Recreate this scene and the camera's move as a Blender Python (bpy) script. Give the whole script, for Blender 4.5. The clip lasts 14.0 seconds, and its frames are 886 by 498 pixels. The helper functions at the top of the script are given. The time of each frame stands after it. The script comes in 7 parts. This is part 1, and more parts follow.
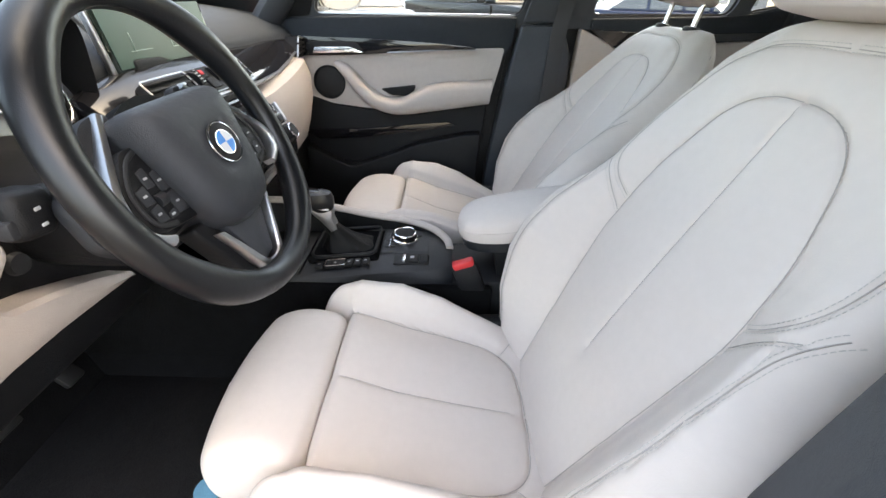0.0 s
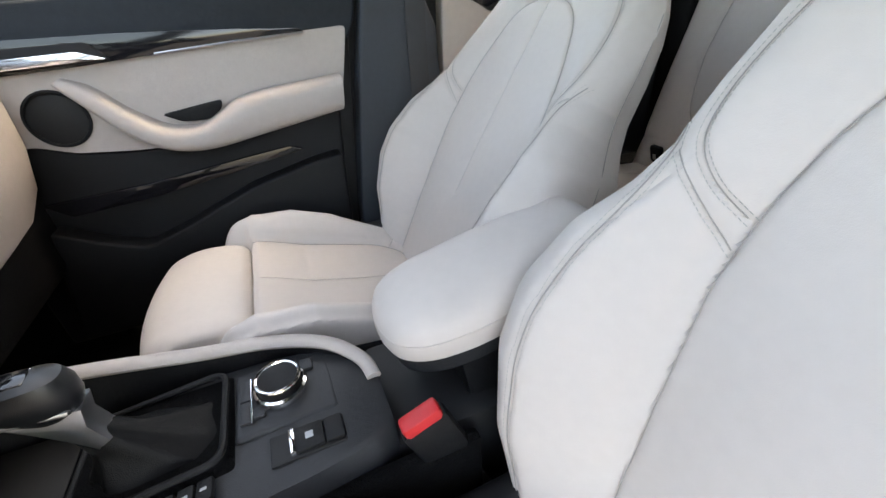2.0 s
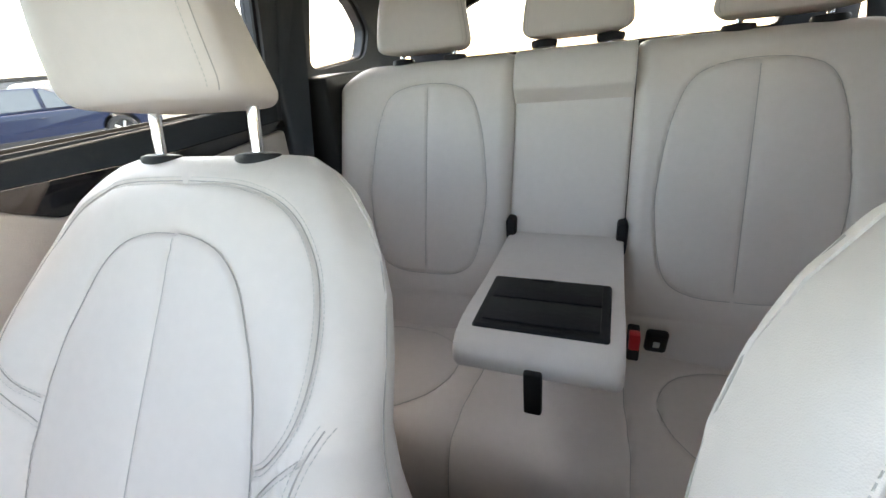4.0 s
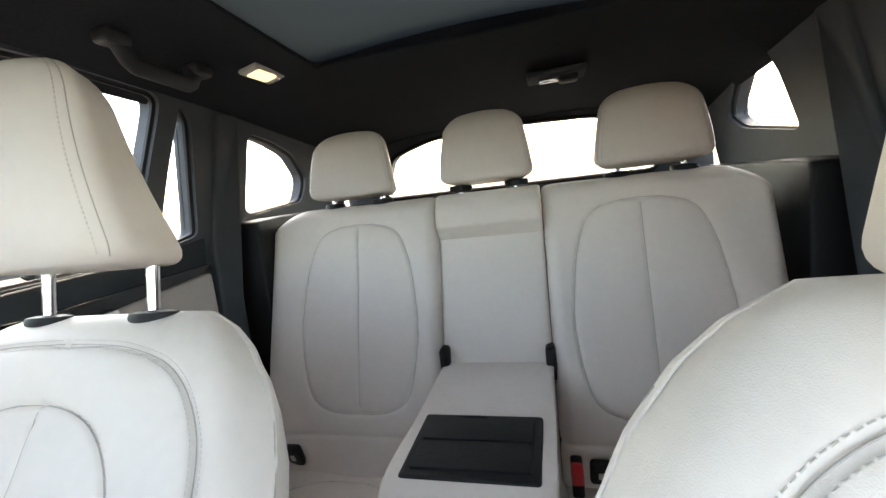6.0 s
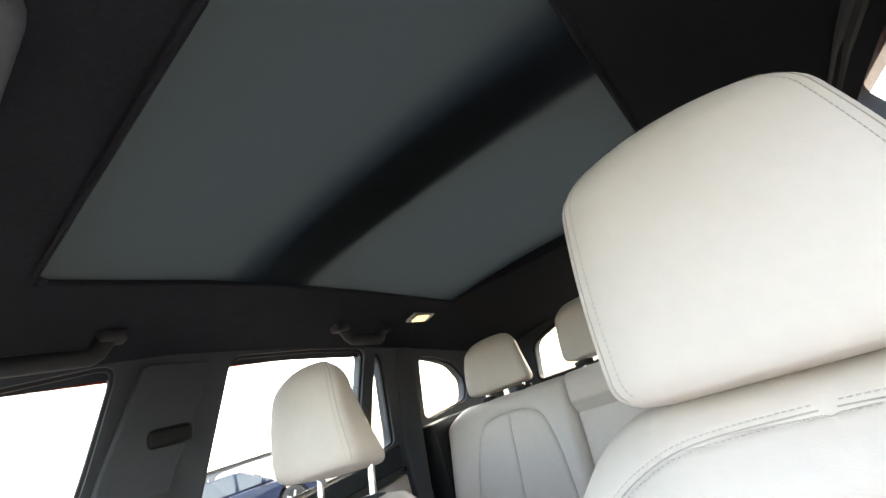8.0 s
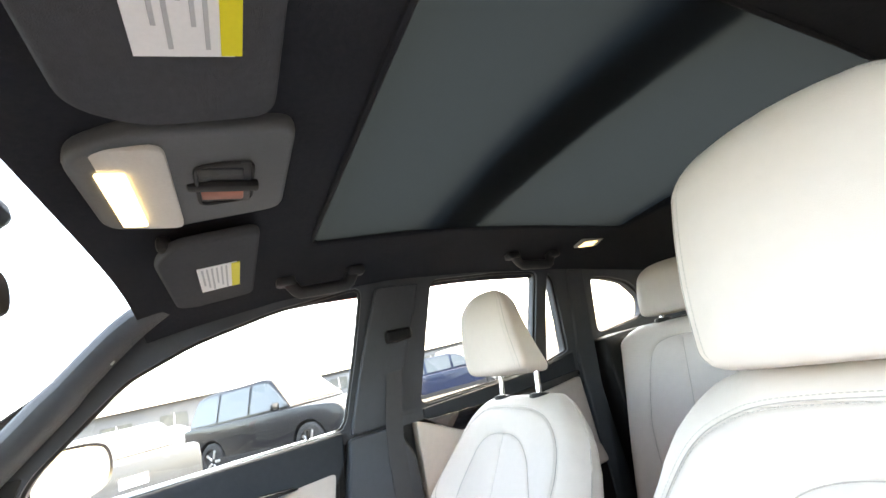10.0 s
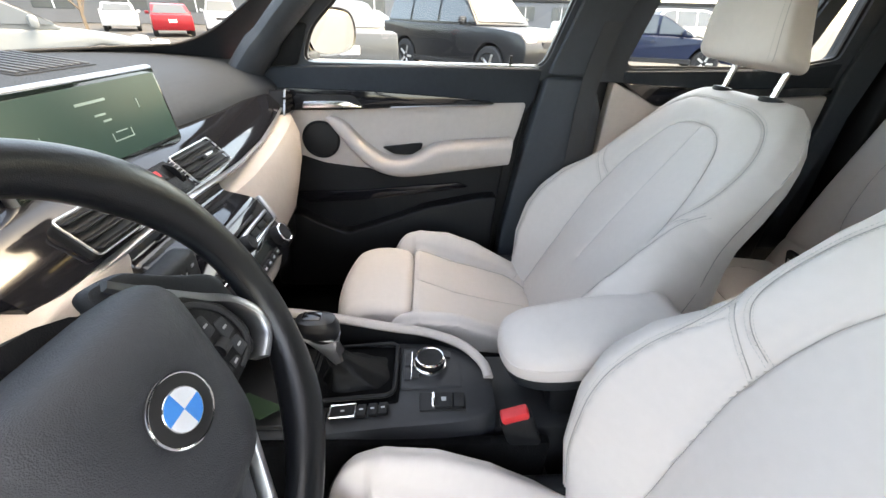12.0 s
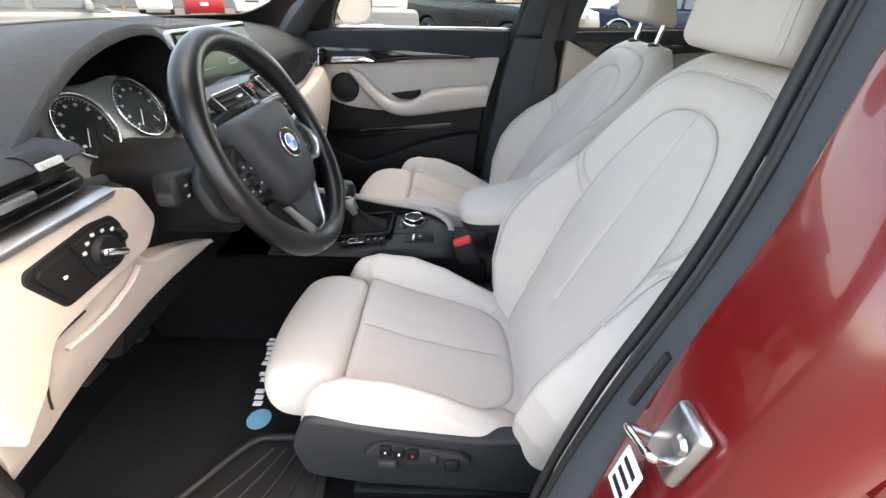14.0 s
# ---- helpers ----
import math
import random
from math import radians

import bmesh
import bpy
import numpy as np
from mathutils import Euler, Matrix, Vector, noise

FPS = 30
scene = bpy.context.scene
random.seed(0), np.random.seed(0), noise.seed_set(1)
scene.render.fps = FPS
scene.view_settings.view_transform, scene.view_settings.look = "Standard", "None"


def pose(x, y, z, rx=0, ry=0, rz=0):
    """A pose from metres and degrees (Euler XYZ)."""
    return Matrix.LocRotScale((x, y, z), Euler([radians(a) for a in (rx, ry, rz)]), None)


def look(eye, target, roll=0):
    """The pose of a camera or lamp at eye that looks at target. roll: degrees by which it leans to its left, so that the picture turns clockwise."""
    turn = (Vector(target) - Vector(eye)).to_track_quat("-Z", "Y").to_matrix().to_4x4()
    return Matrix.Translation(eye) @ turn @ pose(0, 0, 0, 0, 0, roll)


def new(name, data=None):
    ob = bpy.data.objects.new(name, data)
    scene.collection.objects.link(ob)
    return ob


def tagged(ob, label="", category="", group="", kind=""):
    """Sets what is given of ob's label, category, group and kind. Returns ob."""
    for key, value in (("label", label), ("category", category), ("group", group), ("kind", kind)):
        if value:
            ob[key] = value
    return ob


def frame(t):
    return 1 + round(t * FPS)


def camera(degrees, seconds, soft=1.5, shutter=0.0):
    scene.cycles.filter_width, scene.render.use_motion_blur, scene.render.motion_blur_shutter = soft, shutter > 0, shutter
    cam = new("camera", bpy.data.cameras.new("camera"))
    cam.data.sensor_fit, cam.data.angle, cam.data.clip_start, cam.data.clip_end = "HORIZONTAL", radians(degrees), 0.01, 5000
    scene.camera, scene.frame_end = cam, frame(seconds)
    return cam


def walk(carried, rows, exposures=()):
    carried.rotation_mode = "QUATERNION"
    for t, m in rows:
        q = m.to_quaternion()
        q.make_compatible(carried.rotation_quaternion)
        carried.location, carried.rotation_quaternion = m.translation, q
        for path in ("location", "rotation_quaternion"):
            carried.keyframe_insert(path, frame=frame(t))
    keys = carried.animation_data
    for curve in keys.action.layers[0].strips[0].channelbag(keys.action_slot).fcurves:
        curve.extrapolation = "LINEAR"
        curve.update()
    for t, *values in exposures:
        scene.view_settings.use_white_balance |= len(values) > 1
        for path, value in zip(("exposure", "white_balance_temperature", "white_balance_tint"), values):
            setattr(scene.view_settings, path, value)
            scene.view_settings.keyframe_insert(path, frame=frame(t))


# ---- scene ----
cam = camera(93.9, 14.0)
PATH = [
    (0, (-0.813, 0.201, 1.15), (0.899, 0.211, 0.117), 1.0),
    (0.5, (-0.734, 0.26, 1.139), (0.979, 0.139, 0.113), 0.2),
    (1, (-0.628, 0.258, 1.096), (1.071, 0.019, 0.07), -1.9),
    (1.5, (-0.5, 0.261, 1.05), (1.166, -0.142, 0.02), -3.2),
    (2, (-0.373, 0.224, 1.044), (1.239, -0.377, 0.024), -4.8),
    (2.5, (-0.24, 0.19, 1.076), (1.24, -0.688, 0.056), -5.5),
    (3, (-0.110, 0.115, 1.12), (1.186, -1.046, 0.133), -7.0),
    (3.5, (-0.071, 0.024, 1.168), (0.904, -1.465, 0.254), -6.1),
    (5.8, (-0.105, -0.064, 1.185), (0.345, -1.96, 0.735), -5.2),
    (6, (-0.125, -0.034, 1.194), (0.382, -1.945, 0.895), -6.8),
    (6.5, (-0.181, 0.042, 1.199), (0.476, -1.847, 1.232), -10.2),
    (7, (-0.234, 0.084, 1.201), (0.537, -1.74, 1.476), -12.9),
    (7.5, (-0.281, 0.136, 1.2), (0.598, -1.59, 1.7), -16.0),
    (7.7, (-0.309, 0.16, 1.197), (0.61, -1.517, 1.782), -17.6),
    (9.8, (-0.508, 0.212, 1.19), (1.029, -0.852, 1.899), -17.3),
    (10, (-0.509, 0.223, 1.216), (1.179, -0.72, 1.728), -14.3),
    (10.5, (-0.498, 0.247, 1.271), (1.424, -0.299, 1.174), -7.2),
    (11, (-0.478, 0.273, 1.253), (1.413, 0.045, 0.644), -2.0),
    (11.5, (-0.477, 0.308, 1.22), (1.303, 0.181, 0.316), 1.5),
    (12, (-0.534, 0.304, 1.221), (1.208, 0.215, 0.244), 1.8),
    (12.5, (-0.647, 0.306, 1.227), (1.08, 0.233, 0.222), 1.5),
    (13, (-0.753, 0.281, 1.219), (0.97, 0.249, 0.203), 1.1),
    (13.5, (-0.886, 0.237, 1.224), (0.827, 0.224, 0.192), 1.3),
    (14, (-0.994, 0.202, 1.208), (0.712, 0.219, 0.164), 0.9),
]
EXPOSURES = [(t, e, 9050, 9) for t, e in ((0, 3.75), (1.5, 3.80), (2.2, 3.95), (3, 4.12), (3.7, 4.30), (5.8, 4.50), (6.5, 4.35), (7.5, 4.35), (9.8, 4.80), (10.2, 4.60), (10.5, 4.50), (11, 4.15), (12, 3.95), (14, 3.66))]
walk(cam, [(t, look(eye, target, roll)) for t, eye, target, roll in PATH], EXPOSURES)

# ---- world, sun ----
world = bpy.data.worlds.new("world")
scene.world = world
world.use_nodes = True
wn = world.node_tree.nodes
wl = world.node_tree.links
sky = wn.new("ShaderNodeTexSky")
sky.sky_type = "NISHITA"
sky.sun_disc = False
sky.sun_elevation = radians(60)
sky.sun_rotation = radians(175)
sky.air_density, sky.dust_density, sky.ozone_density = 0.8, 3.0, 0.2
wn["Background"].inputs["Strength"].default_value = 0.15
wl.new(sky.outputs[0], wn["Background"].inputs["Color"])

sun = new("sun", bpy.data.lights.new("sun", "SUN"))
sun.data.energy = 0.12
sun.data.angle = radians(22)
sun.data.color = (1.0, 0.99, 0.98)
sun.matrix_world = look((2, -26, 45), (0, 0, 0))

# ---- materials ----
def mat(name, color, rough=0.6, metal=0.0, var=0.08, scale=6.0, grain=0.0, grain_scale=900.0, spec=0.5, stain=0.0, coat=0.0):
    """A node material: two scales of colour change, gloss change and a fine relief."""
    m = bpy.data.materials.new(name)
    m.use_nodes = True
    nt = m.node_tree
    b = nt.nodes["Principled BSDF"]
    b.inputs["Roughness"].default_value = rough
    b.inputs["Metallic"].default_value = metal
    b.inputs["Specular IOR Level"].default_value = spec
    b.inputs["Coat Weight"].default_value = coat
    b.inputs["Coat Roughness"].default_value = 0.03
    tc = nt.nodes.new("ShaderNodeTexCoord")
    n1 = nt.nodes.new("ShaderNodeTexNoise")
    n1.inputs["Scale"].default_value = scale
    n1.inputs["Detail"].default_value = 5
    nt.links.new(tc.outputs["Object"], n1.inputs["Vector"])
    n2 = nt.nodes.new("ShaderNodeTexNoise")
    n2.inputs["Scale"].default_value = scale * 14
    n2.inputs["Detail"].default_value = 3
    nt.links.new(tc.outputs["Object"], n2.inputs["Vector"])
    add = nt.nodes.new("ShaderNodeMath")
    add.operation = "ADD"
    nt.links.new(n1.outputs["Fac"], add.inputs[0])
    nt.links.new(n2.outputs["Fac"], add.inputs[1])
    ramp = nt.nodes.new("ShaderNodeMapRange")
    ramp.inputs["From Min"].default_value, ramp.inputs["From Max"].default_value = 0.7, 1.3
    ramp.inputs["To Min"].default_value, ramp.inputs["To Max"].default_value = 1 - var, 1 + var
    nt.links.new(add.outputs[0], ramp.inputs["Value"])
    mul = nt.nodes.new("ShaderNodeVectorMath")
    mul.operation = "SCALE"
    mul.inputs[0].default_value = color
    nt.links.new(ramp.outputs[0], mul.inputs["Scale"])
    nt.links.new(mul.outputs[0], b.inputs["Base Color"])
    rr = nt.nodes.new("ShaderNodeMapRange")
    rr.inputs["To Min"].default_value, rr.inputs["To Max"].default_value = max(rough - 0.07, 0.0), min(rough + 0.07, 1.0)
    nt.links.new(n1.outputs["Fac"], rr.inputs["Value"])
    nt.links.new(rr.outputs[0], b.inputs["Roughness"])
    if grain:
        v = nt.nodes.new("ShaderNodeTexVoronoi")
        v.inputs["Scale"].default_value = grain_scale
        nt.links.new(tc.outputs["Object"], v.inputs["Vector"])
        n3 = nt.nodes.new("ShaderNodeTexNoise")
        n3.inputs["Scale"].default_value = grain_scale * 0.12
        nt.links.new(tc.outputs["Object"], n3.inputs["Vector"])
        mix = nt.nodes.new("ShaderNodeMath")
        mix.operation = "MULTIPLY_ADD"
        mix.inputs[1].default_value = 2.0
        nt.links.new(n3.outputs["Fac"], mix.inputs[0])
        nt.links.new(v.outputs["Distance"], mix.inputs[2])
        bump = nt.nodes.new("ShaderNodeBump")
        bump.inputs["Strength"].default_value = grain
        bump.inputs["Distance"].default_value = 0.0012
        nt.links.new(mix.outputs[0], bump.inputs["Height"])
        nt.links.new(bump.outputs[0], b.inputs["Normal"])
    return m


def glass_mat(name, tint=(0.96, 0.98, 0.97), gloss=1.0):
    m = bpy.data.materials.new(name)
    m.use_nodes = True
    nt = m.node_tree
    nt.nodes.remove(nt.nodes["Principled BSDF"])
    tr = nt.nodes.new("ShaderNodeBsdfTransparent")
    tr.inputs["Color"].default_value = (*tint, 1)
    gl = nt.nodes.new("ShaderNodeBsdfGlossy")
    gl.inputs["Roughness"].default_value = 0.01
    fr = nt.nodes.new("ShaderNodeLayerWeight")
    fr.inputs["Blend"].default_value = 0.5
    po = nt.nodes.new("ShaderNodeMath")
    po.operation = "POWER"
    po.inputs[1].default_value = 5.0
    nt.links.new(fr.outputs["Facing"], po.inputs[0])
    sc = nt.nodes.new("ShaderNodeMapRange")
    sc.inputs["To Min"].default_value, sc.inputs["To Max"].default_value = 0.03 * gloss, 0.7 * gloss
    nt.links.new(po.outputs[0], sc.inputs["Value"])
    mx = nt.nodes.new("ShaderNodeMixShader")
    nt.links.new(sc.outputs[0], mx.inputs[0])
    nt.links.new(tr.outputs[0], mx.inputs[1])
    nt.links.new(gl.outputs[0], mx.inputs[2])
    nt.links.new(mx.outputs[0], nt.nodes["Material Output"].inputs["Surface"])
    return m


def glow_mat(name, color, strength):
    m = bpy.data.materials.new(name)
    m.use_nodes = True
    b = m.node_tree.nodes["Principled BSDF"]
    b.inputs["Base Color"].default_value = (*color, 1)
    b.inputs["Emission Color"].default_value = (*color, 1)
    b.inputs["Emission Strength"].default_value = strength
    b.inputs["Roughness"].default_value = 0.22
    b.inputs["Specular IOR Level"].default_value = 0.2
    return m


M_LEATHER = mat("oyster_leather", (0.645, 0.578, 0.530), 0.50, var=0.022, scale=5, grain=0.12, grain_scale=1300, spec=0.35)
M_PIPING = mat("leather_seam", (0.39, 0.355, 0.32), 0.6, var=0.06, scale=20)
M_THREAD = mat("stitch_thread", (0.48, 0.45, 0.41), 0.7, var=0.1, scale=40)
M_BEIGE = mat("beige_trim", (0.48, 0.425, 0.388), 0.55, var=0.04, scale=5, grain=0.4, grain_scale=900)
M_DARK = mat("black_plastic", (0.0060, 0.0064, 0.0076), 0.50, var=0.12, scale=8, grain=0.35, grain_scale=1100, spec=0.28)
M_SOFT = mat("soft_black_dash", (0.0255, 0.0305, 0.0375), 0.66, var=0.10, scale=6, grain=0.5, grain_scale=800, spec=0.25)
M_GREY = mat("grey_plastic", (0.017, 0.0185, 0.0215), 0.5, var=0.08, scale=8, grain=0.3, grain_scale=1000)
M_PILLAR = mat("anthracite_pillar", (0.040, 0.046, 0.055), 0.6, var=0.08, scale=6, grain=0.4, grain_scale=1200)
M_LINER = mat("anthracite_headliner", (0.023, 0.0245, 0.0295), 0.95, var=0.15, scale=10, grain=0.5, grain_scale=1500, spec=0.1)
M_VISOR = mat("visor_cloth", (0.062, 0.065, 0.072), 0.9, var=0.1, scale=10, grain=0.5, grain_scale=1500, spec=0.1)
M_GLOSS = mat("piano_black", (0.010, 0.010, 0.012), 0.07, var=0.05, scale=10, spec=0.6)
M_CHROME = mat("chrome", (0.80, 0.80, 0.82), 0.12, metal=1.0, var=0.03, scale=12)
M_SILVER = mat("satin_silver", (0.45, 0.46, 0.475), 0.34, metal=1.0, var=0.04, scale=20)
M_CARPET = mat("black_carpet", (0.0055, 0.0056, 0.0060), 0.98, var=0.3, scale=30, grain=0.9, grain_scale=500, spec=0.05)
M_MAT = mat("black_floor_mat", (0.0105, 0.0106, 0.0113), 0.9, var=0.25, scale=20, grain=0.8, grain_scale=400, spec=0.1)
M_RIM = mat("black_wheel_leather", (0.0062, 0.0069, 0.0084), 0.33, var=0.04, scale=14, grain=0.10, grain_scale=1200)
M_HUB = mat("black_airbag_cover", (0.026, 0.0285, 0.034), 0.5, var=0.08, scale=10, grain=0.35, grain_scale=1100)
M_RED = mat("red_paint", (0.150, 0.0052, 0.0070), 0.25, var=0.06, scale=3, coat=0.7)
M_RUBBER = mat("black_rubber", (0.007, 0.007, 0.0078), 0.65, var=0.1, scale=12)
M_BELT = mat("seat_belt_webbing", (0.045, 0.046, 0.050), 0.8, var=0.12, scale=40, grain=0.5, grain_scale=600)
M_REDBTN = mat("red_plastic", (0.62, 0.025, 0.03), 0.4, var=0.05, scale=12)
M_WHITE = mat("white_print", (0.8, 0.8, 0.8), 0.6, var=0.03, scale=20)
M_MARK = mat("grey_print", (0.45, 0.46, 0.47), 0.6, var=0.03, scale=20)
M_YELLOW = mat("yellow_print", (0.75, 0.66, 0.02), 0.6, var=0.03, scale=20)
M_BLUE = mat("blue_enamel", (0.02, 0.22, 0.62), 0.35, var=0.03, scale=30)
M_WHITEN = mat("white_enamel", (0.62, 0.64, 0.67), 0.35, var=0.03, scale=30)
M_MATBLUE = mat("faded_blue_print", (0.12, 0.33, 0.46), 0.8, var=0.15, scale=30)
M_MIRROR = mat("mirror", (0.9, 0.9, 0.9), 0.01, metal=1.0, var=0.0)
M_GLASS = glass_mat("window_glass")
M_COVER = glass_mat("dial_cover", (0.97, 0.98, 0.98), 0.10)
M_SCREEN = glass_mat("windscreen_laminate", (0.70, 0.73, 0.72))
M_CLOTH = bpy.data.materials.new("roof_blind_cloth")
M_CLOTH.use_nodes = True
_nt = M_CLOTH.node_tree
_d = _nt.nodes.new("ShaderNodeBsdfTranslucent")
_d.inputs["Color"].default_value = (0.0082, 0.0117, 0.0138, 1)
_m = _nt.nodes.new("ShaderNodeMixShader")
_m.inputs[0].default_value = 0.35
_b = _nt.nodes["Principled BSDF"]
_b.inputs["Base Color"].default_value = (0.0118, 0.0146, 0.0157, 1)
_b.inputs["Roughness"].default_value = 0.95
_b.inputs["Specular IOR Level"].default_value = 0.1
_nt.links.new(_b.outputs[0], _m.inputs[1])
_nt.links.new(_d.outputs[0], _m.inputs[2])
_nt.links.new(_m.outputs[0], _nt.nodes["Material Output"].inputs["Surface"])
M_SCREENGLASS = mat("screen_glass", (0.010, 0.016, 0.015), 0.06, var=0.05, scale=10)

# ---- mesh helpers ----
from mathutils.geometry import tessellate_polygon


def part(name, me, material, parent=None, label="", smooth=True):
    """Links a bmesh or mesh as one object, under parent where one is given."""
    if isinstance(me, bmesh.types.BMesh):
        bm, me = me, bpy.data.meshes.new(name)
        bm.normal_update()
        bm.to_mesh(me)
        bm.free()
    me.materials.clear()
    me.materials.append(material)
    if smooth:
        me.polygons.foreach_set("use_smooth", [True] * len(me.polygons))
        me.set_sharp_from_angle(angle=radians(38))
    ob = new(name, me)
    if parent is not None:
        ob.parent = parent
    if label:
        tagged(ob, label)
    return ob


def thing(name, label, category, group="", kind="", at=(0, 0, 0)):
    ob = new(name)
    ob.empty_display_size = 0.05
    ob.location = at
    return tagged(ob, label, category, group, kind)


def move(bm, m):
    bmesh.ops.transform(bm, matrix=m, verts=bm.verts)
    return bm


def rbox(sx, sy, sz, r=0.004, seg=2, m=None):
    """A block with rounded edges, centred on its origin."""
    bm = bmesh.new()
    bmesh.ops.create_cube(bm, size=1)
    bmesh.ops.scale(bm, vec=(sx, sy, sz), verts=bm.verts)
    r = min(r, 0.49 * min(sx, sy, sz))
    bmesh.ops.bevel(bm, geom=bm.edges[:], offset=r, segments=seg, profile=0.5, affect="EDGES")
    return move(bm, m) if m else bm


def box(x0, x1, y0, y1, z0, z1, r=0.004, seg=2):
    return rbox(x1 - x0, y1 - y0, z1 - z0, r, seg, Matrix.Translation(((x0 + x1) / 2, (y0 + y1) / 2, (z0 + z1) / 2)))


AX = {"x": Matrix(((0, 0, 1, 0), (1, 0, 0, 0), (0, 1, 0, 0), (0, 0, 0, 1))),
      "y": Matrix(((1, 0, 0, 0), (0, 0, -1, 0), (0, 1, 0, 0), (0, 0, 0, 1))),
      "z": Matrix.Identity(4)}


def prism(pts, a, b, axis="x", r=0.0, seg=2, holes=()):
    """A plate from an outline, from a to b along an axis. Outline: (y, z) for x, (x, z) for y, (x, y) for z."""
    bm = bmesh.new()
    if axis == "y":
        a, b = -b, -a
    loops = [[Vector((p[0], p[1], a)) for p in loop] for loop in (pts, *holes)]
    vs = [bm.verts.new(p) for loop in loops for p in loop]
    if holes:
        for t in tessellate_polygon(loops):
            if len(set(t)) == 3:
                bm.faces.new([vs[i] for i in t])
    else:
        bm.faces.new(vs)
        if len(vs) > 4:
            bmesh.ops.triangulate(bm, faces=bm.faces[:])
            bmesh.ops.dissolve_limit(bm, angle_limit=0.01, verts=bm.verts, edges=bm.edges)
    faces = bm.faces[:]
    ext = bmesh.ops.extrude_face_region(bm, geom=faces)
    bmesh.ops.translate(bm, vec=(0, 0, b - a), verts=[v for v in ext["geom"] if isinstance(v, bmesh.types.BMVert)])
    bmesh.ops.recalc_face_normals(bm, faces=bm.faces)
    if r:
        sharp = [e for e in bm.edges if len(e.link_faces) == 2 and abs(e.verts[0].co.z - e.verts[1].co.z) < 1e-6
                 and e.calc_face_angle(0) > 0.6]
        bmesh.ops.bevel(bm, geom=sharp, offset=r, segments=seg, profile=0.5, affect="EDGES", clamp_overlap=True)
    return move(bm, AX[axis])


def smooth_loop(ctrl, n=8, closed=True):
    """Points on a Catmull-Rom curve through ctrl."""
    p = np.array(ctrl, float)
    k = len(p)
    out = []
    for i in range(k if closed else k - 1):
        if closed:
            a, b, c, d = p[(i - 1) % k], p[i], p[(i + 1) % k], p[(i + 2) % k]
        else:
            a, b, c, d = p[max(i - 1, 0)], p[i], p[i + 1], p[min(i + 2, k - 1)]
        for j in range(n):
            t = j / n
            out.append(0.5 * (2 * b + (c - a) * t + (2 * a - 5 * b + 4 * c - d) * t * t + (3 * b - a - 3 * c + d) * t ** 3))
    if not closed:
        out.append(p[-1])
    return [tuple(q) for q in out]


def rounded(pts, r, n=5):
    """An outline with its corners rounded by r."""
    out = []
    k = len(pts)
    for i in range(k):
        a, b, c = Vector(pts[i - 1]), Vector(pts[i]), Vector(pts[(i + 1) % k])
        u, w = (a - b), (c - b)
        d = min(r, u.length * 0.45, w.length * 0.45)
        p, q = b + u.normalized() * d, b + w.normalized() * d
        for j in range(n + 1):
            t = j / n
            out.append(tuple((1 - t) ** 2 * p + 2 * t * (1 - t) * b + t * t * q))
    return out


def tube(points, radius, closed=False, sides=8, flat=1.0, up=None):
    """A round bar along points; radius may be a list."""
    p = np.array(points, float)
    k = len(p)
    rad = np.full(k, radius) if np.isscalar(radius) else np.array(radius, float)
    if closed:
        tan = np.roll(p, -1, 0) - np.roll(p, 1, 0)
    else:
        tan = np.gradient(p, axis=0)
    tan /= np.linalg.norm(tan, axis=1)[:, None] + 1e-12
    ref = np.array(up if up is not None else (0.0, 0.0, 1.0))
    if up is None and abs(tan[0] @ ref) > 0.9:
        ref = np.array((1.0, 0.0, 0.0))
    verts, faces = [], []
    for i in range(k):
        s = np.cross(tan[i], ref)
        s /= np.linalg.norm(s) + 1e-12
        u = np.cross(s, tan[i])
        if up is None:
            ref = u
        for j in range(sides):
            a = 2 * math.pi * j / sides
            verts.append(p[i] + rad[i] * (s * math.cos(a) + u * math.sin(a) * flat))
    for i in range(k if closed else k - 1):
        n = (i + 1) % k
        for j in range(sides):
            m = (j + 1) % sides
            faces.append((i * sides + j, i * sides + m, n * sides + m, n * sides + j))
    if not closed:
        faces += [tuple(range(sides))[::-1], tuple((k - 1) * sides + j for j in range(sides))]
    return raw(verts, faces)


def raw(verts, faces):
    me = bpy.data.meshes.new("m")
    me.from_pydata([tuple(float(c) for c in v) for v in verts], [], faces)
    me.update()
    bm = bmesh.new()
    bm.from_mesh(me)
    bpy.data.meshes.remove(me)
    bmesh.ops.recalc_face_normals(bm, faces=bm.faces)
    return bm


def grid_mesh(P, wrap=False, caps=False):
    """A mesh straight from an array of rows of points; wrap joins each row's ends."""
    r, c = P.shape[:2]
    idx = np.arange(r * c).reshape(r, c)
    if wrap:
        idx = np.concatenate([idx, idx[:, :1]], 1)
    q = np.stack([idx[:-1, :-1], idx[:-1, 1:], idx[1:, 1:], idx[1:, :-1]], -1).reshape(-1, 4).tolist()
    if caps:
        q += [list(range(c))[::-1], [(r - 1) * c + j for j in range(c)]]
    me = bpy.data.meshes.new("grid")
    me.from_pydata(P.reshape(-1, 3).tolist(), [], q)
    me.update()
    return me


def loft(loops, caps=True):
    """A skin through closed loops of equal count."""
    bm = raw(*loft_data(loops, caps))
    return bm


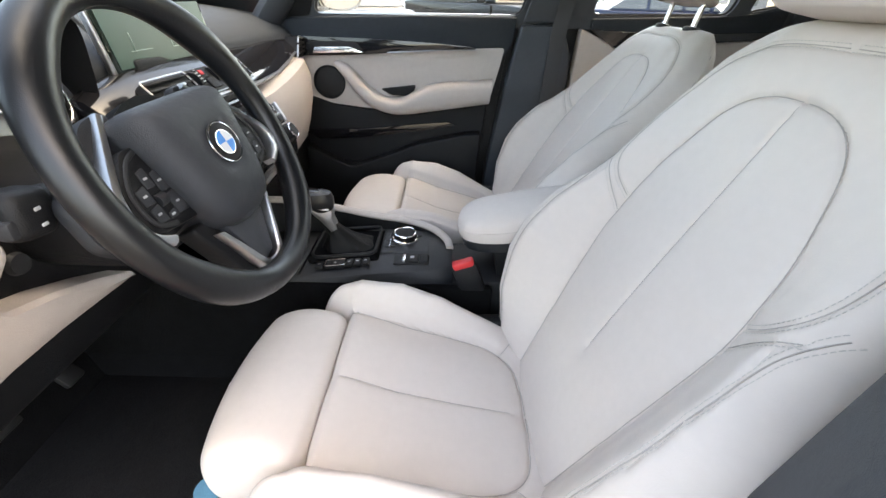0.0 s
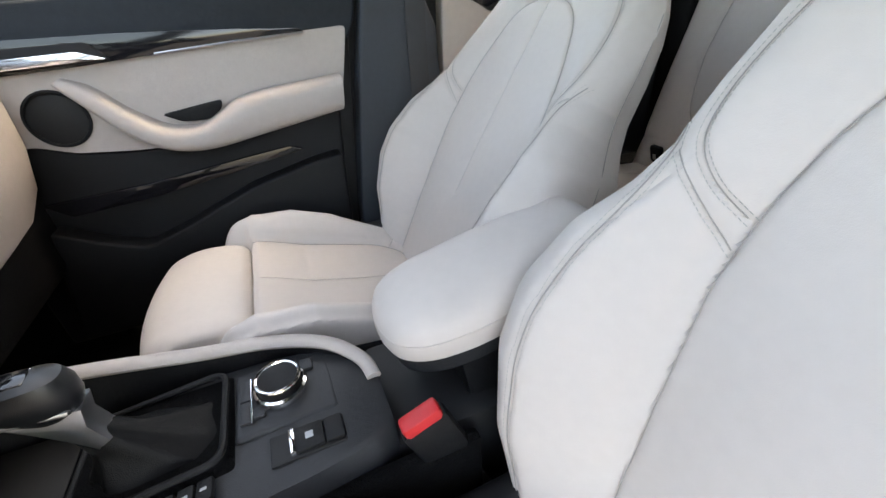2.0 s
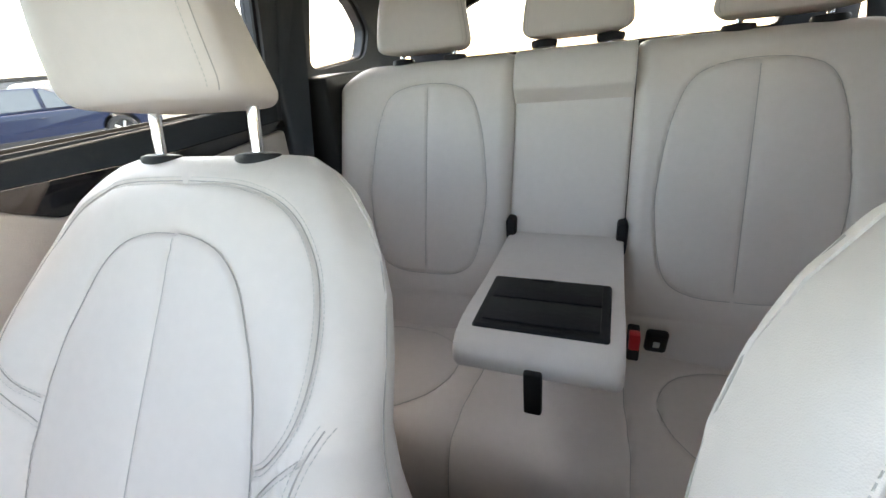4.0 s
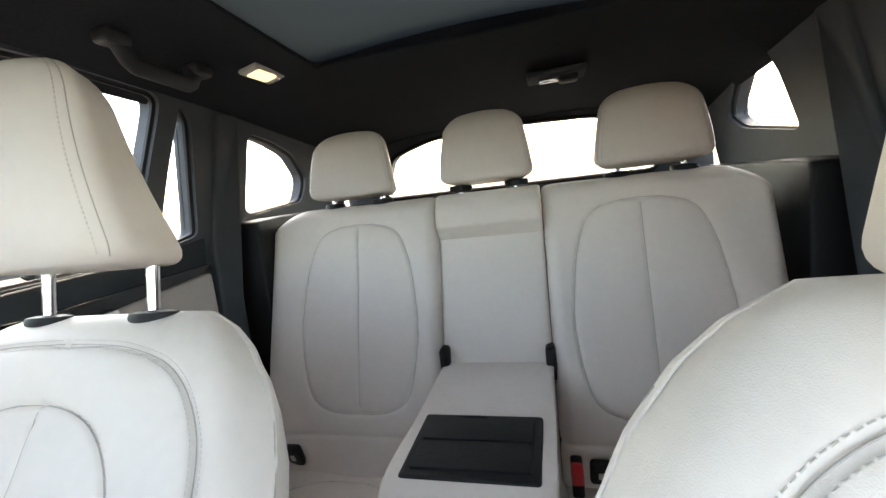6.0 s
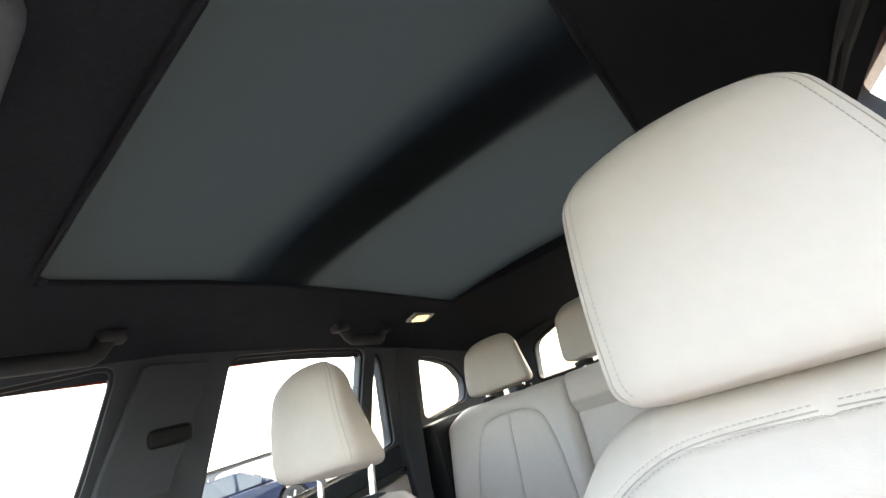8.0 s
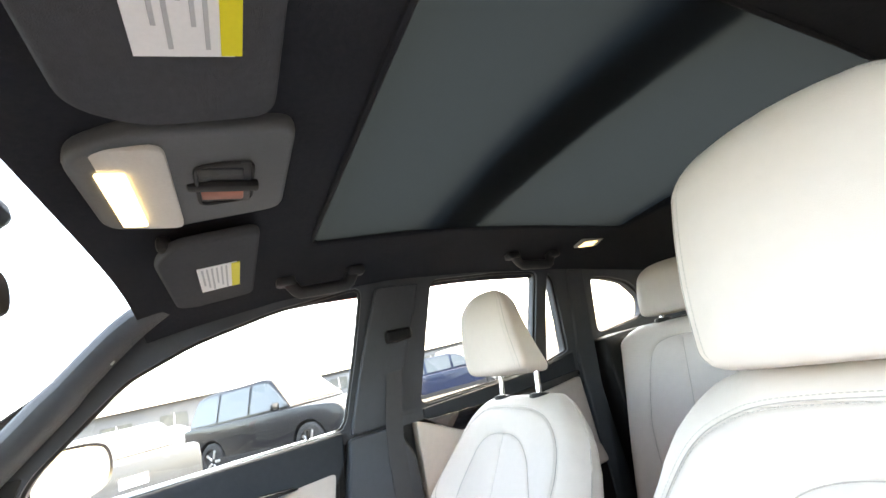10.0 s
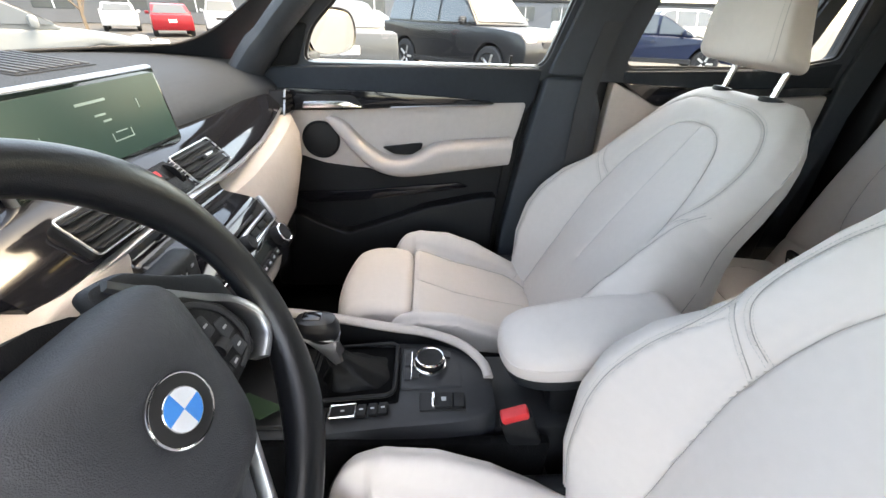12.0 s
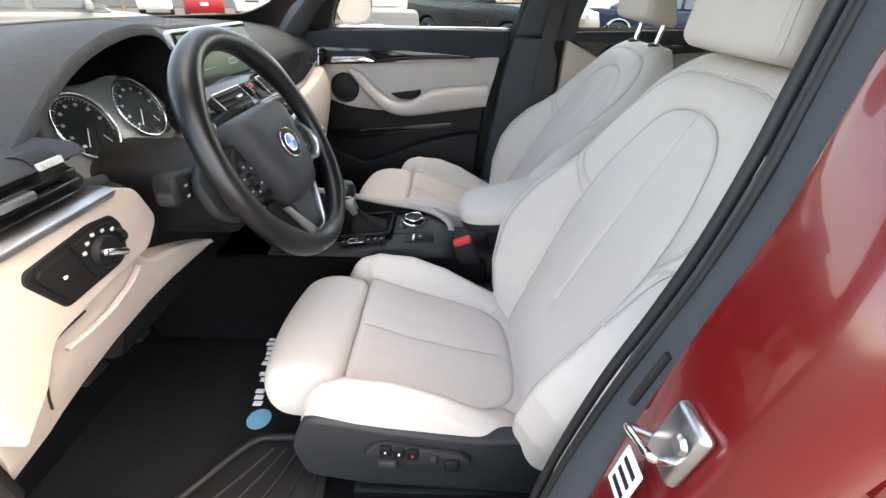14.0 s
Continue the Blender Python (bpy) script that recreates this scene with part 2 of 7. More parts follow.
def loft_data(loops, caps):
    k = len(loops[0])
    verts = [v for l in loops for v in l]
    faces = []
    for i in range(len(loops) - 1):
        for j in range(k):
            m = (j + 1) % k
            faces.append((i * k + j, i * k + m, (i + 1) * k + m, (i + 1) * k + j))
    if caps:
        faces += [tuple(range(k))[::-1], tuple((len(loops) - 1) * k + j for j in range(k))]
    return verts, faces


def lathe(profile, n=32, m=None):
    """A turned body from (radius, height) pairs about z."""
    P = [[(r * math.cos(2 * math.pi * j / n), r * math.sin(2 * math.pi * j / n), h) for j in range(n)] for r, h in profile]
    bm = loft(P)
    return move(bm, m) if m else bm


def polydist(U, V, line):
    """Distance of the points (U, V) from a polyline."""
    best = np.full(U.shape, 1e9)
    for (x0, y0), (x1, y1) in zip(line[:-1], line[1:]):
        dx, dy = x1 - x0, y1 - y0
        t = np.clip(((U - x0) * dx + (V - y0) * dy) / (dx * dx + dy * dy + 1e-12), 0, 1)
        best = np.minimum(best, np.hypot(U - x0 - t * dx, V - y0 - t * dy))
    return best


def resample(line, step):
    p = np.array(line, float)
    d = np.concatenate([[0], np.cumsum(np.linalg.norm(np.diff(p, axis=0), axis=1))])
    s = np.arange(step / 2, d[-1], step)
    return np.stack([np.interp(s, d, p[:, i]) for i in range(p.shape[1])], 1)


def mirror_x(pts):
    return [(-p[0], *p[1:]) for p in pts]

# ---- the car's shell ----
def shear(bm, k=0.27, z0=1.10, s=1):
    """Leans what stands above the belt line inwards."""
    for v in bm.verts:
        v.co.x -= k * max(0.0, v.co.z - z0)
        v.co.x *= s
    if s < 0:
        bmesh.ops.reverse_faces(bm, faces=bm.faces)
    return bm


def liner_z(x, y):
    z = np.interp(y, [-1.6, -1.3, -0.9, -0.5, -0.2, 0.1, 0.3, 0.46], [1.40, 1.445, 1.488, 1.520, 1.532, 1.520, 1.492, 1.462])
    return z - 0.075 * (abs(x) / 0.62) ** 4


FRONT_WIN = rounded([(0.635, 1.106), (0.60, 1.19), (0.430, 1.340), (0.30, 1.394), (0.12, 1.438), (-0.112, 1.468), (-0.074, 1.30), (-0.022, 1.106)], 0.035, 4)
REAR_WIN = rounded([(-0.240, 1.112), (-0.272, 1.25), (-0.322, 1.458), (-0.55, 1.452), (-0.735, 1.436), (-0.708, 1.30), (-0.672, 1.118)], 0.03, 4)
QUARTER = rounded([(-0.725, 1.126), (-0.752, 1.30), (-0.778, 1.428), (-0.805, 1.40), (-0.832, 1.148)], 0.016, 3)
TAIL_WIN = rounded([(-0.985, 1.388), (-1.08, 1.375), (-1.19, 1.345), (-1.275, 1.275), (-1.262, 1.198), (-1.02, 1.176), (-0.988, 1.19)], 0.03, 4)
TAIL_WIN_L = rounded([(-1.092, 1.222), (-1.108, 1.35), (-1.140, 1.424), (-1.19, 1.422), (-1.30, 1.385), (-1.385, 1.325), (-1.408, 1.288), (-1.345, 1.252)], 0.025, 4)
FRAME = [(0.80, 1.075), (0.74, 1.12), (0.60, 1.262), (0.49, 1.372), (0.40, 1.458), (0.30, 1.482), (0.0, 1.502), (-0.5, 1.49), (-0.9, 1.462), (-1.3, 1.405), (-1.55, 1.33),
         (-1.55, 1.06), (-0.86, 1.075), (-0.25, 1.075), (-0.02, 1.075)]


def side_shell(s):
    name = "wall_right" if s > 0 else "wall_left"
    w = tagged(new(name), "dark grey pillars and window frames of the car's side", "car body", kind="structure")
    if s > 0:
        holes = [FRONT_WIN, REAR_WIN, QUARTER, TAIL_WIN]
        outline = FRAME
    else:
        # the driver's door stands open: nothing ahead of the centre pillar
        holes = [REAR_WIN, QUARTER, TAIL_WIN_L]
        outline = [(0.80, 1.075), (0.74, 1.12), (0.60, 1.262), (0.49, 1.372), (0.40, 1.458), (0.30, 1.482), (0.0, 1.502), (-0.5, 1.49), (-0.9, 1.462), (-1.3, 1.405), (-1.55, 1.33),
                   (-1.55, 1.06), (-0.86, 1.075), (-0.25, 1.075), (-0.055, 1.075), (-0.095, 1.30), (-0.125, 1.42), (-0.10, 1.452), (0.12, 1.446), (0.30, 1.415), (0.44, 1.36), (0.60, 1.215), (0.70, 1.075)]
    part("window_frame", shear(prism(outline, 0.685, 0.735, "x", 0.0, holes=holes), s=s), M_PILLAR, w, smooth=False)
    for nm, o in (("window_glass", FRONT_WIN), ("window_glass", REAR_WIN), ("window_glass", QUARTER), ("window_glass", TAIL_WIN if s > 0 else TAIL_WIN_L)):
        if s < 0 and o is FRONT_WIN:
            continue
        g = part(nm, shear(prism(o, 0.722, 0.726, "x"), s=s), M_GLASS, w, "clear side window", smooth=False)
        g.visible_shadow = False
        t = tube([(0.700, *p) for p in o], 0.0065, closed=True, sides=6)
        part("seal", shear(t, s=s), M_RUBBER, w, "black rubber window seal")
    # centre pillar trim, below and above the belt
    def pl(pts, a, b, material, r=0.012, label=""):
        return part("pillar_trim", shear(prism(rounded(pts, 0.012), a, b, "x", r, 3), s=s), material, w, label)
    if s > 0:
        pl([(-0.024, 1.085), (-0.155, 1.085), (-0.19, 1.00), (-0.20, 0.62), (-0.14, 0.40), (0.07, 0.40), (0.060, 0.60), (0.014, 0.90)], 0.655, 0.715, M_PILLAR, 0.02)
        pl([(-0.030, 1.09), (-0.155, 1.09), (-0.205, 1.25), (-0.275, 1.45), (-0.145, 1.455), (-0.085, 1.28)], 0.668, 0.70, M_PILLAR, 0.012)
    pl([(-0.868, 1.15), (-0.868, 1.42), (-0.945, 1.42), (-0.955, 1.15), (-0.94, 0.55), (-0.84, 0.55)], 0.676, 0.712, M_PILLAR, 0.012)
    pl([(-0.93, 1.16), (-0.93, 0.55), (-1.6, 0.55), (-1.6, 1.16), (-1.02, 1.165)], 0.60, 0.70, M_DARK, 0.02)
    # the windscreen pillar's padding
    a = [(0.675 * s, 0.80, 1.06), (0.655 * s, 0.70, 1.17), (0.610 * s, 0.56, 1.30), (0.562 * s, 0.42, 1.43), (0.53 * s, 0.34, 1.475)]
    part("pillar_padding", tube(smooth_loop(a, 6, closed=False), [0.062] * 6 + [0.052] * 8 + [0.046] * 11, sides=14, flat=0.62), M_PILLAR, w)
    # body below the belt, outer skin
    if s > 0:
        part("outer_skin", prism([(1.2, 1.05), (-1.6, 1.05), (-1.6, 0.35), (1.2, 0.35)], 0.745, 0.80, "x"), M_RED, w, "red painted outer skin", smooth=False)
        part("inner_skin", prism([(0.0, 1.085), (-1.6, 1.085), (-1.6, 0.36), (0.09, 0.36)], 0.708, 0.742, "x"), M_DARK, w, smooth=False)
    else:
        part("outer_skin", prism([(-0.42, 1.05), (-1.6, 1.05), (-1.6, 0.35), (-0.42, 0.35)], -0.80, -0.745, "x"), M_RED, w, "red painted outer skin", smooth=False)
        part("inner_skin", prism([(-0.20, 1.085), (-1.6, 1.085), (-1.6, 0.36), (-0.20, 0.36)], -0.742, -0.712, "x"), M_DARK, w, smooth=False)
    return w


side_shell(1)
side_shell(-1)


def ceiling():
    c = tagged(new("ceiling"), "anthracite cloth headliner round a panoramic roof opening", "headliner", kind="structure")
    xs = sorted(set([round(v, 4) for v in np.linspace(-0.63, 0.63, 43)] + [-0.345, 0.345]))
    ys = sorted(set([round(v, 4) for v in np.linspace(-1.6, 0.385, 60)] + [-0.905, 0.055]))
    idx = {}
    verts, faces = [], []
    for i, x in enumerate(xs):
        for j, y in enumerate(ys):
            idx[i, j] = len(verts)
            verts.append((x, y, liner_z(x, y)))
    for i in range(len(xs) - 1):
        for j in range(len(ys) - 1):
            mx, my = (xs[i] + xs[i + 1]) / 2, (ys[j] + ys[j + 1]) / 2
            if abs(mx) < 0.345 and -0.905 < my < 0.055:
                continue
            faces.append((idx[i, j], idx[i + 1, j], idx[i + 1, j + 1], idx[i, j + 1]))
    bm = raw(verts, faces)
    ext = bmesh.ops.extrude_face_region(bm, geom=bm.faces[:])
    bmesh.ops.translate(bm, vec=(0, 0, 0.045), verts=[v for v in ext["geom"] if isinstance(v, bmesh.types.BMVert)])
    bmesh.ops.recalc_face_normals(bm, faces=bm.faces)
    part("headliner", bm, M_LINER, c)
    rim = smooth_loop([(x, y, liner_z(x, y) + 0.002) for x, y in rounded([(0.345, 0.055), (0.345, -0.3), (0.345, -0.6), (0.345, -0.905), (-0.345, -0.905), (-0.345, -0.6), (-0.345, -0.3), (-0.345, 0.055)], 0.03, 4)], 2)
    part("opening_rim", tube(rim, 0.005, closed=True, sides=8), M_LINER, c)
    # surround above the liner, roof blind
    def pane(y0, y1, half, name):
        U, V = np.meshgrid(np.linspace(-half, half, 9), np.linspace(y0, y1, 9))
        Z = np.vectorize(lambda x, y: liner_z(0.3, y) + 0.024 - 0.02 * (x / 0.35) ** 2)(U, V)
        g = part(name, grid_mesh(np.stack([U, V, Z], -1)), M_CLOTH, c, "slate roof blind, lit from above")
        return g
    pane(-0.93, 0.08, 0.40, "roof_blind")
    part("cross_beam", prism([(-0.385, liner_z(0.3, -0.38) + 0.034), (-0.245, liner_z(0.3, -0.25) + 0.034), (-0.245, 1.60), (-0.385, 1.60)], -0.40, 0.40, "x", 0.004), M_LINER, c)
    for y in (-0.93, 0.065):
        part("opening_edge", box(-0.40, 0.40, y - 0.02, y + 0.02, liner_z(0.3, y) + 0.02, liner_z(0.3, y) + 0.09, 0.004), M_LINER, c)
    for x in (-0.385, 0.385):
        part("opening_edge", box(x - 0.02, x + 0.02, -0.92, 0.07, 1.525, 1.60, 0.004), M_LINER, c)
    part("roof_skin", prism([(-0.66, 1.45), (-0.6, 1.52), (-0.4, 1.585), (-0.4, 1.60), (-0.62, 1.535), (-0.69, 1.455)], -1.6, 0.39, "y"), M_RED, c, "red painted roof")
    part("roof_skin", prism(mirror_x([(-0.66, 1.45), (-0.6, 1.52), (-0.4, 1.585), (-0.4, 1.60), (-0.62, 1.535), (-0.69, 1.455)]), -1.6, 0.39, "y"), M_RED, c)
    part("roof_skin", box(-0.42, 0.42, -1.62, -0.93, 1.545, 1.60), M_RED, c)
    part("roof_skin", box(-0.42, 0.42, 0.07, 0.385, 1.545, 1.60), M_RED, c)
    return c


ceiling()

floor = tagged(new("floor"), "black carpeted car floor with a centre tunnel", "car floor", kind="structure")
part("carpet", box(-0.72, 0.74, -1.62, 1.22, 0.33, 0.368, 0.004), M_CARPET, floor)
part("tunnel", prism(rounded([(-0.15, 0.36), (-0.10, 0.46), (0.10, 0.46), (0.15, 0.36)], 0.03), -0.47, 1.1, "y", 0.0), M_CARPET, floor)
part("footwell_panel", prism([(0.98, 0.36), (1.22, 0.62), (1.22, 1.0), (1.25, 1.0), (1.25, 0.33), (0.98, 0.33)], -0.72, 0.74, "x"), M_CARPET, floor)
part("kick_panel", box(0.700, 0.742, 0.70, 1.22, 0.36, 1.06, 0.006), M_CARPET, floor)
part("cargo_floor", box(-0.6, 0.6, -1.62, -1.10, 0.60, 0.66, 0.01), M_CARPET, floor)

tail = tagged(new("wall_rear"), "dark tailgate trim round the rear window", "tailgate", kind="structure")
rear_hole = rounded([(-0.50, 1.165), (-0.455, 1.325), (-0.30, 1.372), (0.0, 1.384), (0.30, 1.372), (0.455, 1.325), (0.50, 1.165)], 0.04, 4)
part("tailgate_trim", prism([(-0.68, 0.55), (-0.66, 1.25), (-0.58, 1.44), (0.58, 1.44), (0.66, 1.25), (0.68, 0.55)], -1.66, -1.60, "y", holes=[rear_hole]), M_PILLAR, tail, smooth=False)
g = part("rear_window", prism(rear_hole, -1.632, -1.628, "y"), M_GLASS, tail, "clear rear window", smooth=False)
g.visible_shadow = False
part("seal", tube([(p[0], -1.598, p[1]) for p in rear_hole], 0.008, closed=True, sides=6), M_RUBBER, tail)

front = tagged(new("windscreen"), "clear curved windscreen above the dashboard", "windscreen", kind="structure")
U, V = np.meshgrid(np.linspace(-1, 1, 25), np.linspace(0, 1, 13))
WX = U * (0.72 - 0.14 * V)
WY = 1.18 - 0.80 * V - 0.30 * (1 - 0.35 * V) * U ** 2 * (1 - V * 0.8)
WZ = 1.085 + 0.395 * V + 0.03 * np.sin(V * math.pi)
g = part("windscreen_glass", grid_mesh(np.stack([WX, WY, WZ], -1)), M_SCREEN, front)
FOOT_V = lambda u: float(np.interp(abs(u), [0.0, 0.76, 0.82, 0.86, 0.91, 0.94, 0.96, 1.0, 1.06], [0.140, 0.135, 0.138, 0.155, 0.205, 0.295, 0.385, 0.62, 0.80]))


def on_screen(u, v, lift):
    return (u * (0.72 - 0.14 * v), 1.18 - 0.80 * v - 0.30 * (1 - 0.35 * v) * u ** 2 * (1 - v * 0.8) - lift, 1.085 + 0.395 * v + 0.03 * math.sin(v * math.pi) - lift)


us = np.linspace(-1.06, 1.06, 91)
part("screen_border", grid_mesh(np.array([[on_screen(u, FOOT_V(u) * k, 0.004) for u in us] for k in np.linspace(0, 1, 10)])), M_SOFT, front, "soft black pad rising to the windscreen's foot")
part("screen_seal", tube(smooth_loop([on_screen(u, FOOT_V(u), 0.004) for u in us[::2]], 3, closed=False), 0.0035, sides=8), M_RUBBER, front, "black seal along the windscreen's foot")
part("scuttle", prism([(1.10, 1.06), (1.22, 1.075), (1.60, 1.05), (2.1, 0.93), (2.1, 0.85), (1.10, 1.0)], -0.74, 0.74, "x"), M_RED, front, "red bonnet seen through the glass")

# ---- seats ----
def half_section(ctrl, n1, n2, k):
    """A half outline resampled evenly: n1 points up to control k, n2 beyond; with the place of control k - 2 along it."""
    c = np.array(smooth_loop(ctrl, 20, closed=False))
    d = np.concatenate([[0], np.cumsum(np.linalg.norm(np.diff(c, axis=0), axis=1))])
    dk = d[20 * k]
    s = np.concatenate([np.linspace(0, dk, n1), np.linspace(dk, d[-1], n2 + 1)[1:]])
    pts = np.stack([np.interp(s, d, c[:, 0]), np.interp(s, d, c[:, 1])], 1)
    return pts, s


def sew(P, U, V, seams, front):
    """Presses seams into a surface P of rows and columns, along its normals."""
    du, dv = np.gradient(P, axis=1), np.gradient(P, axis=0)
    nrm = np.cross(du, dv)
    nrm /= np.linalg.norm(nrm, axis=2)[..., None] + 1e-12
    off = np.zeros(U.shape)
    for line, depth, width, puff in seams:
        d = polydist(U, V, line)
        off -= depth * np.exp(-(d / width) ** 2) + puff * np.exp(-(d / (width * 6)) ** 2)
    return P + nrm * (off * front)[..., None]


def back_lines():
    edge = smooth_loop([(0.118, -0.02), (0.134, 0.12), (0.148, 0.25), (0.153, 0.33), (0.140, 0.42), (0.118, 0.48), (0.098, 0.52),
                        (0.070, 0.546), (0.035, 0.558), (0.0, 0.561)], 6, closed=False)
    upper = smooth_loop([(0.152, 0.362), (0.185, 0.384), (0.208, 0.42), (0.207, 0.48), (0.188, 0.54), (0.150, 0.588), (0.09, 0.612), (0.0, 0.618)], 6, closed=False)
    step = smooth_loop([(0.152, 0.334), (0.180, 0.361), (0.204, 0.384), (0.221, 0.399)], 6, closed=False)
    return edge, upper, step


def backrest_mesh():
    vs = np.concatenate([np.linspace(-0.05, 0.575, 176), 0.575 + 0.082 * np.sin(np.linspace(0.06, math.pi / 2 - 0.02, 26))])
    n1, n2 = 96, 26
    rows, crest = [], []
    for v in vs:
        a = np.interp(v, [-0.05, 0.12, 0.25, 0.33, 0.42, 0.5, 0.57], [0.112, 0.134, 0.148, 0.153, 0.140, 0.112, 0.10])
        W = np.interp(v, [-0.05, 0.0, 0.08, 0.16, 0.24, 0.31, 0.36, 0.40, 0.46, 0.52, 0.56, 0.59, 0.62, 0.64, 0.657],
                      [0.215, 0.234, 0.271, 0.295, 0.301, 0.285, 0.260, 0.248, 0.245, 0.236, 0.222, 0.206, 0.182, 0.158, 0.125])
        h = np.interp(v, [-0.05, 0.02, 0.08, 0.16, 0.22, 0.30, 0.36, 0.40, 0.46, 0.54, 0.62], [0.03, 0.055, 0.084, 0.102, 0.101, 0.082, 0.056, 0.043, 0.030, 0.012, 0.0])
        T = np.interp(v, [-0.05, 0.2, 0.45, 0.66], [0.115, 0.105, 0.085, 0.075])
        cr = 0.012 + 0.006 * math.sin(min(max(v / 0.5, 0), 1) * math.pi)
        c = a + 0.60 * (W - a)
        ctrl = [(0, cr), (0.5 * a, cr + 0.001), (a, cr + 0.002), (0.55 * a + 0.45 * c, cr + 0.45 * (h - cr)), (c, h), (c + 0.62 * (W - c), h - 0.012),
                (W, h - 0.045), (W - 0.002, -0.45 * T), (W - 0.022, -0.92 * T), (0.5 * W, -T - 0.008), (0, -T - 0.012)]
        pts, s = half_section(ctrl, n1, n2, 7)
        q = min(max((v - 0.575) / 0.082, 0), 1)
        f = math.sqrt(max(1 - q * q, 0)) * 0.97 + 0.03
        nm = -0.045
        pts[:, 1] = nm + (pts[:, 1] - nm) * f
        rows.append(pts)
        crest.append(int(np.argmin(np.abs(pts[:n1 - 10, 0] - c))))
    H = np.array(rows)
    full = np.concatenate([H[:, :0:-1] * np.array([-1, 1]), H], 1)
    V = np.repeat(vs[:, None], full.shape[1], 1)
    P = np.stack([full[..., 0], V, full[..., 1]], -1)
    col = np.abs(np.arange(full.shape[1]) - (H.shape[1] - 1))
    front = np.repeat((col < n1 - 6)[None, :].astype(float), len(vs), 0)
    edge, upper, step = back_lines()
    seams = []
    for fl in (1, -1):
        g = lambda l: [(fl * p[0], p[1]) for p in l]
        seams += [(g(edge), 0.0042, 0.0026, 0.003), (g(upper), 0.0032, 0.0026, 0.0012), (g(step), 0.003, 0.0024, 0.001)]
    seams.append(([(0, 0.17), (0, 0.545)], 0.003, 0.0026, 0.0025))
    P = sew(P, P[..., 0].copy(), V, seams, front)
    # the sewn ridge down the outer edge of each bolster
    for i, k in enumerate(crest):
        m = float(np.clip((0.405 - vs[i]) / 0.03, 0, 1))
        for d in (-2, -1, 0, 1, 2):
            for f in (1, -1):
                P[i, H.shape[1] - 1 + f * (k + d), 2] -= 0.0034 * math.exp(-(d / 1.0) ** 2) * m
    return P, vs, col, n1, H.shape[1], crest


BACK = backrest_mesh()


def on_back(u, v, lift=0.0008):
    P, vs, _, n1, h, _ = BACK
    i = int(np.clip(np.searchsorted(vs, v), 1, len(vs) - 1))
    f = float(np.clip((v - vs[i - 1]) / (vs[i] - vs[i - 1]), 0, 1))
    n = 0.0
    for k, g in ((i - 1, 1 - f), (i, f)):
        row = P[k, h - 1:h - 1 + n1 - 8]
        n += g * np.interp(abs(u), np.maximum.accumulate(row[:, 0]), row[:, 2])
    return np.array((u, v, n + lift))


def ease(pts, n=7):
    """A run of points with its small steps averaged out."""
    p = np.array(pts, float)
    return np.stack([np.convolve(np.pad(p[:, k], n // 2, mode="edge"), np.ones(n) / n, mode="valid") for k in range(3)], 1)


def stitches(lines, step=0.0046, length=0.0032, r=0.00046, at=on_back):
    """Short raised threads along lines on a surface, in one mesh."""
    verts, faces = [], []
    for line in lines:
        pts = resample(line, step)
        for i in range(len(pts) - 1):
            t = pts[i + 1] - pts[i]
            t = t / (np.linalg.norm(t) + 1e-9) * length * 0.5
            a, b = at(*(pts[i] - t)), at(*(pts[i] + t))
            d = b - a
            s = np.cross(d, (0, 0, 1.0))
            s = s / (np.linalg.norm(s) + 1e-9) * r
            up = np.array((0, 0, r))
            k = len(verts)
            verts += [a - s, a + s, b + s, b - s, a * 0.7 + b * 0.3 + up, a * 0.3 + b * 0.7 + up]
            faces += [(k, k + 1, k + 4), (k + 1, k + 2, k + 5, k + 4), (k + 2, k + 3, k + 5), (k + 3, k, k + 4, k + 5)]
    return raw(verts, faces)


def offset_line(line, d):
    p = np.array(line)
    t = np.gradient(p, axis=0)
    n = np.stack([t[:, 1], -t[:, 0]], 1)
    n /= np.linalg.norm(n, axis=1)[:, None] + 1e-9
    return [tuple(q) for q in p + n * d]


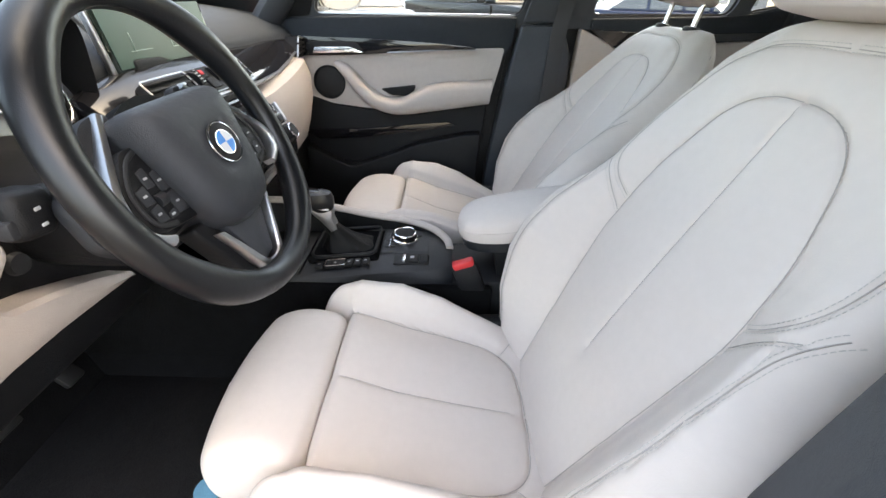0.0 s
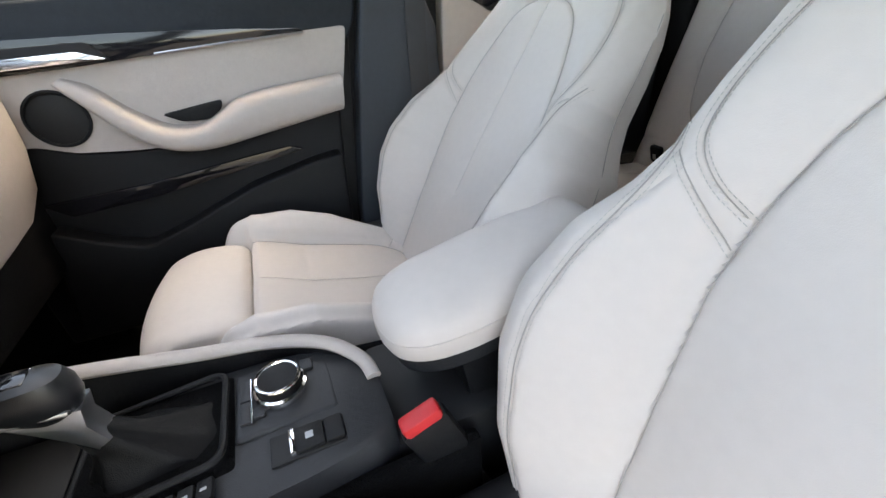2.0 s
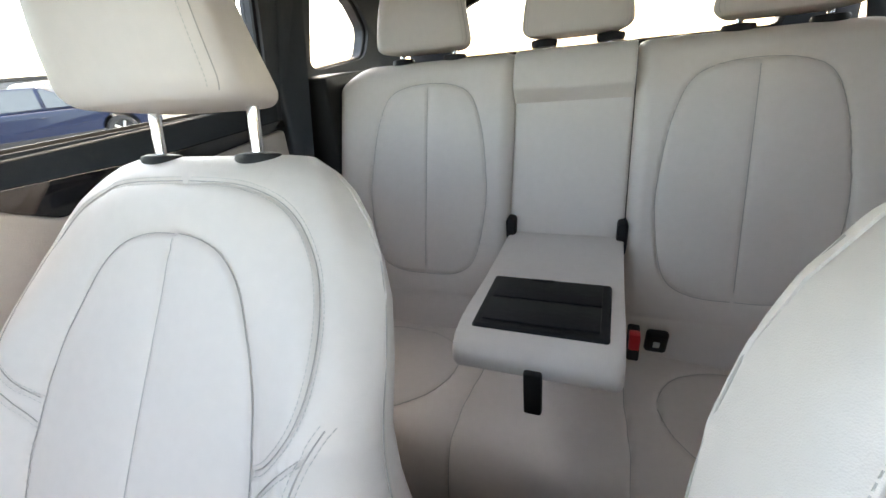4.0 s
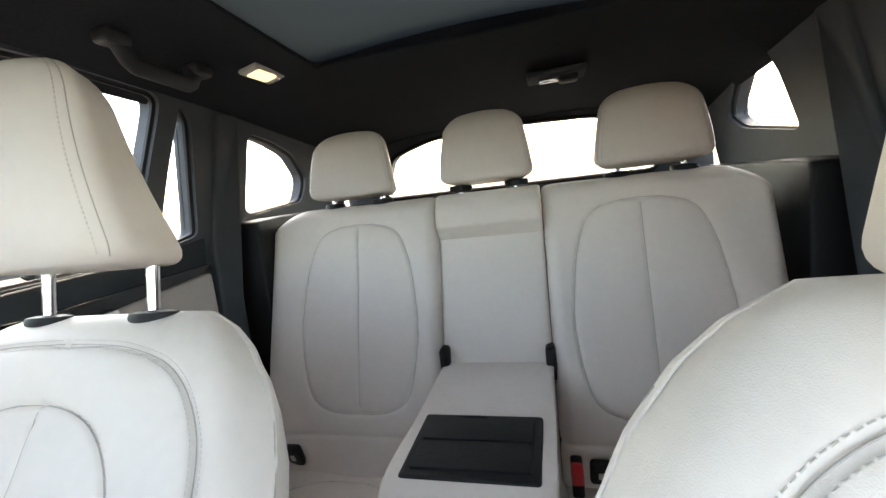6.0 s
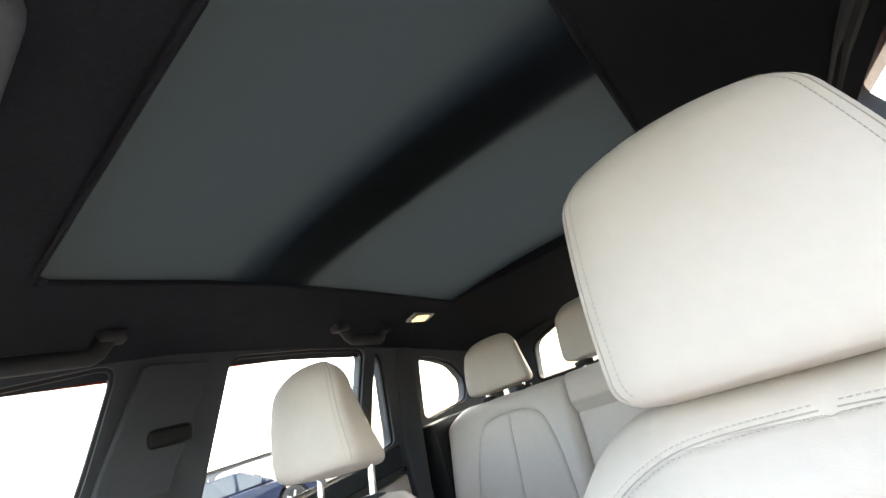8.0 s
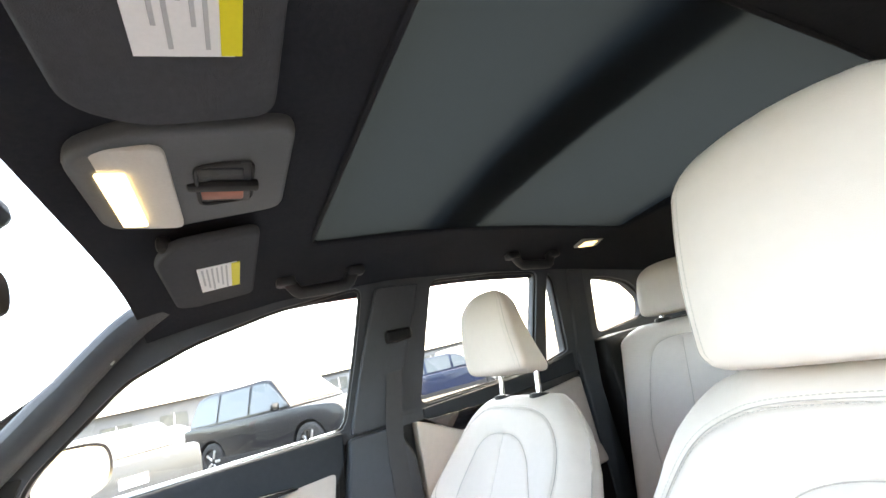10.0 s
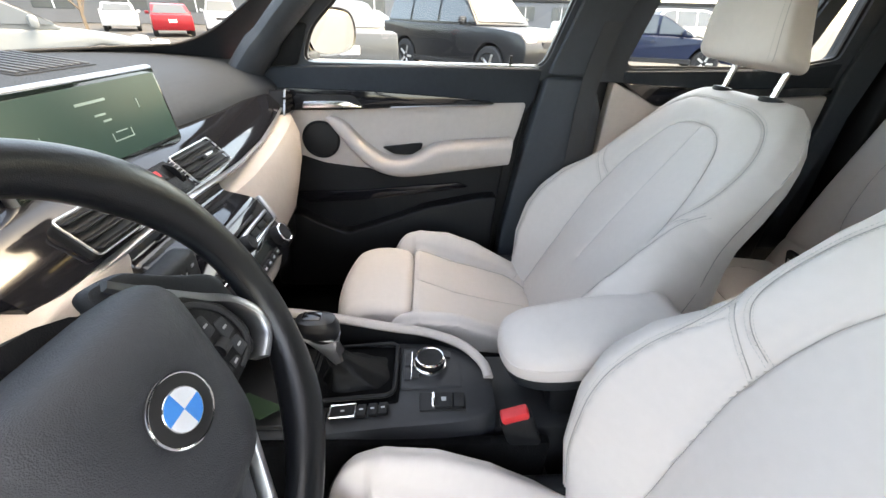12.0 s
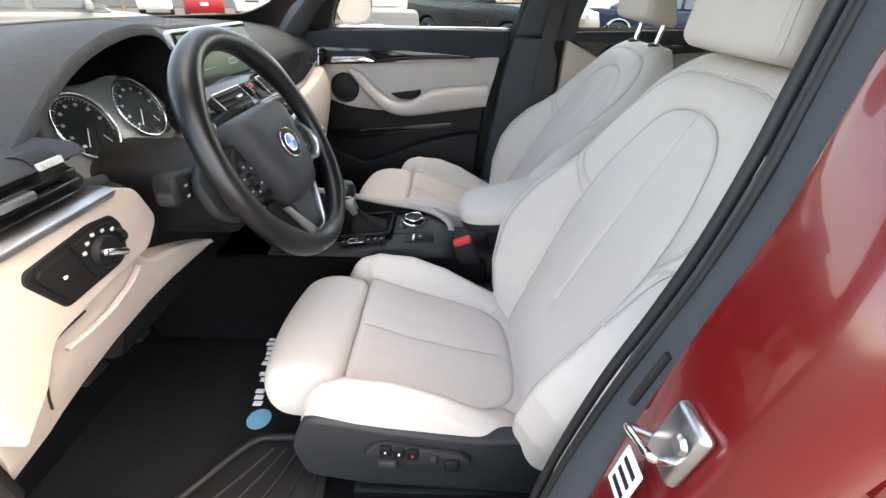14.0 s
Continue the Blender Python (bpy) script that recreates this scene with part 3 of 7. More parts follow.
def cushion_mesh():
    """Seat cushion with side bolsters. y forward from the bite, z up from the bite's height."""
    ys = np.concatenate([np.linspace(-0.04, 0.33, 110), np.linspace(0.333, 0.405, 36)])
    n1, n2 = 84, 18
    rows = []
    for y in ys:
        zc = np.interp(y, [-0.04, 0.02, 0.05, 0.14, 0.235, 0.30, 0.322, 0.334, 0.345, 0.41], [0.000, 0.012, 0.020, 0.040, 0.066, 0.094, 0.102, 0.098, 0.055, 0.03])
        hb = np.interp(y, [-0.04, 0.02, 0.08, 0.16, 0.24, 0.30, 0.36, 0.405], [0.0, 0.012, 0.032, 0.060, 0.068, 0.050, 0.038, 0.028])
        base = np.interp(y, [-0.04, 0.02, 0.05, 0.14, 0.235, 0.32, 0.41], [0.0, 0.012, 0.020, 0.040, 0.066, 0.098, 0.088])
        a = np.interp(y, [-0.04, 0.0, 0.04, 0.10, 0.33], [0.09, 0.105, 0.128, 0.143, 0.148])
        W = np.interp(y, [-0.04, 0.1, 0.3, 0.38, 0.405], [0.205, 0.214, 0.217, 0.213, 0.206])
        c = 0.183
        q = min(max((y - 0.35) / 0.056, 0), 1)
        f = math.sqrt(max(1 - q * q, 0))
        top = base + hb
        lo = -0.05
        top = lo + (top - lo) * (0.35 + 0.65 * f)
        zz = min(zc, top)
        ctrl = [(0, zz - 0.002), (0.5 * a, zz - 0.001), (a, zz), (a + 0.45 * (c - a), zz + 0.55 * (top - zz)), (c, top), (c + 0.60 * (W - c), top - 0.010),
                (W, top - 0.030), (W - 0.004, -0.03), (W - 0.02, -0.09), (0.5 * W, -0.10), (0, -0.10)]
        rows.append(half_section(ctrl, n1, n2, 7)[0])
    H = np.array(rows)
    full = np.concatenate([H[:, :0:-1] * np.array([-1, 1]), H], 1)
    Y = np.repeat(ys[:, None], full.shape[1], 1)
    P = np.stack([full[..., 0], Y, full[..., 1]], -1)
    col = np.abs(np.arange(full.shape[1]) - (H.shape[1] - 1))
    front = np.repeat((col < n1 - 6)[None, :].astype(float), len(ys), 0)
    edge = smooth_loop([(0.0, 0.018), (0.06, 0.020), (0.105, 0.030), (0.134, 0.062), (0.146, 0.11), (0.150, 0.2), (0.151, 0.34)], 6, closed=False)
    corner = [(0.128, 0.05), (0.160, 0.022), (0.20, 0.0)]
    seams = []
    for fl in (1, -1):
        g = lambda l: [(fl * p[0], p[1]) for p in l]
        seams += [(g(edge), 0.0042, 0.0027, 0.003), (g(corner), 0.003, 0.0025, 0.001)]
    seams.append(([(0, 0.04), (0, 0.325)], 0.0024, 0.0026, 0.002))
    P = sew(P, P[..., 0].copy(), Y, seams, front)
    return P, ys, n1, H.shape[1]


CUSH = cushion_mesh()


def on_cushion(u, y, lift=0.0008):
    P, ys, n1, h = CUSH
    i = int(np.clip(np.searchsorted(ys, y), 1, len(ys) - 1))
    row = P[i, h - 1:h - 1 + n1 - 8]
    return np.array((u, y, np.interp(abs(u), np.maximum.accumulate(row[:, 0]), row[:, 2]) + lift))


def pillow(section, half, end=0.022, keep=0.80, n=40):
    """A rounded roll: a closed (y, z) section swept along x, drawn in at both ends."""
    sec = np.array(smooth_loop(section, 8))
    mid = (sec.max(0) + sec.min(0)) / 2
    us = np.concatenate([-half + end * (1 - np.cos(np.linspace(0, math.pi / 2, 9))), np.linspace(-half + end, half - end, n)[1:-1],
                         half - end * (1 - np.cos(np.linspace(0, math.pi / 2, 9)))[::-1]])
    loops = []
    for u in us:
        q = max(0, (abs(u) - (half - end)) / end)
        f = keep + (1 - keep) * math.sqrt(max(1 - q * q, 0))
        if q > 0.999:
            loops.append([(u, *(mid + (p - mid) * f * 0.3)) for p in sec])
            continue
        loops.append([(u, *(mid + (p - mid) * f)) for p in sec])
    return loops


def headrest_mesh(w0, w1, d0, d1, H, lean=0.0, bulge=0.010):
    """Headrest: wide and deep at its foot, drawn in at the top. Origin at the foot's middle."""
    loops = []
    zs = np.concatenate([0.02 * (1 - np.cos(np.linspace(0.05, math.pi / 2, 7))), np.linspace(0.02, H - 0.045, 16)[1:-1], H - 0.045 + 0.045 * np.sin(np.linspace(0, math.pi / 2 - 0.03, 10))])
    for z in zs:
        t = z / H
        w, d = w0 + (w1 - w0) * t ** 1.4, d0 + (d1 - d0) * t
        if z < 0.02:
            f = 0.80 + 0.20 * math.sqrt(max(1 - (1 - z / 0.02) ** 2, 0))
            w, d = w * f, d * f
        if z > H - 0.045:
            q = (z - H + 0.045) / 0.045
            f = math.sqrt(max(1 - q * q, 0)) * 0.62 + 0.38
            g = math.sqrt(max(1 - q * q, 0)) * 0.8 + 0.2
            w, d = w * f, d * g
        y0 = -lean * t + bulge * math.sin(math.pi * t)
        loop = []
        for j in range(64):
            a = 2 * math.pi * j / 64
            c, s = math.cos(a), math.sin(a)
            e = 0.42
            x, y = w * math.copysign(abs(c) ** e, c), d * math.copysign(abs(s) ** e, s)
            x *= 1 - 0.13 * (1 - y / d)
            loop.append((x, y + y0 + (0.012 * (1 - (x / w) ** 2) if y > 0 else 0), z))
        loops.append(loop)
    return loops


def headrest(parent, frame_m, foot, size, fwd, sep, lean=0.0, seam=True):
    """Headrest with its two chrome posts and collars under a seat; frame_m places it."""
    w0, w1, d0, d1, H = size
    hr = part("headrest", move(loft(headrest_mesh(w0, w1, d0, d1, H, lean)), frame_m @ Matrix.Translation((0, fwd, foot))), M_LEATHER, parent)
    if seam:
        lp = np.array(headrest_mesh(w0, w1, d0, d1, H, lean)) + (0, fwd, foot)
        for j, k in ((7, 9), (25, 23)):
            part("seam", move(tube([lp[i, j] for i in range(3, len(lp) - 2)], 0.0006, sides=5), frame_m), M_PIPING, hr)
            sp = resample([tuple(lp[i, k] * 1.0) for i in range(3, len(lp) - 3)], 0.0044)
            vs, fs = [], []
            for a, b in zip(sp[:-1], sp[1:]):
                q, n0 = b - a, len(vs)
                vs += [a + q * f + np.array(o) * 0.0006 for f in (0.12, 0.80) for o in ((1, 0, 0), (0, 1, 0), (-1, 0, 0), (0, -1, 0))]
                fs += [tuple(n0 + c for c in f) for f in ((0, 1, 5, 4), (1, 2, 6, 5), (2, 3, 7, 6), (3, 0, 4, 7))]
            tagged(part("stitching", move(raw(vs, fs), frame_m), M_THREAD, hr), kind="stuff")
    for sgn in (-1, 1):
        x = sgn * sep / 2
        part("post", move(tube([(x, 0, -0.05), (x, 0, foot * 0.5), (x, 0, foot + 0.03)], 0.0062, sides=16), frame_m), M_CHROME, hr, "chrome headrest post")
        part("collar", move(lathe([(0.004, -0.008), (0.021, -0.008), (0.023, 0.002), (0.0215, 0.0065), (0.011, 0.0085), (0.010, 0.006)], 28), frame_m @ Matrix.Translation((x, 0, 0.004)) @ Matrix.Diagonal((1.25, 0.75, 1, 1))), M_DARK, hr, "black post collar")
    return hr


def front_seat(name, label, xc, by, bz, theta, cdy, cdz, out, posts, foot, fwd, head, thigh, lean, tall=1.0, wide=0.128):
    """A front seat. (by, bz): the bite; theta: lean of the back; out: +1 where its outer side is +x."""
    seat = thing(name, label, "car seat", "front seats")
    tilt = Matrix.Translation((xc, by, bz)) @ Matrix(((1, 0, 0, 0), (0, -math.sin(theta), math.cos(theta), 0), (0, math.cos(theta), math.sin(theta), 0), (0, 0, 0, 1)))
    P = BACK[0]
    back = part("backrest", grid_mesh(P, wrap=True, caps=True), M_LEATHER, seat)
    back.matrix_basis = tilt @ Matrix.Diagonal((1, tall, 1, 1))
    edge, upper, step = back_lines()
    cv, ck = BACK[1][18:106:3], BACK[5][18:106:3]
    cu0 = np.convolve(np.pad([BACK[0][18 + 3 * n, BACK[4] - 1 + q, 0] for n, q in enumerate(ck)], 3, mode="edge"), np.ones(7) / 7, mode="valid")
    crest = [(float(u), float(v)) for u, v in zip(cu0, cv)]
    crest = smooth_loop(crest[::3] + [(0.222, 0.362), (0.2215, 0.388), (0.226, 0.408), (0.233, 0.424)], 4, closed=False)
    lines = []
    for fl in (1, -1):
        g = lambda l: [(fl * p[0], p[1]) for p in l]
        lines += [g(offset_line(upper, 0.0042)), g(offset_line(upper, -0.0042)), g(offset_line(step, 0.004)), g(offset_line(crest, 0.0045)), g(offset_line(crest, -0.0045))]
    st = part("stitching", stitches(lines), M_THREAD, back, "fine grey stitching")
    tagged(st, kind="stuff")
    for fl in (1, -1):
        for l in (edge, upper, step):
            part("seam", tube(ease([on_back(fl * p[0], p[1], 0.0014) for p in resample(l, 0.004)]), 0.0006, sides=5), M_PIPING, back)
        h = BACK[4]
        part("seam", tube(ease([on_back(fl * p[0], p[1], 0.0010) for p in resample(crest, 0.004)]), 0.0008, sides=5), M_PIPING, back)
        j = h - 1 + fl * (BACK[3] - 4)
        side = np.array([P[i, j] for i in range(16, 186)])
        side = np.stack([np.convolve(np.pad(side[:, k], 8, mode="edge"), np.ones(17) / 17, mode="valid") for k in range(3)], 1)
        part("seam", tube([p * (1.002, 1, 1) for p in side[::3]], 0.0008, sides=5), M_PIPING, back)
    part("seam", tube([on_back(0, v, 0.0004) for v in np.linspace(0.18, 0.555, 60)], 0.0005, sides=5), M_PIPING, back)
    Pc = CUSH[0]
    cm = Matrix.Translation((xc, by + cdy, bz + cdz))
    cu = part("cushion", grid_mesh(Pc, wrap=True, caps=True), M_LEATHER, seat)
    cu.matrix_basis = cm
    ce = smooth_loop([(0.0, 0.018), (0.06, 0.020), (0.105, 0.030), (0.134, 0.062), (0.146, 0.11), (0.150, 0.2), (0.151, 0.335)], 6, closed=False)
    for fl in (1, -1):
        part("seam", tube([on_cushion(fl * p[0], p[1], 0.0006) for p in resample(ce, 0.006)], 0.0008, sides=5), M_PIPING, cu)
        part("seam", tube([on_cushion(fl * p[0], p[1], 0.0004) for p in resample([(0.128, 0.05), (0.160, 0.022), (0.19, 0.0)], 0.005)], 0.0007, sides=5), M_PIPING, cu)
    part("seam", tube([on_cushion(0, y, 0.0003) for y in np.linspace(0.045, 0.322, 50)], 0.0005, sides=5), M_PIPING, cu)
    th = pillow([(0.338, -0.01), (0.337, 0.075), (0.343, 0.098), (0.362, 0.109), (0.41, 0.116), (0.455, 0.112), (0.492, 0.096), (0.511, 0.062), (0.507, 0.02), (0.475, -0.004), (0.40, -0.012)], 0.151, end=0.030, keep=0.74)
    th = [[(p[0], 0.338 + (p[1] - 0.338) * (thigh + 0.13 * (1 - (p[0] / 0.151) ** 2)), p[2]) for p in l] for l in th]
    t = part("thigh_support", loft(th), M_LEATHER, seat, "extending thigh support pad")
    t.matrix_basis = cm
    # plastic shell round the cushion's foot
    for sgn in (-1, 1):
        outer = sgn == out
        prof = [(0.414, 0.020), (0.380, 0.094), (0.25, 0.066), (0.10, 0.044), (0.02, 0.048), (-0.10, 0.075), (-0.20, 0.06), (-0.17, -0.05), (-0.05, -0.11), (0.30, -0.085), (0.40, -0.06)]
        x0, x1 = sgn * 0.190, sgn * (0.224 if outer else 0.222)
        sh = part("side_trim", prism(rounded(prof, 0.02), min(x0, x1), max(x0, x1), "x", 0.008, 3), M_GREY if outer else M_DARK, seat, "grey plastic side trim")
        sh.matrix_basis = cm
    for sgn in (-1, 1):
        r = part("seat_rail", rbox(0.04, 0.46, 0.05, 0.008), M_DARK, seat, "black metal seat rail")
        r.matrix_basis = cm @ Matrix.Translation((sgn * 0.19, 0.10, -0.165))
    base = part("seat_pan", rbox(0.40, 0.36, 0.08, 0.02), M_DARK, seat)
    base.matrix_basis = cm @ Matrix.Translation((0, 0.15, -0.125))
    post_m = Matrix.Translation((xc, posts[0], posts[1])) @ Matrix.Rotation(math.atan(0.21), 4, "X")
    headrest(seat, post_m, foot, (wide, wide * 0.77, 0.058, 0.024, head), fwd, 0.148, lean)
    return seat


D_TH, P_TH = radians(23.0), radians(31.5)
DRIVER = front_seat("driver_seat", "oyster leather front seat with power side controls", -0.358, 0.042, 0.550, D_TH, 0.0, -0.008, -1, (-0.252, 1.116), 0.014, 0.036, 0.216, 0.82, -0.032, 0.992, 0.133)
front_seat("passenger_seat", "oyster leather front seat leaning further back", 0.346, 0.000, 0.556, P_TH, -0.004, -0.016, 1, (-0.355, 1.092), 0.058, 0.016, 0.188, 0.92, -0.05)

# ---- rear bench ----
def rear_bench():
    bench = thing("rear_bench", "oyster leather rear bench with its centre armrest folded down", "car seat")
    slope = math.atan(0.32)
    base = Matrix.Translation((0, -0.855, 0.60)) @ Matrix(((1, 0, 0, 0), (0, -math.sin(slope), math.cos(slope), 0), (0, math.cos(slope), math.sin(slope), 0), (0, 0, 0, 1)))

    def side_back(cx, half, flip):
        us = np.linspace(-half, half, 110)
        vs = np.linspace(-0.06, 0.60, 150)
        U, V = np.meshgrid(us, vs)
        top = 0.60 - 0.055 * np.clip((flip * U / half - 0.55) / 0.45, 0, 1) ** 2
        Vv = np.where(V > 0.5, 0.5 + (V - 0.5) * (top - 0.5) / 0.1, V)
        ee = np.clip((np.abs(U) - half + 0.03) / 0.03, 0, 1)
        te = np.clip((V - 0.56) / 0.04, 0, 1)
        N = 0.035 * np.sqrt(np.clip(1 - ee ** 2, 0, 1)) - 0.05 + 0.05 * np.sqrt(np.clip(1 - te ** 2, 0, 1))
        N += 0.018 * np.exp(-((flip * U - half * 0.78) / 0.05) ** 2) * np.clip((0.5 - V) / 0.3, 0, 1)
        P = np.stack([U, Vv, N], -1)
        loop = smooth_loop([(0, 0.084), (0.080, 0.090), (0.128, 0.130), (0.150, 0.25), (0.148, 0.34), (0.131, 0.45), (0.094, 0.520), (0, 0.540),
                            (-0.094, 0.520), (-0.131, 0.45), (-0.148, 0.34), (-0.150, 0.25), (-0.128, 0.130), (-0.080, 0.090)], 6)
        loop.append(loop[0])
        off = -0.024 * flip
        loop = [(q[0] + off, q[1]) for q in loop]
        P = sew(P, U, Vv, [(loop, 0.0045, 0.003, 0.003), ([(off, 0.10), (off, 0.532)], 0.003, 0.003, 0.0025), ([(-half, 0.035), (half, 0.035)], 0.003, 0.003, 0.002)], np.ones(U.shape))
        b = part("backrest", grid_mesh(P), M_LEATHER, bench)
        b.matrix_basis = base @ Matrix.Translation((cx, 0, 0))
        for l in (loop, [(off, v) for v in np.linspace(0.10, 0.53, 60)]):
            pts = []
            for q in resample(l, 0.008):
                i, j = int(np.argmin(np.abs(vs - q[1]))), int(np.argmin(np.abs(us - q[0])))
                pts.append((q[0], q[1], P[i, j, 2] + 0.0006))
            part("seam", tube(pts, 0.0009, sides=5), M_PIPING, b)
        body = part("back_shell", rbox(2 * half - 0.01, 0.60, 0.06, 0.02), M_CARPET, b, "black carpeted seat back")
        body.matrix_basis = Matrix.Translation((0, 0.26, -0.075))
        return b

    side_back(0.366, 0.230, 1)
    side_back(-0.337, 0.226, -1)
    mid = part("centre_panel", rbox(0.246, 0.56, 0.05, 0.008, 3), M_LEATHER, bench, "flat panel behind the folded armrest")
    mid.matrix_basis = base @ Matrix.Translation((0.0135, 0.22, -0.014))
    flap = part("centre_flap", move(loft(pillow([(0.475, -0.07), (0.470, -0.02), (0.500, 0.030), (0.520, 0.044), (0.57, 0.040), (0.594, 0.020), (0.60, -0.03), (0.59, -0.07)], 0.122, end=0.010, keep=0.93)), Matrix.Identity(4)), M_LEATHER, bench)
    flap.matrix_basis = base @ Matrix.Translation((0.0135, 0, 0))
    # cushion
    us = np.linspace(-0.585, 0.585, 240)
    prof = [(-0.87, 0.560), (-0.80, 0.572), (-0.70, 0.582), (-0.60, 0.588), (-0.54, 0.582), (-0.492, 0.555), (-0.468, 0.505), (-0.458, 0.45), (-0.462, 0.39)]
    pp = resample(smooth_loop(prof, 10, closed=False), 0.0055)
    S = np.concatenate([[0], np.cumsum(np.linalg.norm(np.diff(pp, axis=0), axis=1))])
    U = np.repeat(us[None, :], len(pp), 0)
    SS = np.repeat(S[:, None], len(us), 1)
    edge = np.clip((np.abs(U) - 0.55) / 0.035, 0, 1)
    dip = -0.012 * (np.exp(-((np.abs(U - 0.0) - 0.35) / 0.13) ** 2)) * np.clip(1 - SS / 0.45, 0, 1)
    P = np.stack([U, np.repeat(pp[:, :1], len(us), 1), np.repeat(pp[:, 1:], len(us), 1) + dip - 0.03 * (1 - np.sqrt(np.clip(1 - edge ** 2, 0, 1)))], -1)
    seams = []
    for cx in (0.355, -0.335):
        lp = [(cx + 0.155 * math.cos(a), 0.215 + 0.14 * math.sin(a)) for a in np.linspace(0, 2 * math.pi, 49)]
        seams.append((lp, 0.0042, 0.003, 0.003))
    for sx in (0.145, -0.125):
        seams.append((smooth_loop([(sx * 0.92, 0.0), (sx, 0.22), (sx * 1.10, 0.42), (sx * 1.12, 0.75)], 8, closed=False), 0.0042, 0.003, 0.003))
    P = sew(P, U, SS, seams, np.ones(U.shape))
    cu = part("cushion", grid_mesh(P), M_LEATHER, bench)
    for line, *_ in seams:
        pts = []
        for u, q in resample(line, 0.006):
            i, k = int(np.argmin(np.abs(S - q))), int(np.argmin(np.abs(us - u)))
            pts.append(P[i, k] + (0, 0.0004, 0.0010))
        part("seam", tube(ease(pts), 0.0008, sides=5), M_PIPING, cu)
    part("bench_base", box(-0.58, 0.58, -0.86, -0.48, 0.372, 0.53, 0.02), M_CARPET, bench)
    # headrests
    for cx, y, z, s, foot in ((0.352, -1.035, 1.168, (0.128, 0.098, 0.046, 0.030, 0.165), 0.022), (0.012, -1.045, 1.178, (0.120, 0.092, 0.044, 0.030, 0.165), 0.014),
                              (-0.345, -1.035, 1.168, (0.128, 0.098, 0.046, 0.030, 0.165), 0.022)):
        headrest(bench, Matrix.Translation((cx, y, z)) @ Matrix.Rotation(0.12, 4, "X"), foot, s, 0.0, 0.135)
    # isofix covers and belt buckles
    for x in (0.50, 0.175, -0.185, -0.50):
        c = part("anchor_cover", rbox(0.042, 0.018, 0.062, 0.008, 3), M_DARK, bench, "black child seat anchor cover")
        c.matrix_basis = Matrix.Translation((x, -0.806, 0.608)) @ Matrix.Rotation(-0.30, 4, "X")
        mk = part("marking", rbox(0.012, 0.002, 0.018, 0.0008, 1), M_MARK, c)
        mk.matrix_basis = Matrix.Translation((0, 0.0105, 0))
    arm = part("armrest", loft(pillow([(-0.93, 0.735), (-0.93, 0.785), (-0.90, 0.792), (-0.70, 0.790), (-0.56, 0.797), (-0.505, 0.792), (-0.484, 0.778), (-0.480, 0.760), (-0.490, 0.744), (-0.53, 0.738), (-0.75, 0.732)], 0.122, end=0.014, keep=0.93)), M_LEATHER, bench, "folded-down centre armrest")
    arm.matrix_basis = Matrix.Translation((0.012, 0, 0))
    tr = part("tray", box(-0.090, 0.112, -0.682, -0.522, 0.788, 0.800, 0.006, 3), M_DARK, arm, "black cup holder lid")
    tr.matrix_basis = Matrix.Translation((-0.012, 0, 0))
    for y0, y1 in ((-0.665, -0.606), (-0.602, -0.538)):
        p = part("tray_lid", box(-0.076, 0.098, y0, y1, 0.797, 0.804, 0.002, 2), M_DARK, arm)
        p.matrix_basis = Matrix.Translation((-0.012, 0, 0))
    p = part("tray_catch", box(-0.010, 0.032, -0.671, -0.664, 0.797, 0.8055, 0.002, 1), M_DARK, arm)
    part("strap", box(-0.016, 0.010, -0.484, -0.470, 0.690, 0.765, 0.004, 2), M_DARK, arm, "black pull strap")
    for x in (-0.106, 0.13):
        h = part("hinge", box(x - 0.011, x + 0.011, -0.945, -0.885, 0.755, 0.830, 0.008, 2), M_DARK, bench, "black armrest hinge bracket")
    b = part("buckle", box(-0.150, -0.128, -0.79, -0.74, 0.60, 0.655, 0.004, 2), M_DARK, bench)
    part("buckle_button", box(-0.149, -0.129, -0.756, -0.736, 0.628, 0.664, 0.003, 2), M_REDBTN, b, "red release button")
    part("buckle_stalk", box(0.150, 0.185, -0.90, -0.86, 0.60, 0.69, 0.006, 2), M_DARK, bench)
    return bench


rear_bench()

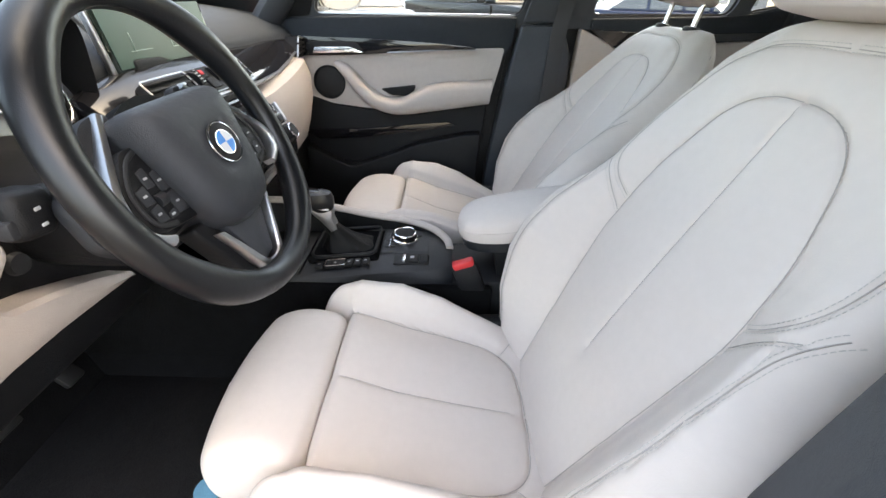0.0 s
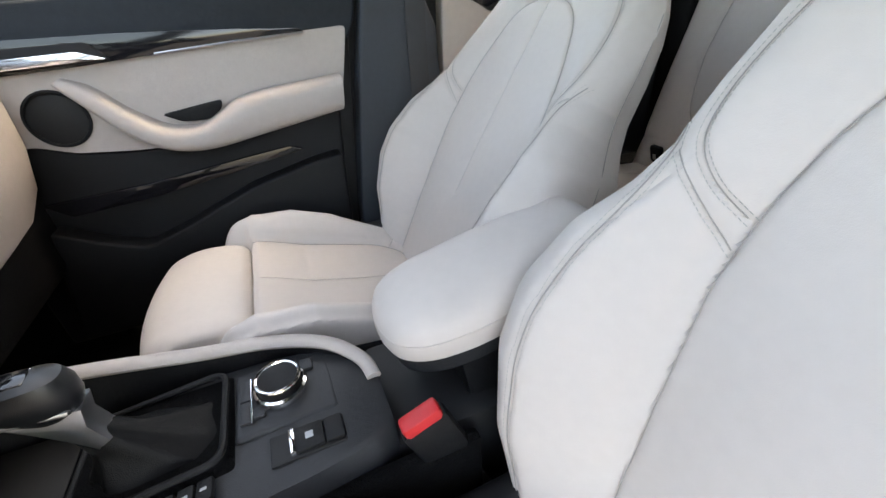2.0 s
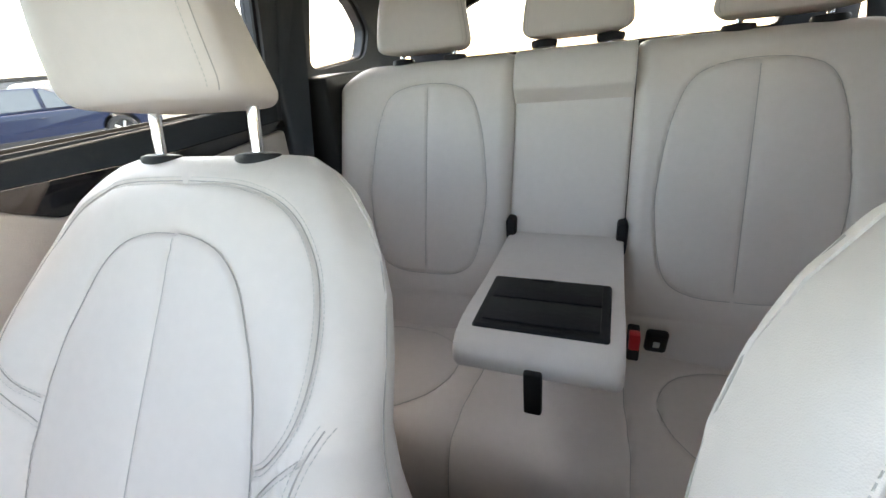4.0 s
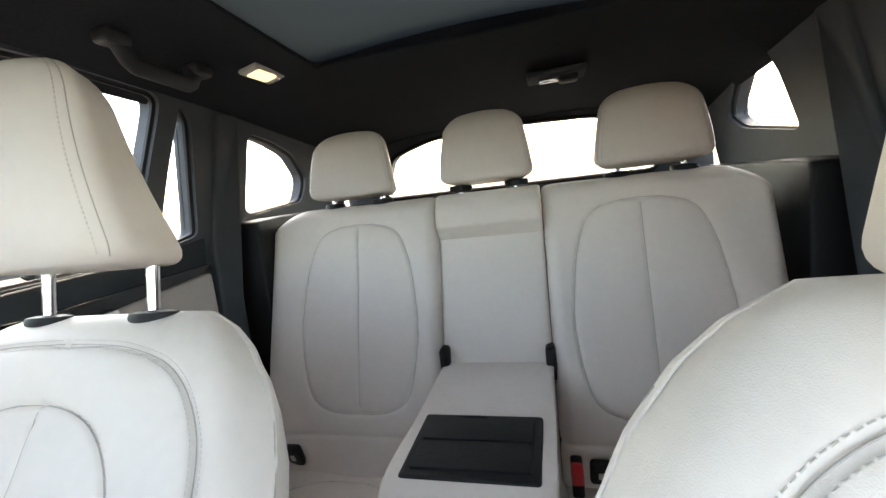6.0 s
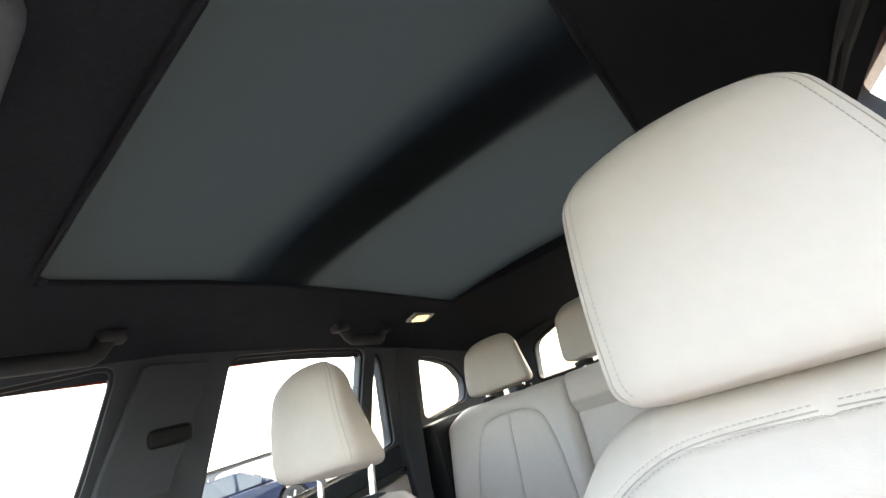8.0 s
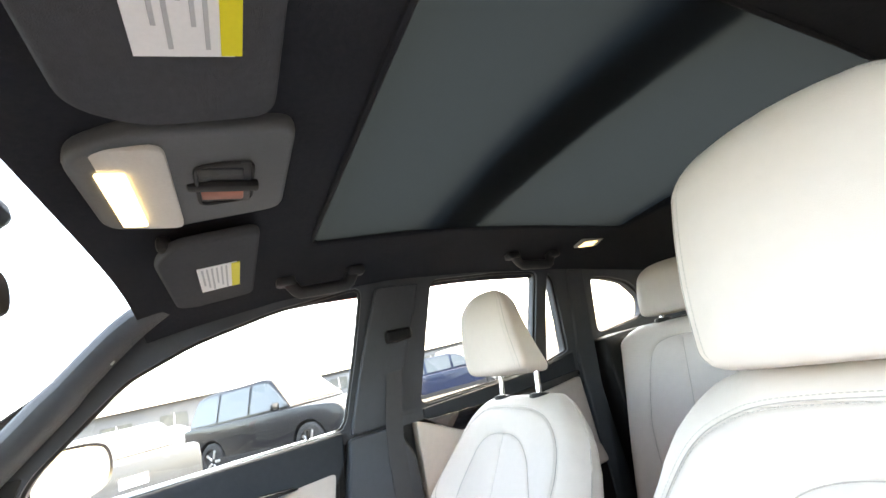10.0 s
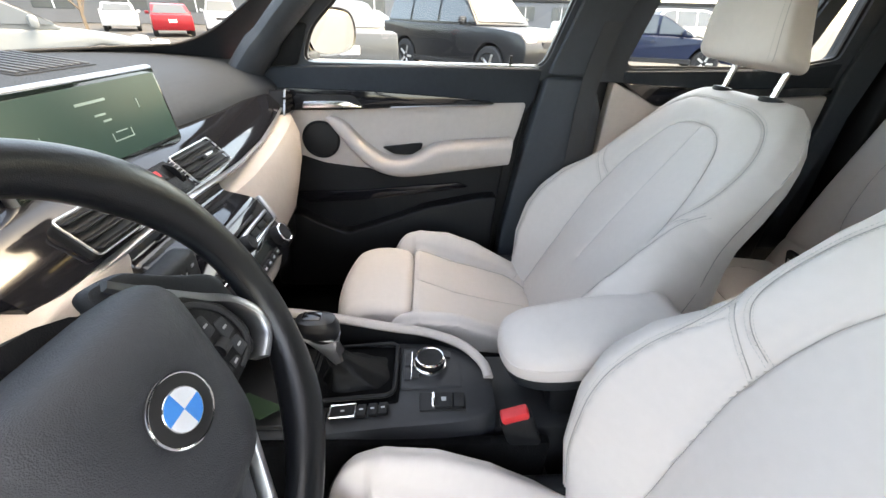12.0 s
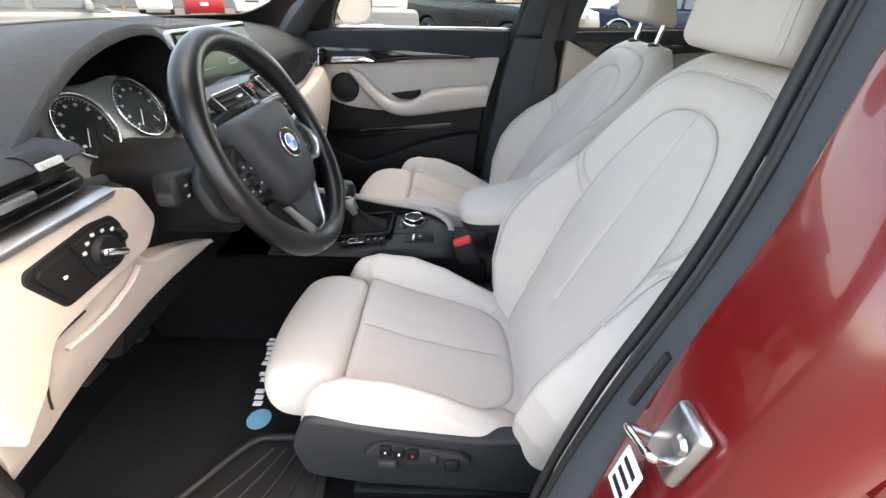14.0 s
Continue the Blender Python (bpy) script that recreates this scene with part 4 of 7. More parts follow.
# ---- passenger doors ----
def front_door():
    d = thing("front_passenger_door", "closed door with beige panel, black upper trim and chrome pull", "car door")
    up = [(0.80, 1.03), (0.80, 1.085), (0.65, 1.098), (0.30, 1.106), (-0.013, 1.106), (-0.002, 1.03), (0.02, 0.99), (0.30, 0.99), (0.70, 0.985)]
    part("upper_panel", prism(rounded(up, 0.01), 0.672, 0.735, "x", 0.012, 3), M_SOFT, d, "soft black upper trim")
    part("window_seal", box(0.690, 0.722, -0.012, 0.640, 1.100, 1.112, 0.003), M_SILVER, d, "bright window sill strip")
    strip = [(0.78, 0.998), (0.78, 1.040), (0.66, 1.044), (0.45, 1.040), (0.25, 1.030), (0.125, 1.0205), (0.112, 1.014), (0.30, 1.004), (0.55, 0.990), (0.70, 0.986)]
    part("decor_strip", prism(rounded(strip, 0.006), 0.656, 0.690, "x", 0.005, 3), M_GLOSS, d, "piano black decor strip")
    part("decor_line", tube([(0.655, 0.40, 1.000), (0.655, 0.26, 1.0075), (0.656, 0.115, 1.0125)], 0.0022, sides=6), M_SILVER, d)
    h = part("door_handle", prism(rounded([(0.640, 0.996), (0.632, 1.014), (0.52, 1.016), (0.475, 1.0)], 0.006), 0.644, 0.668, "x", 0.005, 3), M_CHROME, d, "chrome inner door handle")
    part("handle_recess", prism(rounded([(0.66, 0.992), (0.655, 1.030), (0.50, 1.030), (0.47, 0.995)], 0.01), 0.652, 0.660, "x", 0.003), M_DARK, h)
    for y in (0.672, 0.652):
        part("lock_button", box(0.650, 0.662, y - 0.008, y + 0.008, 1.004, 1.024, 0.003), M_DARK, d)
    hole = [(0.602 + 0.050 * math.cos(a), 0.905 + 0.050 * math.sin(a)) for a in np.linspace(0, 2 * math.pi, 29)[:-1]]
    mid = [(0.80, 0.995), (0.60, 0.998), (0.30, 1.008), (0.022, 1.018), (0.034, 0.96), (0.062, 0.848), (0.30, 0.815), (0.50, 0.825), (0.60, 0.838), (0.66, 0.86), (0.74, 0.86), (0.80, 0.86)]
    part("middle_panel", prism(rounded(mid, 0.012), 0.668, 0.715, "x", 0.010, 3, holes=[hole]), M_BEIGE, d, "beige padded door panel")
    ring = [(0.667, 0.602 + 0.0505 * math.cos(a), 0.905 + 0.0505 * math.sin(a)) for a in np.linspace(0, 2 * math.pi, 33)[:-1]]
    sp = part("speaker", tube(ring, 0.0032, closed=True, sides=10), M_DARK, d, "round black loudspeaker grille")
    part("grille", lathe([(0.001, 0.004), (0.03, 0.003), (0.052, 0.0), (0.052, -0.01)], 36, Matrix.Translation((0.672, 0.602, 0.905)) @ Matrix.Rotation(-math.pi / 2, 4, "Y")), M_RUBBER, sp)
    # swept beige pull that runs down and back into the armrest
    top = smooth_loop([(0.565, 0.975), (0.525, 0.955), (0.475, 0.905), (0.42, 0.868), (0.36, 0.862), (0.315, 0.882), (0.27, 0.905), (0.20, 0.915), (0.12, 0.920), (0.058, 0.925)], 6, closed=False)
    bot = smooth_loop([(0.585, 0.965), (0.55, 0.925), (0.50, 0.868), (0.45, 0.830), (0.39, 0.812), (0.33, 0.812), (0.27, 0.820), (0.20, 0.830), (0.12, 0.842), (0.066, 0.850)], 6, closed=False)
    loops = []
    for i, (a, b) in enumerate(zip(top, bot)):
        t = i / (len(top) - 1)
        depth = 0.022 + 0.050 * math.sin(min(t / 0.45, 1) * math.pi / 2)
        xin = 0.676 - depth
        loop = []
        for j in range(20):
            ang = 2 * math.pi * j / 20
            c, s = math.cos(ang), math.sin(ang)
            cx = (xin + 0.70) / 2 + (0.70 - xin) / 2 * math.copysign(abs(c) ** 0.6, c)
            k = 0.5 + 0.5 * math.copysign(abs(s) ** 0.7, s)
            loop.append((cx, b[0] + (a[0] - b[0]) * k, b[1] + (a[1] - b[1]) * k))
        loops.append(loop)
    part("armrest", loft(loops), M_BEIGE, d, "beige swept armrest and pull")
    # no hollow is cut: a black plate gives the shade behind the pull
    part("pull_shade_plate", prism(rounded([(0.43, 0.888), (0.395, 0.868), (0.345, 0.866), (0.315, 0.884), (0.31, 0.902)], 0.01), 0.660, 0.672, "x", 0.002), M_DARK, d, "black plate drawn for the shaded hollow behind the pull")
    low = [(0.80, 0.862), (0.66, 0.858), (0.60, 0.834), (0.50, 0.822), (0.30, 0.812), (0.066, 0.845), (0.092, 0.56), (0.10, 0.42), (0.80, 0.40)]
    part("lower_panel", prism(rounded(low, 0.012), 0.674, 0.715, "x", 0.010, 3), M_DARK, d, "black lower door panel")
    pocket = [(0.70, 0.70), (0.62, 0.655), (0.545, 0.624), (0.45, 0.655), (0.30, 0.712), (0.15, 0.745), (0.085, 0.752), (0.10, 0.43), (0.75, 0.43)]
    part("door_pocket", prism(rounded(pocket, 0.015), 0.625, 0.680, "x", 0.010, 3), M_DARK, d, "black door pocket")
    sweep = [(0.70, 0.745), (0.50, 0.752), (0.30, 0.772), (0.20, 0.780), (0.17, 0.768), (0.30, 0.748), (0.50, 0.722), (0.66, 0.712)]
    part("decor_blade", prism(rounded(sweep, 0.006), 0.662, 0.680, "x", 0.006, 3), M_GLOSS, d, "glossy dark blade")
    part("sail_panel", shear(prism(rounded([(0.79, 1.09), (0.645, 1.10), (0.60, 1.20), (0.665, 1.20)], 0.01), 0.680, 0.715, "x", 0.006)), M_DARK, d, "black mirror corner trim")
    part("lock_pin", box(0.696, 0.704, 0.068, 0.076, 1.10, 1.135, 0.002), M_RUBBER, d)
    part("door_edge", prism([(-0.0155, 1.10), (-0.019, 1.10), (0.014, 0.90), (0.070, 0.56), (0.085, 0.42), (0.0885, 0.42), (0.0735, 0.56), (0.0175, 0.90)], 0.722, 0.735, "x"), M_RED, d, "dark red painted door edge", smooth=False)
    part("door_seal", prism([(0.03, 1.10), (-0.0285, 1.10), (0.0, 0.90), (0.050, 0.56), (0.062, 0.42), (0.12, 0.42), (0.11, 0.56), (0.05, 0.90)], 0.712, 0.7195, "x"), M_RUBBER, d, "black rubber door seal", smooth=False)
    return d


front_door()


def rear_door():
    d = thing("rear_passenger_door", "closed rear door with beige panel and black trim", "car door")
    part("upper_panel", prism(rounded([(-0.245, 1.105), (-0.245, 1.075), (-0.50, 1.055), (-0.84, 1.075), (-0.85, 1.14), (-0.68, 1.118), (-0.40, 1.110)], 0.008), 0.672, 0.735, "x", 0.012, 3), M_SOFT, d)
    part("decor_strip", prism(rounded([(-0.245, 1.075), (-0.30, 1.040), (-0.345, 1.018), (-0.42, 1.020), (-0.60, 1.040), (-0.84, 1.06), (-0.84, 1.078), (-0.50, 1.066)], 0.006), 0.660, 0.700, "x", 0.005, 3), M_GLOSS, d, "piano black decor strip")
    part("door_handle", box(0.648, 0.664, -0.60, -0.50, 1.030, 1.042, 0.004), M_CHROME, d, "chrome inner door handle")
    part("middle_panel", prism(rounded([(-0.215, 1.078), (-0.30, 1.042), (-0.345, 1.016), (-0.42, 1.022), (-0.62, 1.040), (-0.845, 1.055), (-0.84, 0.78), (-0.20, 0.78)], 0.012), 0.668, 0.715, "x", 0.010, 3), M_BEIGE, d, "beige padded door panel")
    part("lower_panel", prism(rounded([(-0.20, 0.778), (-0.84, 0.778), (-0.82, 0.42), (-0.19, 0.42)], 0.012), 0.660, 0.715, "x", 0.010, 3), M_DARK, d)
    part("armrest", prism(rounded([(-0.42, 0.84), (-0.80, 0.86), (-0.82, 0.79), (-0.42, 0.79)], 0.02), 0.62, 0.68, "x", 0.015, 3), M_BEIGE, d)
    return d


rear_door()

d2 = thing("rear_driver_side_door", "closed rear door, dark trim seen behind the front seat", "car door")
part("upper_panel", prism(rounded([(-0.245, 1.10), (-0.245, 0.98), (-0.84, 1.03), (-0.85, 1.14), (-0.40, 1.105)], 0.008), -0.735, -0.672, "x", 0.012, 3), M_SOFT, d2)
part("middle_panel", prism(rounded([(-0.215, 1.00), (-0.845, 1.03), (-0.84, 0.70), (-0.20, 0.70)], 0.012), -0.715, -0.668, "x", 0.010, 3), M_BEIGE, d2, "beige padded door panel")
part("lower_panel", prism(rounded([(-0.20, 0.70), (-0.84, 0.70), (-0.82, 0.42), (-0.19, 0.42)], 0.012), -0.715, -0.660, "x", 0.010, 3), M_DARK, d2)


def wing_mirror():
    m = thing("wing_mirror", "passenger side mirror in a dark housing", "mirror")
    o = smooth_loop([(-0.112, 0.052), (-0.02, 0.064), (0.085, 0.054), (0.115, 0.010), (0.100, -0.040), (0.03, -0.060), (-0.07, -0.058), (-0.112, -0.030)], 5)
    fm = Matrix.Translation((0.905, 0.592, 1.172)) @ Matrix.Rotation(radians(-26), 4, "Z")
    part("housing", move(loft([[(p[0] * k, y, p[1] * k) for p in o] for k, y in ((0.96, -0.002), (1.06, -0.004), (1.09, 0.012), (1.02, 0.05), (0.75, 0.085), (0.3, 0.10))]), fm), M_GLOSS, m, "dark mirror housing")
    part("mirror_glass", move(raw([(p[0] * 0.95, -0.0055, p[1] * 0.94) for p in o], [tuple(range(len(o)))]), fm), M_MIRROR, m, "mirror glass", smooth=False)
    part("mirror_foot", box(0.735, 0.85, 0.62, 0.68, 1.085, 1.125, 0.012), M_DARK, m)
    return m


wing_mirror()

# ---- dashboard ----
def dashboard():
    d = thing("dashboard", "black dashboard with silver and beige trim", "dashboard")
    prof = [(1.20, 1.10), (1.10, 1.143), (1.02, 1.146), (0.90, 1.130), (0.80, 1.106), (0.742, 1.072), (0.728, 1.045), (0.74, 1.02), (0.80, 0.98), (1.0, 0.95), (1.20, 0.95)]
    sec = smooth_loop(prof, 5)
    xs = np.linspace(-0.70, 0.72, 72)
    loops = []
    for x in xs:
        k = (abs(x) / 0.72) ** 4
        c = 0.16 * min(1, max(0, (0.22 - abs(x + 0.39)) / 0.03))
        loops.append([(x, max(p[0], 0.728 + c) - 0.035 * k, p[1] - 0.02 * k) for p in sec])
    part("upper_pad", loft(loops), M_SOFT, d, "soft grained black top pad")
    def rise(bm):
        """Lays a flat piece on the rising dashboard top."""
        for q in bm.verts:
            q.co.z += 0.007 + 0.13 * (q.co.y - 0.895)
        return bm
    gr = part("speaker_grille", rise(box(0.13, 0.30, 0.895, 1.035, 1.1165, 1.1245, 0.003)), M_DARK, d, "slatted grille in the dashboard top")
    for k in range(9):
        part("slat", rise(box(0.138 + 0.018 * k, 0.147 + 0.018 * k, 0.90, 1.03, 1.1238, 1.1268, 0.001, 1)), M_GREY, gr)
    # gloss panel and silver line on the passenger side
    M_LINE = mat("bright_satin_silver", (0.50, 0.505, 0.515), 0.36, metal=0.9, var=0.03, scale=20)
    def band(pts, name, material, r=0.004, label=""):
        """A strip that follows x; each point: x, y, z low, z high, depth."""
        loops = []
        for x, y, z0, z1, dep in pts:
            loops.append([(x, y, z0), (x, y - 0.004, (z0 + z1) / 2), (x, y + 0.006, z1), (x, y + dep, z1), (x, y + dep, z0)])
        return part(name, loft(loops), material, d, label)
    rows = []
    for x, y, z, k in ((-0.225, 0.660, 0.976, 0.8), (-0.196, 0.650, 0.980, 0.92), (-0.125, 0.641, 0.988, 1.0), (-0.05, 0.638, 0.992, 1.0), (0.05, 0.638, 0.992, 1.0), (0.14, 0.639, 0.987, 1.05), (0.22, 0.644, 0.982, 1.08), (0.37, 0.657, 0.981, 1.05), (0.50, 0.669, 0.994, 0.9), (0.60, 0.680, 1.007, 0.72), (0.66, 0.701, 1.011, 0.55)):
        rows.append([(x, y + k * a, z + k * b) for a, b in ((0.0, 0.0), (0.006, 0.010), (0.022, 0.0245), (0.045, 0.045), (0.060, 0.0555), (0.082, 0.058), (0.095, 0.04), (0.06, 0.0))])
    part("decor_panel", loft(rows), M_GLOSS, d, "piano black decor panel the width of the dashboard")
    band([(-0.196, 0.650, 0.968, 0.981, 0.012), (-0.125, 0.641, 0.976, 0.989, 0.012), (-0.05, 0.637, 0.981, 0.993, 0.012), (0.05, 0.637, 0.981, 0.993, 0.012), (0.14, 0.638, 0.976, 0.988, 0.012), (0.22, 0.643, 0.972, 0.983, 0.012), (0.37, 0.656, 0.972, 0.982, 0.012), (0.50, 0.668, 0.986, 0.995, 0.012), (0.60, 0.679, 1.000, 1.008, 0.012), (0.66, 0.70, 1.006, 1.012, 0.012)], "decor_line", M_LINE, label="satin silver decor line")
    # side vent at the passenger end
    v = part("end_vent", prism(rounded([(0.585, 0.985), (0.62, 1.045), (0.675, 1.035), (0.665, 0.982)], 0.006), 0.672, 0.72, "y", 0.004), M_DARK, d, "small side air vent")
    for k in range(3):
        part("slat", box(0.60, 0.662, 0.664, 0.676, 0.998 + k * 0.013, 1.003 + k * 0.013, 0.001, 1), M_DARK, v)
    part("vent_frame", tube([(p[0], 0.670, p[1]) for p in rounded([(0.585, 0.985), (0.62, 1.045), (0.675, 1.035), (0.665, 0.982)], 0.006)], 0.003, closed=True, sides=6), M_SILVER, v)
    # beige lower fascia: passenger side
    loops = []
    for x, y, z1, z0 in ((0.10, 0.640, 0.958, 0.80), (0.16, 0.632, 0.957, 0.745), (0.24, 0.628, 0.960, 0.735), (0.36, 0.632, 0.968, 0.725), (0.50, 0.642, 0.980, 0.73), (0.60, 0.655, 0.990, 0.76), (0.675, 0.685, 0.998, 0.80)):
        loops.append([(x, y + 0.02, z1), (x, y, z1 - 0.012), (x, y - 0.014, z1 - 0.05), (x, y - 0.012, (z0 + z1) / 2), (x, y + 0.006, z0 + 0.04), (x, y + 0.05, z0), (x, y + 0.20, z0), (x, y + 0.20, z1)])
    part("glovebox_fascia", loft(loops), M_BEIGE, d, "beige lower fascia and glovebox")
    part("lower_black_panel", box(0.12, 0.70, 0.70, 0.98, 0.60, 0.78, 0.03), M_DARK, d)
    # screen
    sm = Matrix.Translation((0.004, 0.716, 1.092)) @ Matrix.Rotation(radians(-9), 4, "X") @ Matrix.Rotation(radians(-4), 4, "Z")
    s = part("screen", rbox(0.286, 0.014, 0.112, 0.006, 3, sm), M_SILVER, d, "free-standing display with a silver frame")
    part("screen_glass", rbox(0.276, 0.006, 0.102, 0.003, 2, sm @ Matrix.Translation((0, -0.0065, 0))), M_SCREENGLASS, s, "dark glossy display glass")
    part("screen_foot", box(-0.10, 0.12, 0.70, 0.76, 1.015, 1.06, 0.008), M_DARK, s)
    f = sm @ Matrix.Translation((0, -0.0102, 0))
    pic = glow_mat("display_green", (0.022, 0.046, 0.042), 0.055)
    pic2 = glow_mat("display_text", (0.20, 0.28, 0.27), 0.03)
    part("display", rbox(0.262, 0.0012, 0.090, 0.0004, 1, f), pic, s, "dim green display picture")
    for x, z, w, h in ((0.075, 0.012, 0.002, 0.012), (0.0, 0.026, 0.048, 0.0032), (0.005, 0.010, 0.018, 0.0024), (0.012, 0.002, 0.014, 0.0024), (0.026, -0.014, 0.022, 0.0016), (0.026, -0.024, 0.036, 0.0016), (0.009, -0.019, 0.0016, 0.010), (0.043, -0.019, 0.0016, 0.010), (-0.07, -0.022, 0.05, 0.0012), (-0.085, -0.01, 0.0012, 0.03)):
        part("display_mark", rbox(w, 0.0008, h, 0.0003, 1, f @ Matrix.Translation((x, -0.0012, z))), pic2, s)
    # centre stack: vents, hazard switch, audio and climate panels
    part("radio_housing", prism(rounded([(0.74, 1.022), (0.668, 1.022), (0.642, 0.985), (0.640, 0.962), (0.590, 0.950), (0.545, 0.870), (0.548, 0.835), (0.60, 0.80), (0.74, 0.80)], 0.01), -0.118, 0.128, "x", 0.006, 3), M_GLOSS, d, "glossy black centre stack")
    for x0, x1 in ((-0.154, -0.034), (0.058, 0.176)):
        vm = Matrix.Translation(((x0 + x1) / 2, 0.6565, 1.0135)) @ Matrix.Rotation(radians(-43), 4, "X")
        w = x1 - x0
        v = part("air_vent", rbox(w, 0.03, 0.050, 0.006, 3, vm @ Matrix.Translation((0, 0.0125, 0))), M_RUBBER, d, "rectangular air vent with slats")
        o = rounded([(-w / 2, -0.025), (-w / 2, 0.025), (w / 2, 0.025), (w / 2, -0.025)], 0.006)
        part("vent_frame", move(tube([(p[0], -0.004, p[1]) for p in o], 0.0014, closed=True, sides=8), vm), M_SILVER, v)
        for k in range(4):
            part("slat", rbox(w - 0.008, 0.014, 0.0028, 0.001, 1, vm @ Matrix.Translation((0, -0.003, -0.018 + 0.012 * k)) @ Matrix.Rotation(radians(30), 4, "X")), M_DARK, v)
        part("vent_knob", rbox(0.024, 0.008, 0.005, 0.002, 2, vm @ Matrix.Translation((0.012, -0.009, 0))), M_SILVER, v, "silver vent slider")
    hz = part("switch_block", rbox(0.082, 0.03, 0.054, 0.005, 2, Matrix.Translation((0.012, 0.666, 1.005)) @ Matrix.Rotation(radians(-43), 4, "X")), M_DARK, d)
    hm = Matrix.Translation((0.012, 0.6545, 1.0165)) @ Matrix.Rotation(radians(-43), 4, "X")
    for x, z, w, h in ((-0.006, 0.012, 0.030, 0.021), (0.006, -0.012, 0.030, 0.021)):
        part("switch", rbox(w, 0.006, h, 0.002, 2, hm @ Matrix.Translation((x, 0, z))), M_DARK, hz)
    part("hazard_mark", rbox(0.012, 0.002, 0.010, 0.001, 1, hm @ Matrix.Translation((-0.006, -0.0035, 0.012))), M_REDBTN, hz, "red hazard warning mark")
    for sx in (-1, 1):
        wheel = part("thumbwheel", lathe([(0.005, -0.005), (0.020, -0.005), (0.020, 0.005), (0.005, 0.005)], 28, hm @ Matrix.Translation((sx * 0.031, 0.012, 0.004)) @ Matrix.Rotation(math.pi / 2, 4, "Y")), M_DARK, hz)
        for k in range(5):
            part("rib", rbox(0.008, 0.002, 0.0014, 0.0005, 1, hm @ Matrix.Translation((sx * 0.031, -0.0085, -0.008 + 0.006 * k))), M_MARK, wheel)
    # audio panel slopes from the silver line to the climate panel
    pa = Vector((0, 0.590 - 0.545, 0.950 - 0.870))
    ang = math.atan2(pa.y, pa.z)
    cm = Matrix.Translation((0.005, 0.5655, 0.911)) @ Matrix.Rotation(-ang, 4, "X")
    au = part("audio_panel", rbox(0.232, 0.006, 0.042, 0.003, 2, cm @ Matrix.Translation((0, -0.002, 0.022))), M_GLOSS, d, "glossy black audio panel with a disc slot")
    part("audio_cap", rbox(0.010, 0.010, 0.044, 0.003, 2, cm @ Matrix.Translation((0.120, -0.002, 0.022))), M_SILVER, au, "satin silver end cap")
    part("audio_edge", rbox(0.150, 0.004, 0.006, 0.002, 2, cm @ Matrix.Translation((0.030, -0.006, 0.020))), M_SILVER, au)
    part("disc_slot", rbox(0.13, 0.003, 0.005, 0.001, 1, cm @ Matrix.Translation((0, -0.0055, 0.030))), M_RUBBER, au)
    for k in range(8):
        if k in (3, 4):
            continue
        part("preset_key", rbox(0.024, 0.004, 0.010, 0.0015, 2, cm @ Matrix.Translation((-0.098 + 0.028 * k, -0.005, 0.010))), M_DARK, au)
    part("volume_knob", lathe([(0.001, 0.014), (0.010, 0.014), (0.0125, 0.011), (0.0135, 0.0), (0.0135, -0.004)], 28, cm @ Matrix.Translation((0, -0.006, 0.010)) @ Matrix.Rotation(math.pi / 2, 4, "X")), M_DARK, au)
    cl = part("climate_panel", rbox(0.232, 0.006, 0.040, 0.003, 2, cm @ Matrix.Translation((0, -0.001, -0.024))), M_GLOSS, d, "black climate panel with two knobs")
    for sx in (-1, 1):
        km = cm @ Matrix.Translation((sx * 0.085, -0.004, -0.022)) @ Matrix.Rotation(math.pi / 2, 4, "X")
        k = part("climate_knob", lathe([(0.001, 0.018), (0.013, 0.018), (0.0155, 0.015), (0.0165, 0.0), (0.0165, -0.002)], 32, km), M_DARK, cl, "round temperature knob")
        part("knob_ring", move(tube([(0.0152 * math.cos(a), 0.0152 * math.sin(a), 0.0165) for a in np.linspace(0, 2 * math.pi, 33)[:-1]], 0.0016, closed=True, sides=8), km), M_CHROME, k)
    for k in range(7):
        part("climate_key", rbox(0.015, 0.004, 0.009, 0.001, 1, cm @ Matrix.Translation((-0.055 + 0.018 * k, -0.005, -0.036))), M_DARK, cl)
        part("key_mark", rbox(0.006, 0.001, 0.003, 0.0003, 1, cm @ Matrix.Translation((-0.055 + 0.018 * k, -0.0073, -0.036))), M_MARK, cl)
    part("climate_display", rbox(0.11, 0.003, 0.014, 0.001, 1, cm @ Matrix.Translation((0, -0.004, -0.018))), M_SCREENGLASS, cl)
    part("audio_bar", rbox(0.236, 0.008, 0.005, 0.002, 2, cm @ Matrix.Translation((0, -0.004, -0.001))), M_CHROME, d)
    return d


dash = dashboard()


